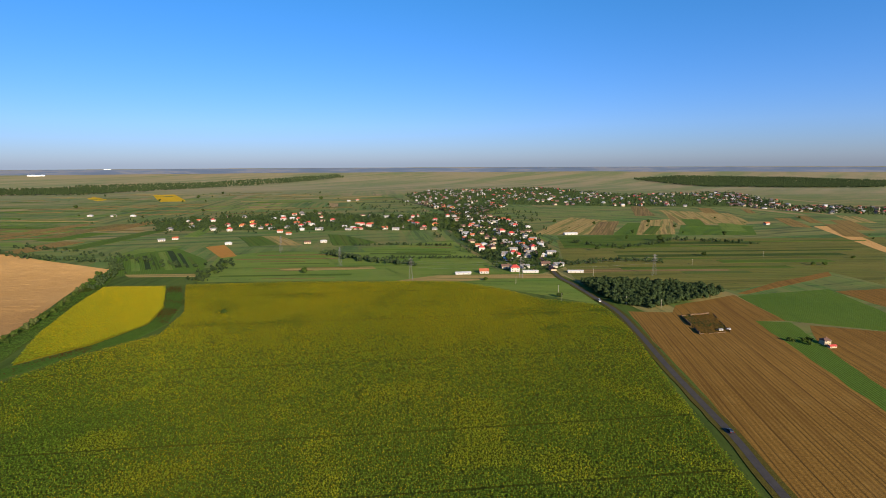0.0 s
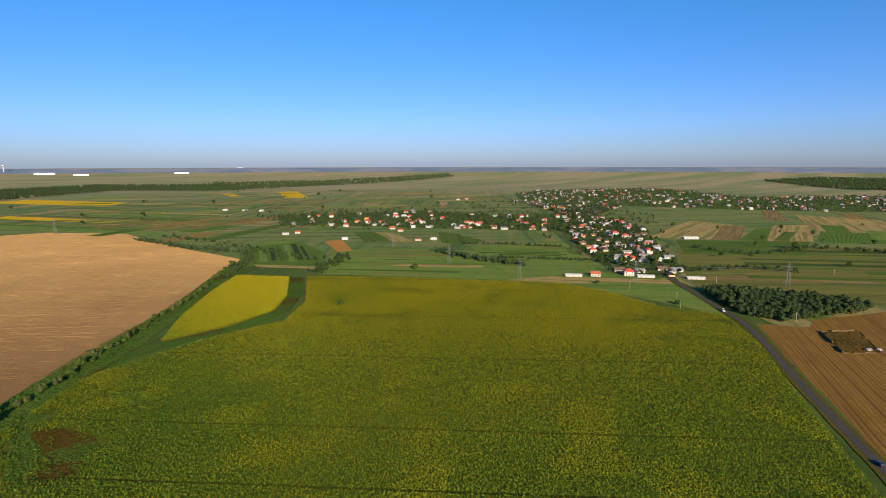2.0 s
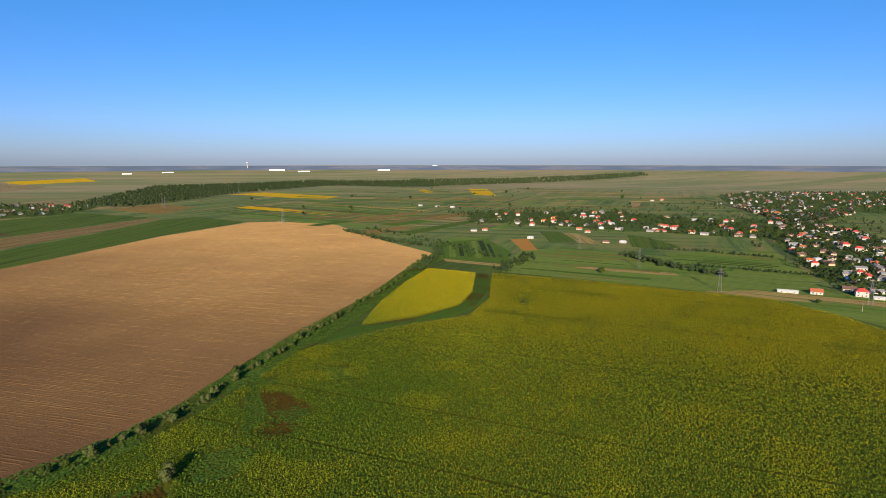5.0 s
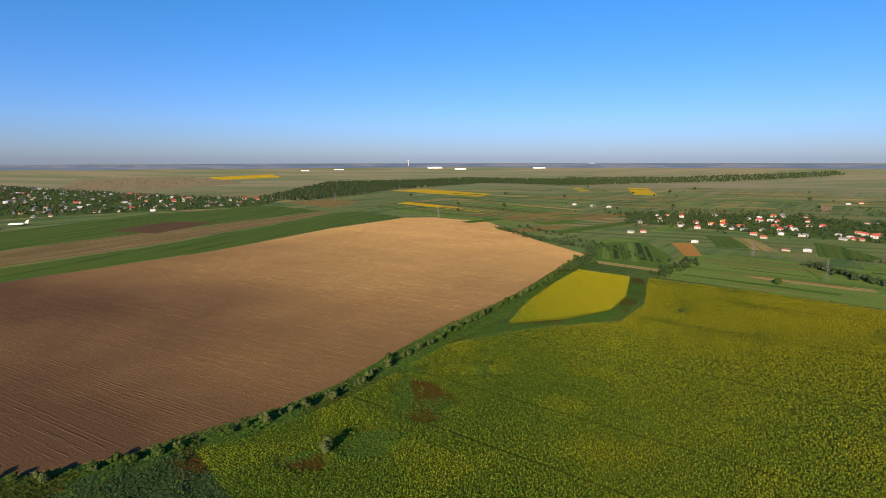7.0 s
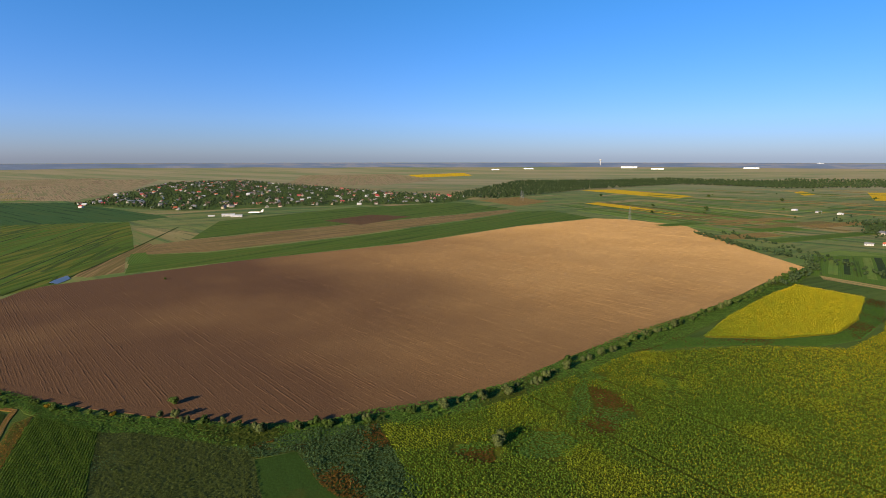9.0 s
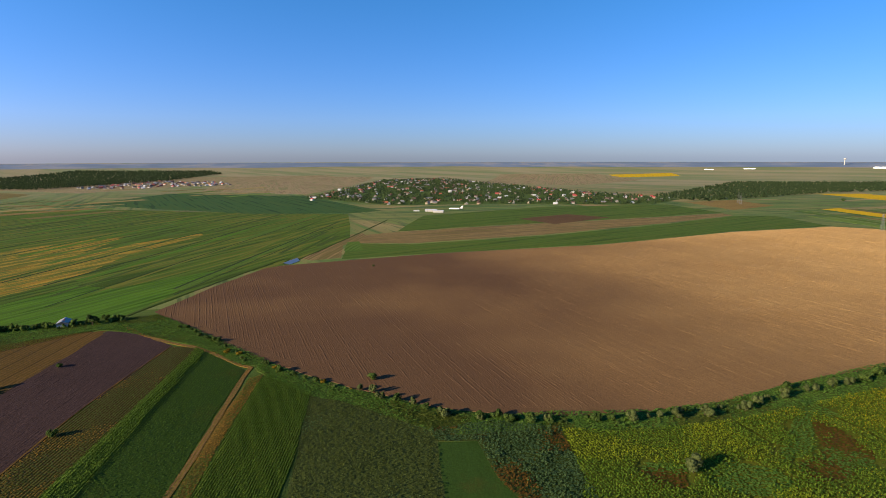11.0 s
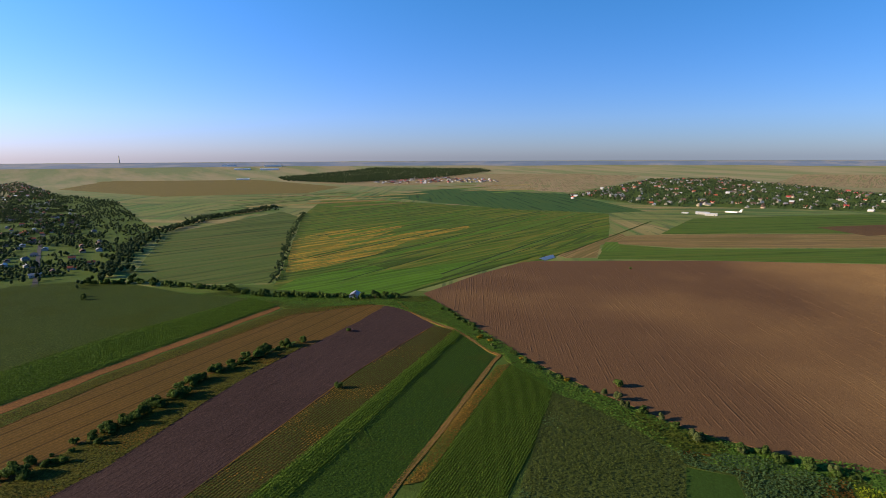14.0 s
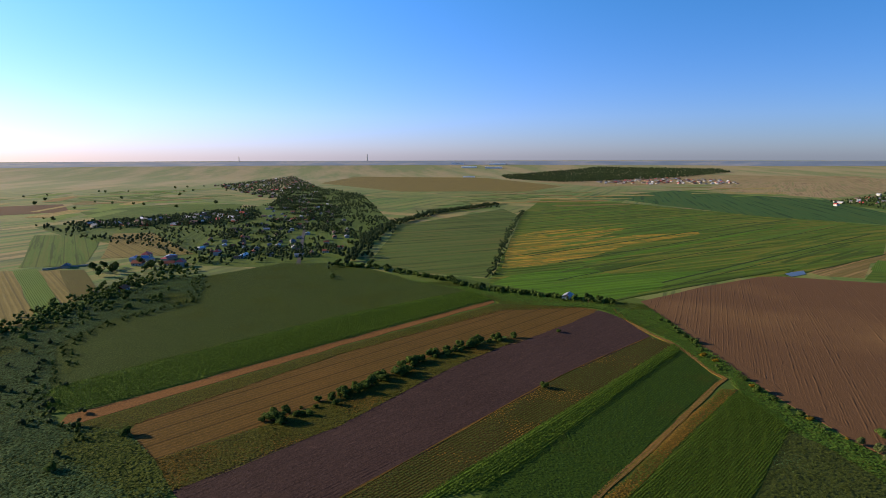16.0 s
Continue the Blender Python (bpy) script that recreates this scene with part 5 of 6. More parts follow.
# ---- ditches, canal and pond ----
strip("canal", "narrow dark overgrown canal beside the fields", STREAM, 2.6, soil("cropdark", 0.0), 0.34, "canal", edge=1.5)
# shade at the marsh edge drawn as a dark strip; no water here
strip("canal", "narrow dark winding strip for the shade at the marsh edge", [(-240, -500), (-214, -449), (-187, -446), (-156, -455), (-128, -434), (-107, -414), (-94, -372), (-83, -335), (-74, -312), (-73, -290)], 1.6, soil("cropdark", 0.0), 0.35, "canal", edge=1.2)
strip("ditch", "narrow dark ditch along the hedge", STREAM2, 2.2, soil("cropdark", 0.0), 0.36, "ditch", edge=1.0)
bm = bmesh.new()
vs = [bm.verts.new((x, y, 0.37)) for x, y in ragged(POND, 4, 1.0)]
bm.faces.new(vs)
me = bpy.data.meshes.new("pond")
bm.to_mesh(me)
bm.free()
me.materials.append(WATER)
tagged(new("pond", me), "small still pond reflecting the sky", "pond", kind="structure")

strip("street", "grey village street", STREET, 4.5, ASPHALT, 0.36, "street", edge=1.0)

# ---- small plots on the open plain ----
plots = random.Random(12)
for zone, count, axis in (([(-1100, 1150), (-350, 1450), (-150, 2300), (-1200, 2600), (-1700, 1700)], 60, 0.3), ([(200, 1000), (900, 1000), (1000, 1500), (500, 1500)], 12, 1.2),
                          ([(-250, -1100), (-450, -1250), (-1000, -2200), (-300, -2300)], 18, 0.9), ([(-1700, -400), (-2600, -1200), (-2700, -300)], 10, 2.6),
                          ([(-900, 900), (-480, 800), (-420, 1100), (-900, 1200)], 10, 1.5), ([(-1000, -750), (-1500, -1000), (-2100, -900), (-1500, -600)], 10, 2.5)):
    for x, y in scatter(zone, count, 85, 50 + count):
        kind, words = plots.choice((("stubble", "small tan stubble plot on the plain"), ("palestraw", "small pale tan plot on the plain"), ("palestraw", "pale harvested plot on the plain"), ("greenstrip", "small green crop plot on the plain"),
                                    ("cropgreen", "small dark green plot on the plain"), ("stubble2", "small straw plot on the plain"), ("meadow", "small pale green plot on the plain"), ("stubble", "narrow tan strip plot on the plain")))
        ca, sa = math.cos(axis + plots.gauss(0, 0.08)), math.sin(axis + plots.gauss(0, 0.08))
        L, W = plots.uniform(40, 120), plots.uniform(8, 22)
        field(kind, "field", words, [(x + u * L * ca - v * W * sa, y + u * L * sa + v * W * ca) for u, v in ((-1, -1), (1, -1), (1, 1), (-1, 1))], 0.6)

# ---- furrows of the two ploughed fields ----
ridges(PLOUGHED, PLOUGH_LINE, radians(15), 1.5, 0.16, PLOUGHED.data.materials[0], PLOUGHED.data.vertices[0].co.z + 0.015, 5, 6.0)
ridges(PURPLE, PURPLE_LINE, math.atan2(9, -200) % math.pi, 1.4, 0.13, PURPLE.data.materials[0], PURPLE.data.vertices[0].co.z + 0.015, 6, 4.0)
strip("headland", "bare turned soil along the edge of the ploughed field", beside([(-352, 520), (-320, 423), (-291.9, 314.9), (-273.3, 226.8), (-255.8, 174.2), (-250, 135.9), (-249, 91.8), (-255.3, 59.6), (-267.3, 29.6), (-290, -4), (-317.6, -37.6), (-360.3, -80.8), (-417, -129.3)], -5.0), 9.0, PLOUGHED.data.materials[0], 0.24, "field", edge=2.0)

# ---- crops ----
SPOTS = (SPOT_RUST, SPOT_RUST_B, SPOT_TEAL, SPOT_TEAL_B, SPOT_GREEN)


def sown(x, y):
    """Where the sunflowers came up."""
    bare = np.zeros(len(x), bool)
    for spot in SPOTS:
        bare |= inside(x + 3.5 * np.sin(y * 0.31) + 2.5 * np.sin(y * 12.9 + x * 78.2), y + 3.5 * np.sin(x * 0.27) + 2.5 * np.sin(x * 37.7 + y * 41.3), spot)
    return ~bare


def fray(x, y):
    """A loose border between the close and the wide rows."""
    return 160 * ((np.sin(x * 12.9898 + y * 78.233) * 43758.5453) % 1.0 - 0.5)


def bloom(x, y):
    """More heads in bloom towards the village."""
    return (0.04 + 0.80 * np.clip((y - 130) / 330, 0, 1)) * np.clip((118 - x) / 60, 0.2, 1.0)


tufts("sunflowers", "tall sunflowers with broad green leaves and yellow heads", SUN_LINE, radians(7), 1.35, 0.64, 0.56, 1.4, [LEAF_SUN, LEAF_SUN_GOLD], bloom, PETAL, 1, 48.0, limit=lambda x, y: (y + fray(x, y) < 330) & sown(x, y), uneven=0.06, petal=0.12, share=0.26)
tufts("sunflowers", "sunflowers in bloom towards the village", SUN_LINE, radians(7), 1.75, 0.92, 0.80, 1.3, [LEAF_SUN_GOLD, LEAF_SUN], bloom, PETAL, 2, 48.0, limit=lambda x, y: y + fray(x, y) >= 330, uneven=0.06, petal=0.115, share=0.22)
tufts("sunflowers", "dense bright yellow sunflowers in full bloom", SUN2_LINE, radians(80), 1.3, 1.0, 0.75, 1.5, [LEAF_SUN_GOLD], lambda x, y: np.clip((y - 330) / 150 + (x + 270) / 160, 0.06, 1.0), PETAL, 3, 0, petal=0.13)
tufts("maize", "tall bright green maize in rows", MAIZE_A, math.atan2(-20, 300), 1.5, 0.8, 0.62, 1.7, [LEAF_MAIZE], seed=4)
tufts("maize", "tall bright green crop in a narrow strip", MAIZE_B, math.atan2(-10, 240), 1.3, 0.65, 0.55, 1.6, [LEAF_MAIZE], seed=5)
tufts("crop_plants", "dense green crop in close rows", CROP_MID, math.atan2(-4, 130), 0.95, 0.55, 0.42, 1.0, [LEAF_MAIZE], seed=6)
tufts("weedy_crop", "low grey-green weedy crop plants", CROP_GREY, math.atan2(2, 90), 1.3, 0.8, 0.5, 0.7, [LEAF_DIM, LEAF_MARSH], seed=7, wild=0.9, uneven=0.3)
tufts("maize", "large dark green maize stand in rows", CROP_DARK, math.atan2(-10, 200), 1.15, 0.85, 0.55, 0.5, [LEAF_FIELD, LEAF_REED], seed=8, wild=0.5, uneven=0.15)
tufts("reeds", "rank marsh reeds and tall weeds", MARSH_LINE_B, 0.4, 1.05, 1.0, 0.75, 0.8, [LEAF_MARSH, LEAF_REED], seed=9, wild=0.5, uneven=0.3, share=0.3)
tufts("weeds", "rank green weeds with rusty patches", SCRUB, 0.7, 1.0, 0.9, 0.65, 1.0, [LEAF_MARSH, LEAF_RUST], seed=10, wild=0.5, share=0.42, uneven=0.5)
tufts("weeds", "rank green grass and weeds along the hedge", HEDGE_LINE_B, 0.3, 1.1, 1.0, 0.75, 0.8, [LEAF_LUSH, LEAF_REED], seed=12, wild=0.5, uneven=0.5)
tufts("weeds", "rank green grass along the ploughed edge", HEDGE_LINE_C, 0.3, 1.3, 1.2, 0.85, 0.8, [LEAF_LUSH, LEAF_REED], seed=13, wild=0.5, uneven=0.5)
tufts("weeds", "orange and green weeds beside the track", WEED_LINE, 0.1, 0.9, 0.8, 0.55, 0.6, [LEAF_REED, LEAF_GOLD], seed=14, wild=0.5, share=0.02)
tufts("weeds", "tall yellowish weeds under the shrubs", WEED_LINE_B, 0.1, 0.9, 0.85, 0.55, 0.5, [LEAF_STRAW, LEAF_GOLD], seed=15, wild=0.5, uneven=0.4)
tufts("ditch_weeds", "green rushes with rusty weeds in the ditch", DITCH_LINE, 0.9, 1.2, 1.1, 0.8, 0.6, [LEAF_LUSH, LEAF_RUST], seed=16, wild=0.5, share=0.05, uneven=0.5)

for spot, words in ((SPOT_RUST, "rusty brown withered patch in the sunflowers"), (SPOT_RUST_B, "small rusty withered patch by a shrub")):
    tufts("weeds", words, spot, 0.2, 1.1, 1.0, 0.75, 0.45, [LEAF_RUST, LEAF_LUSH], seed=17, wild=0.5, share=-0.02)
for spot, words in ((SPOT_TEAL, "bluish green low weeds in the sunflowers"), (SPOT_TEAL_B, "bluish green gap in the sunflowers"), (SPOT_GREEN, "grassy gap in the sunflowers")):
    tufts("weeds", words, spot, 0.5, 1.3, 0.9, 0.75, 0.5, [LEAF_LUSH, LEAF_SUN], seed=18, wild=0.3)

tufts("crop_plants", "deep green low crop in fine rows", DARK_STRIP, math.atan2(-4, 130), 1.3, 0.8, 0.5, 0.55, [LEAF_DEEP], seed=21)
tufts("crop_plants", "thin brownish green low crop in rows", BROWN_STRIP, math.atan2(-8, 200), 1.4, 1.1, 0.5, 0.4, [LEAF_DIM, LEAF_GOLD], seed=22)

tufts("weeds", "rank weeds on the canal bank", CANAL_VERGE, 0.3, 1.2, 1.1, 0.8, 0.7, [LEAF_LUSH, LEAF_REED], seed=24, wild=0.5, uneven=0.4)
tufts("weeds", "yellowish weeds beside the dirt strip", WEED_LINE_C, 0.1, 0.9, 0.85, 0.55, 0.4, [LEAF_STRAW, LEAF_REED], seed=23, wild=0.5, uneven=0.3)

# ---- woods ----
wood("wood", "dense dark green copse beside the road", WOOD_ROAD, 420, 3.8, 0.6, 1.0, 3, 60)
wood("far_wood", "wide dark forest on the plain", WOOD_RIGHT, 2300, 13, 1.6, 2.1, 4, 8, 2)
wood("far_wood", "long belt of dark green trees", BELT, 3000, 11, 1.2, 1.75, 5, 10, 2)
wood("far_wood", "distant belt of trees along a stream", BELT_LEFT, 1500, 13, 1.3, 1.9, 6, 10, 2)
wood("far_wood", "low dark forest near the horizon", WOOD_FAR, 2300, 15, 1.6, 2.2, 7, 8, 2)


# ---- houses ----
def house(name, label, w, d, h, rise, wall, roof, full=True, hip=0.0, floors=1):
    """Walls, pitched roof with eaves, chimney, door and windows with frames."""
    e = tagged(new(name), label, "house")
    bm = bmesh.new()
    box(bm, -w / 2, -d / 2, -0.3, w / 2, d / 2, h)
    if not hip:
        for s in (-1, 1):
            x = s * (w / 2)
            vs = [bm.verts.new(c) for c in ((x, -d / 2, h), (x, d / 2, h), (x, 0, h + rise), (x - s * 0.25, -d / 2, h), (x - s * 0.25, d / 2, h), (x - s * 0.25, 0, h + rise))]
            for f in ((0, 1, 2), (3, 5, 4), (0, 2, 5, 3), (1, 4, 5, 2)):
                bm.faces.new([vs[i] for i in f])
    part("wall", bm, wall, e)
    o, t = 0.55, 0.18
    bm = bmesh.new()
    k = hip * w / 2
    z0 = h - o * rise / (d / 2)
    low = [(-w / 2 - o, -d / 2 - o, z0), (w / 2 + o, -d / 2 - o, z0), (w / 2 + o, d / 2 + o, z0), (-w / 2 - o, d / 2 + o, z0)]
    ridge = [(-w / 2 - o + k + (o if hip else 0), 0, h + rise), (w / 2 + o - k - (o if hip else 0), 0, h + rise)]
    vs = [bm.verts.new((x, y, z + dz)) for dz in (t, 0.0) for x, y, z in low + ridge]
    for f in ((0, 1, 5, 4), (2, 3, 4, 5), (1, 2, 5), (3, 0, 4)):
        bm.faces.new([vs[i] for i in f])
        bm.faces.new([vs[i + 6] for i in reversed(f)])
    for a, b in ((0, 1), (1, 2), (2, 3), (3, 0)):
        bm.faces.new([vs[a], vs[a + 6], vs[b + 6], vs[b]])
    part("roof", bm, roof, e)
    if full:
        bm = bmesh.new()
        box(bm, w * 0.2 - 0.35, 0.6, h + rise * 0.3, w * 0.2 + 0.35, 1.3, h + rise + 0.7)
        box(bm, w * 0.2 - 0.45, 0.5, h + rise + 0.7, w * 0.2 + 0.45, 1.4, h + rise + 0.85)
        part("chimney", bm, BRICKS, e)
        bm = bmesh.new()
        box(bm, -0.5, -d / 2 - 0.06, 0, 0.5, -d / 2 + 0.05, 2.1)
        part("door", bm, DOOR, e)
    spots = [(-w * 0.3, -1), (w * 0.3, -1)] + ([(-w * 0.25, 1), (w * 0.25, 1)] if full else [])
    bm = bmesh.new()
    box(bm, -0.65, -0.05, -0.65, 0.65, 0.05, 0.65)
    pane = part("window", bm, GLASS, e)
    first = True
    for level in range(floors):
        for x, side in spots:
            ob = pane if first else pane.copy()
            if not first:
                scene.collection.objects.link(ob)
            first = False
            ob.matrix_basis = Matrix.Translation((x, side * (d / 2 + 0.01), 1.6 + level * 2.8))
    return e


HOUSE_KINDS = [
    house("house", "white rendered cottage with a clay tile roof", 11, 8, 3.2, 2.4, WALL_WHITE, ROOF_TILE),
    house("house", "white two-storey house with a bright red roof", 11, 9, 5.8, 2.6, WALL_WHITE, ROOF_RED, hip=0.6, floors=2),
    house("house", "cream cottage with a dark brown roof", 12, 7.5, 3.1, 2.2, WALL_CREAM, ROOF_BROWN),
    house("house", "white cottage with a grey sheet metal roof", 13, 8, 3.2, 1.8, WALL_WHITE, ROOF_GREY),
    house("house", "grey rendered house with a dark slate roof", 10, 8, 3.4, 2.6, WALL_GREY, ROOF_DARK, hip=0.5),
    house("house", "white house with a pale sheet metal roof", 12, 9, 3.4, 1.6, WALL_WHITE, ROOF_WHITE, hip=0.5),
]
RED_HOUSE, TILE_HOUSE = HOUSE_KINDS[1], HOUSE_KINDS[0]
YELLOW_HOUSE = house("house", "yellow rendered house with a clay tile roof", 14, 9, 5.2, 2.4, WALL_YELLOW, ROOF_TILE, hip=0.5, floors=2)
FARMHOUSE = house("house", "cream two-storey farmhouse with a dark brown roof", 8, 7.5, 5.2, 2.0, WALL_CREAM, ROOF_BROWN, hip=0.4, floors=2)
RED_SHED = house("shed", "small cream shed with a red roof", 8, 4, 2.3, 1.0, WALL_CREAM, ROOF_RED, False)
LONG_SHED = house("farm_shed", "long white farm building with a low sheet roof", 26, 8, 3.0, 1.3, WALL_WHITE, ROOF_WHITE)
LONG_RED = house("farm_shed", "long building with a bright red sheet roof", 24, 9, 3.6, 1.8, WALL_CREAM, ROOF_RED, hip=0.3)
BLUE_HOUSE = house("house", "white house with a blue sheet roof", 12, 9, 4.6, 2.0, WALL_WHITE, BLUE_SHEET, hip=0.5)


def village(poly, houses, trees, kinds, seed, axis, group, gap=15.0, size=1.0):
    rng = random.Random(seed)
    for x, y in scatter(poly, houses, gap, seed):
        put(rng.choice(kinds), x, y, axis + rng.choice((0, math.pi / 2, math.pi)) + rng.gauss(0, 0.12), size * rng.uniform(0.85, 1.15), group)
    for x, y in scatter(poly, trees, 7.0, seed + 1):
        put(rng.choice(TREES), x, y, rng.uniform(0, 6.28), rng.uniform(0.6, 1.15), "trees of " + group)


PATTERN = random.Random(7)
# houses that stand out beside the road
for (x, y), k in zip(HOUSES_A, (RED_HOUSE, LONG_SHED, TILE_HOUSE, LONG_SHED, LONG_SHED, HOUSE_KINDS[3], HOUSE_KINDS[5], HOUSE_KINDS[3], LONG_RED, RED_HOUSE, HOUSE_KINDS[4], HOUSE_KINDS[5], HOUSE_KINDS[2], HOUSE_KINDS[5], HOUSE_KINDS[3])):
    put(k, x, y + 5, PATTERN.gauss(0.05, 0.08), 0.66 if k in (LONG_SHED, LONG_RED) else 0.9, "houses of the roadside village")
for (x, y), k in zip(HOUSES_B, (YELLOW_HOUSE, RED_HOUSE, LONG_RED, RED_HOUSE, RED_HOUSE, RED_HOUSE, RED_HOUSE, YELLOW_HOUSE, YELLOW_HOUSE, HOUSE_KINDS[5], HOUSE_KINDS[2], TILE_HOUSE, HOUSE_KINDS[3], TILE_HOUSE, HOUSE_KINDS[5])):
    put(k, x, y + 5, PATTERN.gauss(0.1, 0.2), 0.82, "houses of the roadside village")
for (x, y), k in zip(HOUSES_C, (FARMHOUSE, RED_SHED, LONG_SHED, TILE_HOUSE, RED_HOUSE, YELLOW_HOUSE, YELLOW_HOUSE, HOUSE_KINDS[5], HOUSE_KINDS[5], HOUSE_KINDS[3], TILE_HOUSE, HOUSE_KINDS[5], TILE_HOUSE, HOUSE_KINDS[5])):
    put(k, x, y + 3, PATTERN.gauss(0.3, 0.2), 0.62 if k in (FARMHOUSE, RED_SHED) else 0.9, "scattered farmhouses")
for (x, y), k in zip(HOUSES_D, (TILE_HOUSE, HOUSE_KINDS[4], BLUE_HOUSE, LONG_RED, BLUE_HOUSE, HOUSE_KINDS[5], RED_HOUSE, LONG_SHED, HOUSE_KINDS[3], RED_HOUSE)):
    put(k, x, y, PATTERN.gauss(0.7, 0.3), 0.9, "houses beside the marsh")

village(V1B, 95, 20, HOUSE_KINDS + [HOUSE_KINDS[3], HOUSE_KINDS[2]], 21, 0.15, "the roadside village", 11, 0.85)
village(V1C, 60, 40, HOUSE_KINDS, 22, 0.1, "the roadside village", 16, 0.9)
village(V3, 135, 20, [HOUSE_KINDS[i] for i in (0, 2, 2, 3, 4, 4)], 28, 0.9, "the village in the valley", 13, 0.75)
village(V3D, 6, 10, HOUSE_KINDS, 31, 0.7, "houses beside the marsh", 14)
FAR_PAINT = [WALL_WHITE, WALL_CREAM, WALL_GREY, ROOF_TILE, ROOF_RED, ROOF_BROWN, ROOF_BROWN, ROOF_DARK, ROOF_DARK, ROOF_GREY, ROOF_WHITE]
far_houses("far_houses", "crowded small houses with red and grey roofs", V1A, 340, 14, 0.3, FAR_PAINT, 23)
far_houses("far_houses", "scattered small houses with red and grey roofs", V1R, 90, 14, 0.3, FAR_PAINT, 24)
far_houses("far_houses", "small houses between the village streets", V1M, 70, 12, 0.3, FAR_PAINT, 25)
far_houses("far_houses", "crowded red-roofed houses of the far village", V2, 400, 15, 1.2, FAR_PAINT, 26, 1.05)
far_houses("far_houses", "rows of new houses on the plain", V2FAR, 150, 16, 1.0, FAR_PAINT, 27, 1.2)
far_houses("far_houses", "low houses of the valley village", V3B, 60, 12, 0.4, FAR_PAINT[1:], 29)
far_houses("far_houses", "low houses along the valley", V3C, 160, 16, 0.9, FAR_PAINT[1:], 30)
wood("village_trees", "dark garden trees filling the village", V1B, 620, 4.0, 0.4, 0.9, 32, 22)
wood("village_trees", "dark garden trees along the village street", V1C, 1000, 5.0, 0.4, 0.95, 33, 18)
wood("village_trees", "dark garden trees among far houses", V1A, 2800, 8, 0.75, 1.25, 34, 4, 2, -0.2)
wood("village_trees", "dark trees among scattered houses", V1R, 520, 8, 0.55, 1.1, 35, 8, 2)
wood("village_trees", "loose dark trees round the valley village", V3W, 3300, 6, 0.5, 1.05, 44, 5, 2, -0.22)
wood("village_trees", "loose dark trees round the roadside village", V1W, 1100, 8, 0.5, 1.05, 45, 6, 2, 0.0)
wood("village_trees", "dark trees between the houses", V1M, 380, 7, 0.7, 1.2, 36, 8, 2)
wood("village_trees", "dark garden trees of the far village", V2, 3600, 8.5, 0.8, 1.35, 37, 4, 2, -0.2)
wood("village_trees", "dense dark trees of the valley village", V3, 1700, 4.0, 0.5, 0.9, 38, 6, 2, -0.15)
wood("village_trees", "dark trees round the low houses", V3B, 500, 6, 0.7, 1.3, 39, 6, 2)
wood("village_trees", "dark trees along the valley", V3C, 700, 11, 0.9, 1.5, 43, 4, 2)

# ---- hedges and single shrubs ----
mix = random.Random(3)


def hedge(line, gap, wild, kinds, low, high, seed, group):
    for x, y in strew(line, gap, wild, seed):
        put(mix.choice(kinds), x, y, mix.uniform(0, 6.28), mix.uniform(low, high), group)


hedge(HEDGE, 5.4, 2.2, WILLOWS + SHRUBS_OF + SHRUBS_OF, 0.5, 1.3, 1, "hedge beside the ploughed field")
hedge(HEDGE_B, 6.5, 1.3, SHRUBS_OF + [WILLOWS[0], YELLOW_BUSH], 0.4, 1.05, 2, "hedge beside the ploughed field")
hedge(CANAL, 4.4, 3.0, SHRUBS_OF * 3 + [TREES[0]], 0.7, 1.35, 3, "trees along the canal")
hedge(SHRUBS, 2.4, 3.2, SHRUBS_OF, 0.45, 1.4, 6, "shrubs between the field strips")
hedge([(232, 372), (244, 368), (250, 380)], 4, 2.0, SHRUBS_OF, 0.5, 0.9, 14, "shrubs by the farmhouse")
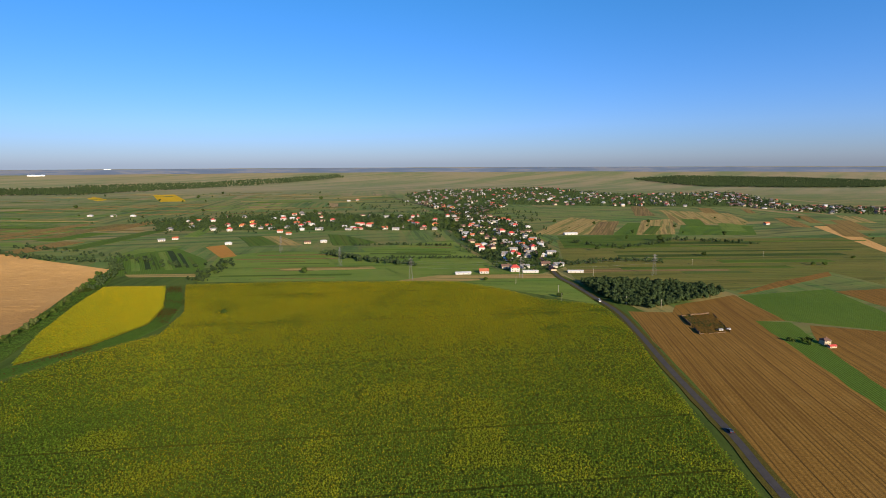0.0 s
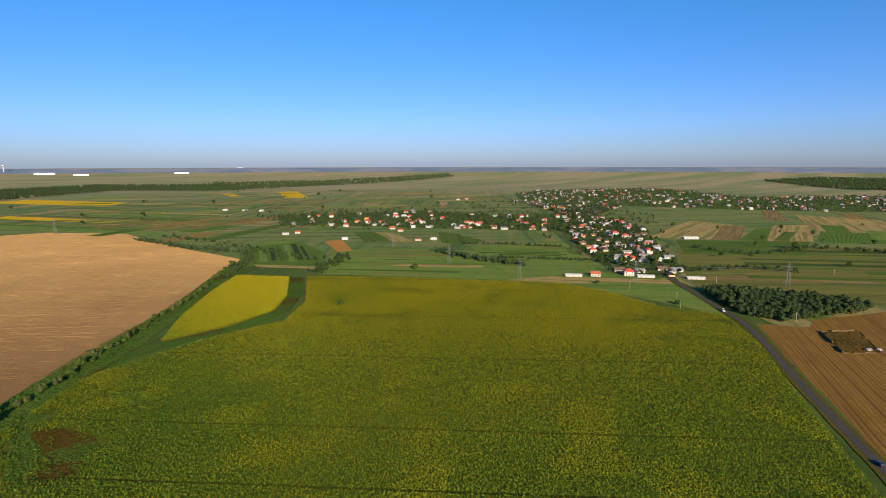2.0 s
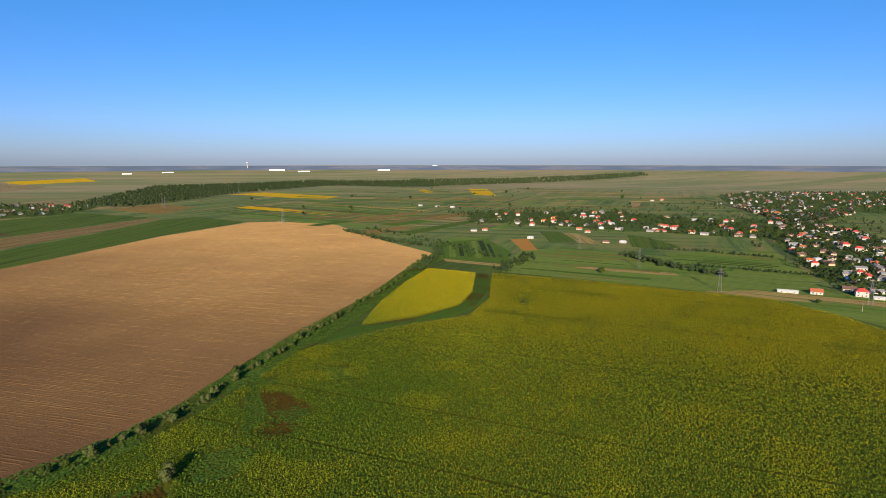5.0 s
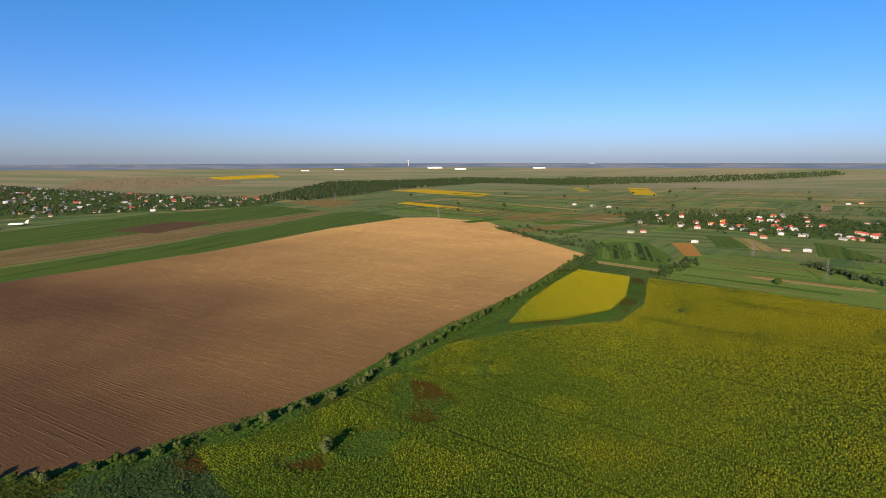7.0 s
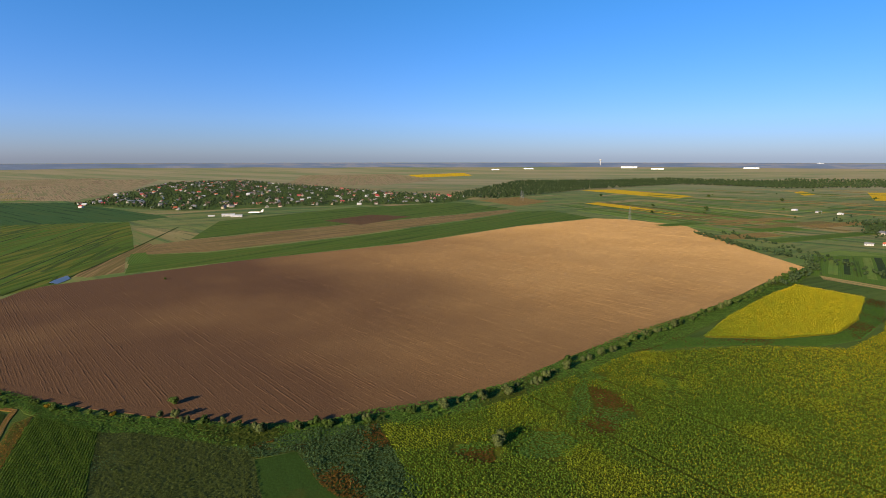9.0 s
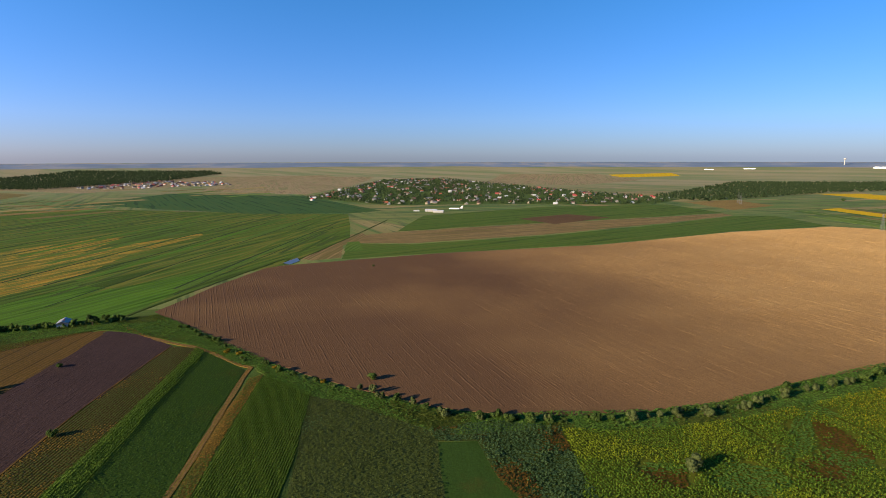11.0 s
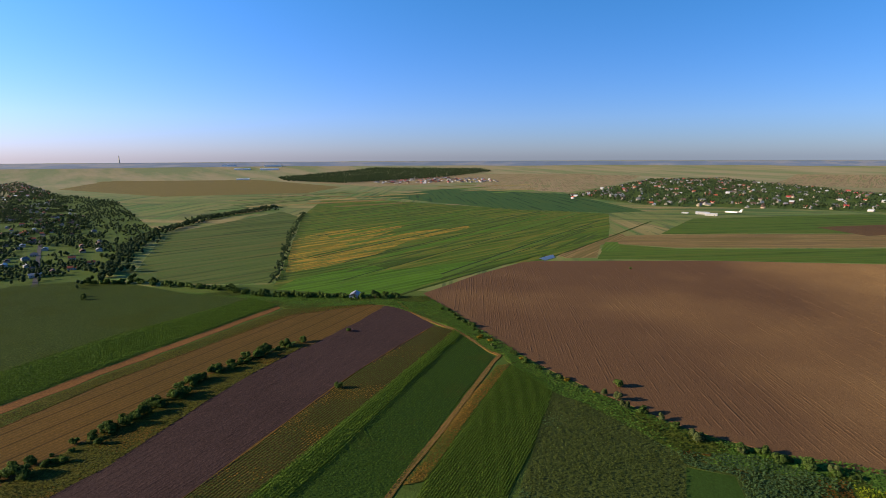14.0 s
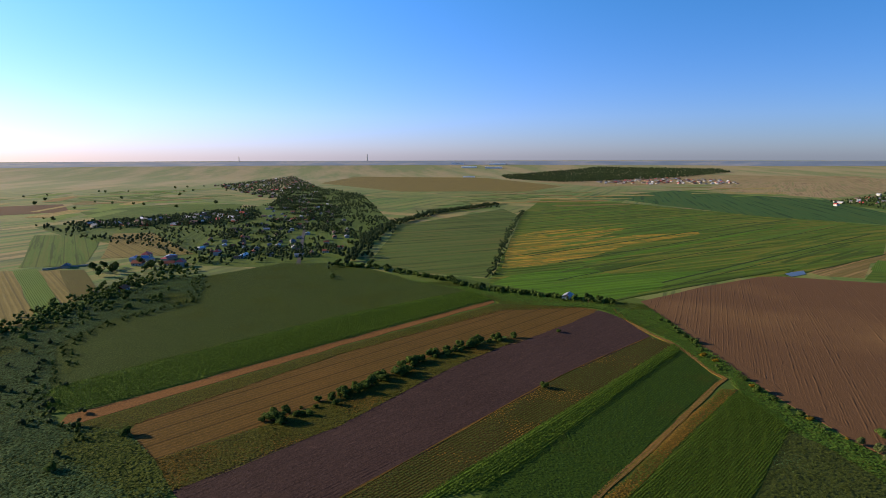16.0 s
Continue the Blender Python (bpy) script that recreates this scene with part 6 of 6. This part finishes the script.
for line, gap, wild, low, high, k, words in ((CANAL, 2.2, 3.0, 0.35, 0.75, 61, "leafy undergrowth along the canal"), (CANAL_B, 4, 2.5, 0.35, 0.75, 62, "shrubs along a field ditch"),
                                             (CANAL_C, 2.2, 8.0, 0.6, 1.25, 63, "dense trees beside the stream"), (GREENROW, 1.6, 4.5, 0.5, 0.95, 64, "dense hedgerow of trees near the village"),
                                             (GREENROW_B, 3, 2.0, 0.4, 0.7, 65, "hedgerow near the village"), (GREENROW_C, 3, 2.0, 0.4, 0.65, 66, "low hedgerow across the meadow"),
                                             (HEDGE_T0, 2.5, 5.0, 0.4, 0.8, 67, "shrubby thicket beside the village"), (MARSH_LINE, 1.8, 10.0, 0.4, 0.8, 68, "thicket at the edge of the marsh"),
                                             ([(-120, -470), (-150, -505), (-230, -490)], 3, 13.0, 0.35, 0.7, 69, "low shrubs in the marsh"), ([(-70, -260), (-75, -330), (-95, -420)], 6, 12.0, 0.3, 0.6, 70, "low shrubs in the reeds"),
                                             ([(-281, -560), (-222, -458), (-166, -452), (-122, -419), (-99, -366), (-72, -313), (-80, -262)], 2.6, 4.0, 0.18, 0.45, 74, "low thicket along the marsh edge"),
                                             ([(-93, -477), (-144, -522), (-218, -582), (-295, -627)], 2.0, 11.0, 0.35, 0.8, 75, "dense thicket between the marsh and the village"), ([(-80, -440), (-150, -475), (-230, -545)], 6, 9.0, 0.2, 0.5, 76, "low willow scrub in the marsh"),
                                             ([(-254, 577), (-262, 633), (-271, 709)], 1.6, 6.0, 0.3, 0.7, 77, "thicket at the meadow corner"), ([(-300, 660), (-420, 735), (-520, 790), (-640, 840)], 4, 7.0, 0.3, 0.7, 78, "loose thicket behind the ploughed field"),
                                             (TREELINE_A, 5, 5.0, 0.5, 0.9, 71, "line of trees across the pasture"), (TREELINE_B, 5, 4.0, 0.5, 0.9, 72, "line of trees at the field end"), (HEDGE_FAR, 3, 4.0, 0.4, 0.9, 73, "overgrown hedge at the field corner")):
    wood("tree_row", words, None, 0, 0, low, high, k, 14, 3, row=strew(line, gap, wild, k), leaves=LEAF_BUSH if "marsh" in words or "canal" in words else None)
for i, (x, y) in enumerate(BUSHES):
    kind = WILLOWS[i % 3] if i in (5, 16, 17, 18) else SHRUBS_OF[i % 3]
    put(kind, x, y, i * 1.3, (1.25, 0.8, 0.9, 0.7, 1.0, 1.35, 1.3, 1.7)[i] if i < 8 else 1.1, "single shrubs in the fields")
# scattered trees of the open country
for x, y in scatter([(-900, 900), (-400, 900), (-300, 1500), (-100, 2400), (-1300, 2400), (-1500, 1300)], 34, 30, 40):
    put(mix.choice(TREES + SHRUBS_OF), x, y, mix.uniform(0, 6.28), mix.uniform(0.6, 1.3), "scattered trees on the plain")
for x, y in scatter([(150, 700), (900, 800), (900, 1300), (200, 1300)], 22, 25, 41):
    put(mix.choice(TREES + SHRUBS_OF), x, y, mix.uniform(0, 6.28), mix.uniform(0.5, 1.0), "scattered trees on the plain")
for x, y in scatter([(-300, -1000), (-900, -1500), (-1400, -2400), (-400, -2200)], 30, 30, 42):
    put(mix.choice(TREES), x, y, mix.uniform(0, 6.28), mix.uniform(0.6, 1.2), "scattered trees on the plain")
for x, y in ((-215, -672), (-225, -669), (-223, -640), (-208, -635), (-216, -655), (-230, -650), (-210, -554), (-189, -512)):
    put(TREES[mix.randrange(4)], x, y, mix.uniform(0, 6.28), mix.uniform(0.9, 1.3), "trees by the walled yard")
for x, y in ((-118, 1680), (-108, 1686)):
    put(POPLAR, x, y, 0.3, 1.3, "tall poplars")


# ---- power line ----
def pylon():
    e = tagged(new("pylon"), "grey lattice steel pylon in the meadow", "pylon")
    hgt, b, t = 23.0, 1.9, 0.35
    for sx in (-1, 1):
        for sy in (-1, 1):
            bm = bmesh.new()
            beam(bm, (sx * b, sy * b, -0.3), (sx * t, sy * t, hgt), 0.09, 4, 0.07)
            part("leg", bm, STEEL, e)
    bm = bmesh.new()
    for i in range(8):
        z0, z1 = hgt * i / 8, hgt * (i + 1) / 8
        w0, w1 = b + (t - b) * i / 8, b + (t - b) * (i + 1) / 8
        for s in (-1, 1):
            beam(bm, (-w0, s * w0, z0), (w1, s * w1, z1), 0.035)
            beam(bm, (w0, s * w0, z0), (-w1, s * w1, z1), 0.035)
            beam(bm, (s * w0, -w0, z0), (s * w1, w1, z1), 0.035)
            beam(bm, (s * w0, w0, z0), (s * w1, -w1, z1), 0.035)
    part("lattice", bm, STEEL, e)
    for z, r in ((15.5, 3.6), (18.5, 3.0), (21.5, 2.4)):
        bm = bmesh.new()
        for s in (-1, 1):
            beam(bm, (0, 0, z), (0, s * r, z), 0.12)
            beam(bm, (0, 0, z + 1.0), (0, s * r, z), 0.08)
        arm = part("crossarm", bm, STEEL, e)
        for s in (-1, 1):
            bm = bmesh.new()
            beam(bm, (0, s * r, z), (0, s * r, z - 1.2), 0.09, 6)
            part("insulator", bm, GLASS, arm)
    return e


MAST = pylon()
for i, (x, y) in enumerate(PYLONS):
    put(MAST, x, y, 1.57 if i in (0, 1, 3) else 0.8, 1.0 if i < 5 else 1.25, "pylons of the power line")
order = [PYLONS[3], PYLONS[1], PYLONS[0], PYLONS[2], PYLONS[4]]
for (x0, y0), (x1, y1) in zip(order, order[1:]):
    d = Vector((x1 - x0, y1 - y0, 0)).normalized()
    side = Vector((-d.y, d.x, 0))
    for z, r in ((14.3, 3.6), (17.3, -3.0), (20.3, 2.4)):
        cu = bpy.data.curves.new("power_cable", "CURVE")
        cu.dimensions, cu.bevel_depth, cu.bevel_resolution = "3D", 0.035, 0
        sp = cu.splines.new("POLY")
        sp.points.add(12)
        for i in range(13):
            t = i / 12
            p = Vector((x0, y0, z)).lerp(Vector((x1, y1, z)), t) + side * r
            sp.points[i].co = (p.x, p.y, z - 3.0 * 4 * t * (1 - t), 1)
        cu.materials.append(STEEL)
        tagged(new("power_cable", cu), "thin grey power cable slung between pylons", "cable", "cables of the power line")


def pole():
    e = tagged(new("utility_pole"), "slim concrete utility pole by the fields", "pole")
    bm = bmesh.new()
    beam(bm, (0, 0, -0.3), (0, 0, 9.5), 0.19, 8, 0.12)
    part("post", bm, CONCRETE, e)
    bm = bmesh.new()
    box(bm, -0.9, -0.06, 8.8, 0.9, 0.06, 8.95)
    arm = part("crossarm", bm, STEEL, e)
    for x in (-0.8, 0.0, 0.8):
        bm = bmesh.new()
        beam(bm, (x, 0, 8.95), (x, 0, 9.2), 0.06, 6)
        part("insulator", bm, WALL_WHITE, arm)
    return e


POST = pole()
for x, y in POLES:
    put(POST, x, y, 0.4, 0.8, "utility poles")


# ---- vehicles ----
def car(name, label, paint, van):
    e = tagged(new(name), label, "car")
    L, W = (4.9, 1.9) if van else (4.4, 1.75)
    top = 1.95 if van else 1.45
    bm = bmesh.new()
    side = [(-L / 2, 0.35), (-L / 2, 0.85), (-L / 2 + 0.15, 1.0), (L / 2 - 1.2, 1.0), (L / 2 - 0.1, 0.8), (L / 2, 0.6), (L / 2, 0.35)]
    rows = [[bm.verts.new((x, s * W / 2, z)) for x, z in side] for s in (-1, 1)]
    n = len(side)
    bm.faces.new(rows[0])
    bm.faces.new(list(reversed(rows[1])))
    for i in range(n):
        j = (i + 1) % n
        bm.faces.new((rows[0][j], rows[0][i], rows[1][i], rows[1][j]))
    bmesh.ops.recalc_face_normals(bm, faces=bm.faces)
    bmesh.ops.bevel(bm, geom=list(bm.edges), offset=0.05, segments=2, affect="EDGES")
    part("body", bm, paint, e)
    bm = bmesh.new()
    lo = [(-L / 2 + 0.2, 1.0), (L / 2 - 1.25, 1.0)]
    hi = [(-L / 2 + (0.3 if van else 0.8), top - 0.06), (L / 2 - 2.1, top - 0.06)]
    vs = [bm.verts.new((x, s * (W / 2 - k), z)) for s in (-1, 1) for (x, z), k in ((lo[0], 0.06), (lo[1], 0.06), (hi[1], 0.2), (hi[0], 0.2))]
    for f in ((0, 1, 2, 3), (7, 6, 5, 4), (1, 5, 6, 2), (0, 3, 7, 4), (3, 2, 6, 7)):
        bm.faces.new([vs[i] for i in f])
    part("window_band", bm, GLASS, e)
    bm = bmesh.new()
    box(bm, hi[0][0] - 0.02, -W / 2 + 0.17, top - 0.07, hi[1][0] + 0.02, W / 2 - 0.17, top)
    part("roof", bm, paint, e)
    for x in (-L * 0.31, L * 0.31):
        for s in (-1, 1):
            bm = bmesh.new()
            beam(bm, (x, s * (W / 2 - 0.22), 0.33), (x, s * (W / 2 + 0.01), 0.33), 0.33, 16)
            wheel = part("wheel", bm, RUBBER, e)
            bm = bmesh.new()
            beam(bm, (x, s * (W / 2 - 0.05), 0.33), (x, s * (W / 2 + 0.025), 0.33), 0.2, 12)
            part("rim", bm, STEEL, wheel)
    for s in (-1, 1):
        bm = bmesh.new()
        box(bm, L / 2 - 0.12, s * 0.62 - 0.17, 0.62, L / 2 + 0.02, s * 0.62 + 0.17, 0.76)
        part("headlight", bm, LAMP_CLEAR, e)
        bm = bmesh.new()
        box(bm, -L / 2 - 0.02, s * 0.7 - 0.1, 0.72, -L / 2 + 0.1, s * 0.7 + 0.1, 0.95)
        part("tail_light", bm, LAMP_RED, e)
    return e


for (x, y), who, turn in zip(CARS, (car("van", "white van on the asphalt road", CAR_WHITE, True), car("car", "dark saloon car on the asphalt road", CAR_DARK, False)), (-1.63, 1.5)):
    who.matrix_basis = Matrix.Translation((x, y, 0.365)) @ Matrix.Rotation(turn, 4, "Z")


# ---- parked aircraft and its hangars ----
def aircraft():
    e = tagged(new("aircraft"), "white parked jet aircraft on the grass", "aircraft")
    bm = bmesh.new()
    prev = None
    for x, r, z in ((-17, 0.25, 3.9), (-13, 1.1, 3.4), (-6, 1.75, 3.0), (6, 1.8, 2.9), (12, 1.7, 2.9), (15, 1.2, 2.7), (16.5, 0.3, 2.5)):
        ring = [bm.verts.new((x, r * math.cos(a), z + r * math.sin(a))) for a in (2 * math.pi * i / 14 for i in range(14))]
        if prev:
            for i in range(14):
                bm.faces.new((prev[i], prev[(i + 1) % 14], ring[(i + 1) % 14], ring[i]))
        prev = ring
    bmesh.ops.recalc_face_normals(bm, faces=bm.faces)
    part("fuselage", bm, PLANE_WHITE, e)

    def slab(name, outline, t, flat=True):
        bm = bmesh.new()
        up = [bm.verts.new((x, y, z + t) if flat else (x, y + t, z)) for x, y, z in outline]
        dn = [bm.verts.new((x, y, z - t) if flat else (x, y - t, z)) for x, y, z in outline]
        bm.faces.new(up)
        bm.faces.new(list(reversed(dn)))
        for i in range(len(up)):
            j = (i + 1) % len(up)
            bm.faces.new((up[i], dn[i], dn[j], up[j]))
        bmesh.ops.recalc_face_normals(bm, faces=bm.faces)
        part(name, bm, PLANE_WHITE, e)

    for s in (-1, 1):
        slab("wing", [(4, s * 1.2, 2.2), (-3, s * 15, 3.0), (-5.5, s * 15, 3.0), (-3.5, s * 1.2, 2.2)], 0.22)
        slab("tailplane", [(-14, s * 0.3, 9.6), (-17, s * 5.5, 9.9), (-18.6, s * 5.5, 9.9), (-17.5, s * 0.3, 9.6)], 0.14)
        bm = bmesh.new()
        beam(bm, (-13, s * 2.4, 3.7), (-8.5, s * 2.4, 3.7), 0.8, 12, 0.95)
        part("engine", bm, STEEL, e)
        bm = bmesh.new()
        beam(bm, (-2, s * 3, 0), (-2, s * 3, 2.4), 0.35, 8, 0.15)
        part("landing_gear", bm, RUBBER, e)
    slab("fin", [(-10.5, 0, 4.5), (-14.5, 0, 9.8), (-18, 0, 9.8), (-16.2, 0, 4.2)], 0.2, False)
    bm = bmesh.new()
    beam(bm, (12, 0, 0), (12, 0, 1.8), 0.3, 8, 0.12)
    part("nose_gear", bm, RUBBER, e)
    return e


jet = aircraft()
jet.matrix_basis = Matrix.Translation((*AIRCRAFT[0], 0.3)) @ Matrix.Rotation(radians(-115), 4, "Z")
HANGAR = house("hangar", "white field hangar with a low sheet roof", 26, 10, 4.0, 1.4, WALL_WHITE, ROOF_WHITE, False)
for dx, dy, k in ((30, -62, 1.0), (55, -48, 0.9), (20, -95, 0.5)):
    put(HANGAR, AIRCRAFT[0][0] + dx, AIRCRAFT[0][1] + dy, 1.35, k, "hangars by the aircraft")

# ---- ruined walled yard in the stubble ----
ruin = tagged(new("walled_yard"), "crumbling walled yard overgrown with weeds", "ruin")
for (x0, y0), (x1, y1), h in zip(RUIN, RUIN[1:] + RUIN[:1], (1.5, 0.7, 0.6, 1.8)):
    n = 7
    for i in range(n):
        if (i * 7 + int(x0)) % 5 == 0 and h < 2:
            continue
        a, b = i / n, (i + 1) / n
        ax, ay, bx, by = x0 + (x1 - x0) * a, y0 + (y1 - y0) * a, x0 + (x1 - x0) * b, y0 + (y1 - y0) * b
        hh = h * mix.uniform(0.6, 1.1)
        bm = bmesh.new()
        d = math.hypot(bx - ax, by - ay)
        m = Matrix.Translation((ax, ay, 0)) @ Matrix.Rotation(math.atan2(by - ay, bx - ax), 4, "Z")
        made = box(bm, 0, -0.25, -0.2, d - 0.02, 0.25, hh)
        for v in made:
            if v.co.z > 0:
                v.co.z += mix.uniform(-0.3, 0.2)
        bmesh.ops.transform(bm, matrix=m, verts=bm.verts)
        part("wall_section", bm, RUIN_BRICK, ruin)
tufts("weeds", "brown and green weeds inside the walled yard", RUIN, 0.3, 1.7, 1.6, 1.0, 0.5, [LEAF_GOLD, LEAF_DIM], seed=20, wild=0.5)
for fx, fy, k in ((200, 398, 0.3), (207, 400, 0.25)):
    put(HOUSE_KINDS[3], fx, fy, 0.4, k, "small sheds in the yard")

# ---- walls by the marsh house ----
yard_wall = tagged(new("garden_wall"), "long pale garden wall round a yard", "wall")
for (x0, y0), (x1, y1) in zip(WALLYARD, WALLYARD[1:]):
    bm = bmesh.new()
    d = math.hypot(x1 - x0, y1 - y0)
    box(bm, 0, -0.15, -0.2, d - 0.02, 0.15, 2.0, Matrix.Translation((x0, y0, 0)) @ Matrix.Rotation(math.atan2(y1 - y0, x1 - x0), 4, "Z"))
    part("wall_section", bm, CONCRETE, yard_wall)


# ---- works and chimneys on the horizon ----
def works():
    e = tagged(new("factory"), "long white factory hall on the plain", "factory")
    bm = bmesh.new()
    box(bm, -70, -22, -1, 70, 22, 11)
    part("hall", bm, HALL_WHITE, e)
    bm = bmesh.new()
    box(bm, -71, -23, 11, 71, 23, 12)
    part("roof", bm, HALL_WHITE, e)
    for x in (-45, 0, 45):
        bm = bmesh.new()
        box(bm, x - 9, -22.3, 1, x + 9, -21.9, 6)
        part("gate", bm, ROOF_GREY, e)
    return e


HALL = works()
for i, (x, y) in enumerate(FACTORIES):
    put(HALL, x, y, math.atan2(y, x) + 1.57, (0.8, 0.6, 0.6, 0.5, 0.4, 0.9, 0.7, 0.5, 0.9, 0.8, 0.5, 0.3)[i], "factory halls on the plain")
for i, (x, y) in enumerate(CHIMNEY):
    e = tagged(new("chimney_stack" if i < 2 else "water_tower"), ("tall concrete chimney stack in the haze", "distant slim chimney stack in the haze", "white water tower above the plain")[i], ("chimney", "chimney", "tower")[i])
    bm = bmesh.new()
    hgt = (58, 40, 36)[i]
    beam(bm, (0, 0, -2), (0, 0, hgt), (4.5, 3.5, 3.0)[i], 12, (3.0, 2.4, 2.6)[i])
    part("shaft", bm, CONCRETE if i < 2 else WALL_WHITE, e)
    if i == 2:
        bm = bmesh.new()
        beam(bm, (0, 0, hgt - 1), (0, 0, hgt + 4), 4, 12, 9)
        beam(bm, (0, 0, hgt + 4), (0, 0, hgt + 10), 9, 12, 8)
        part("tank", bm, WALL_WHITE, e)
    e.matrix_basis = Matrix.Translation((x, y, ground_z(x, y)))
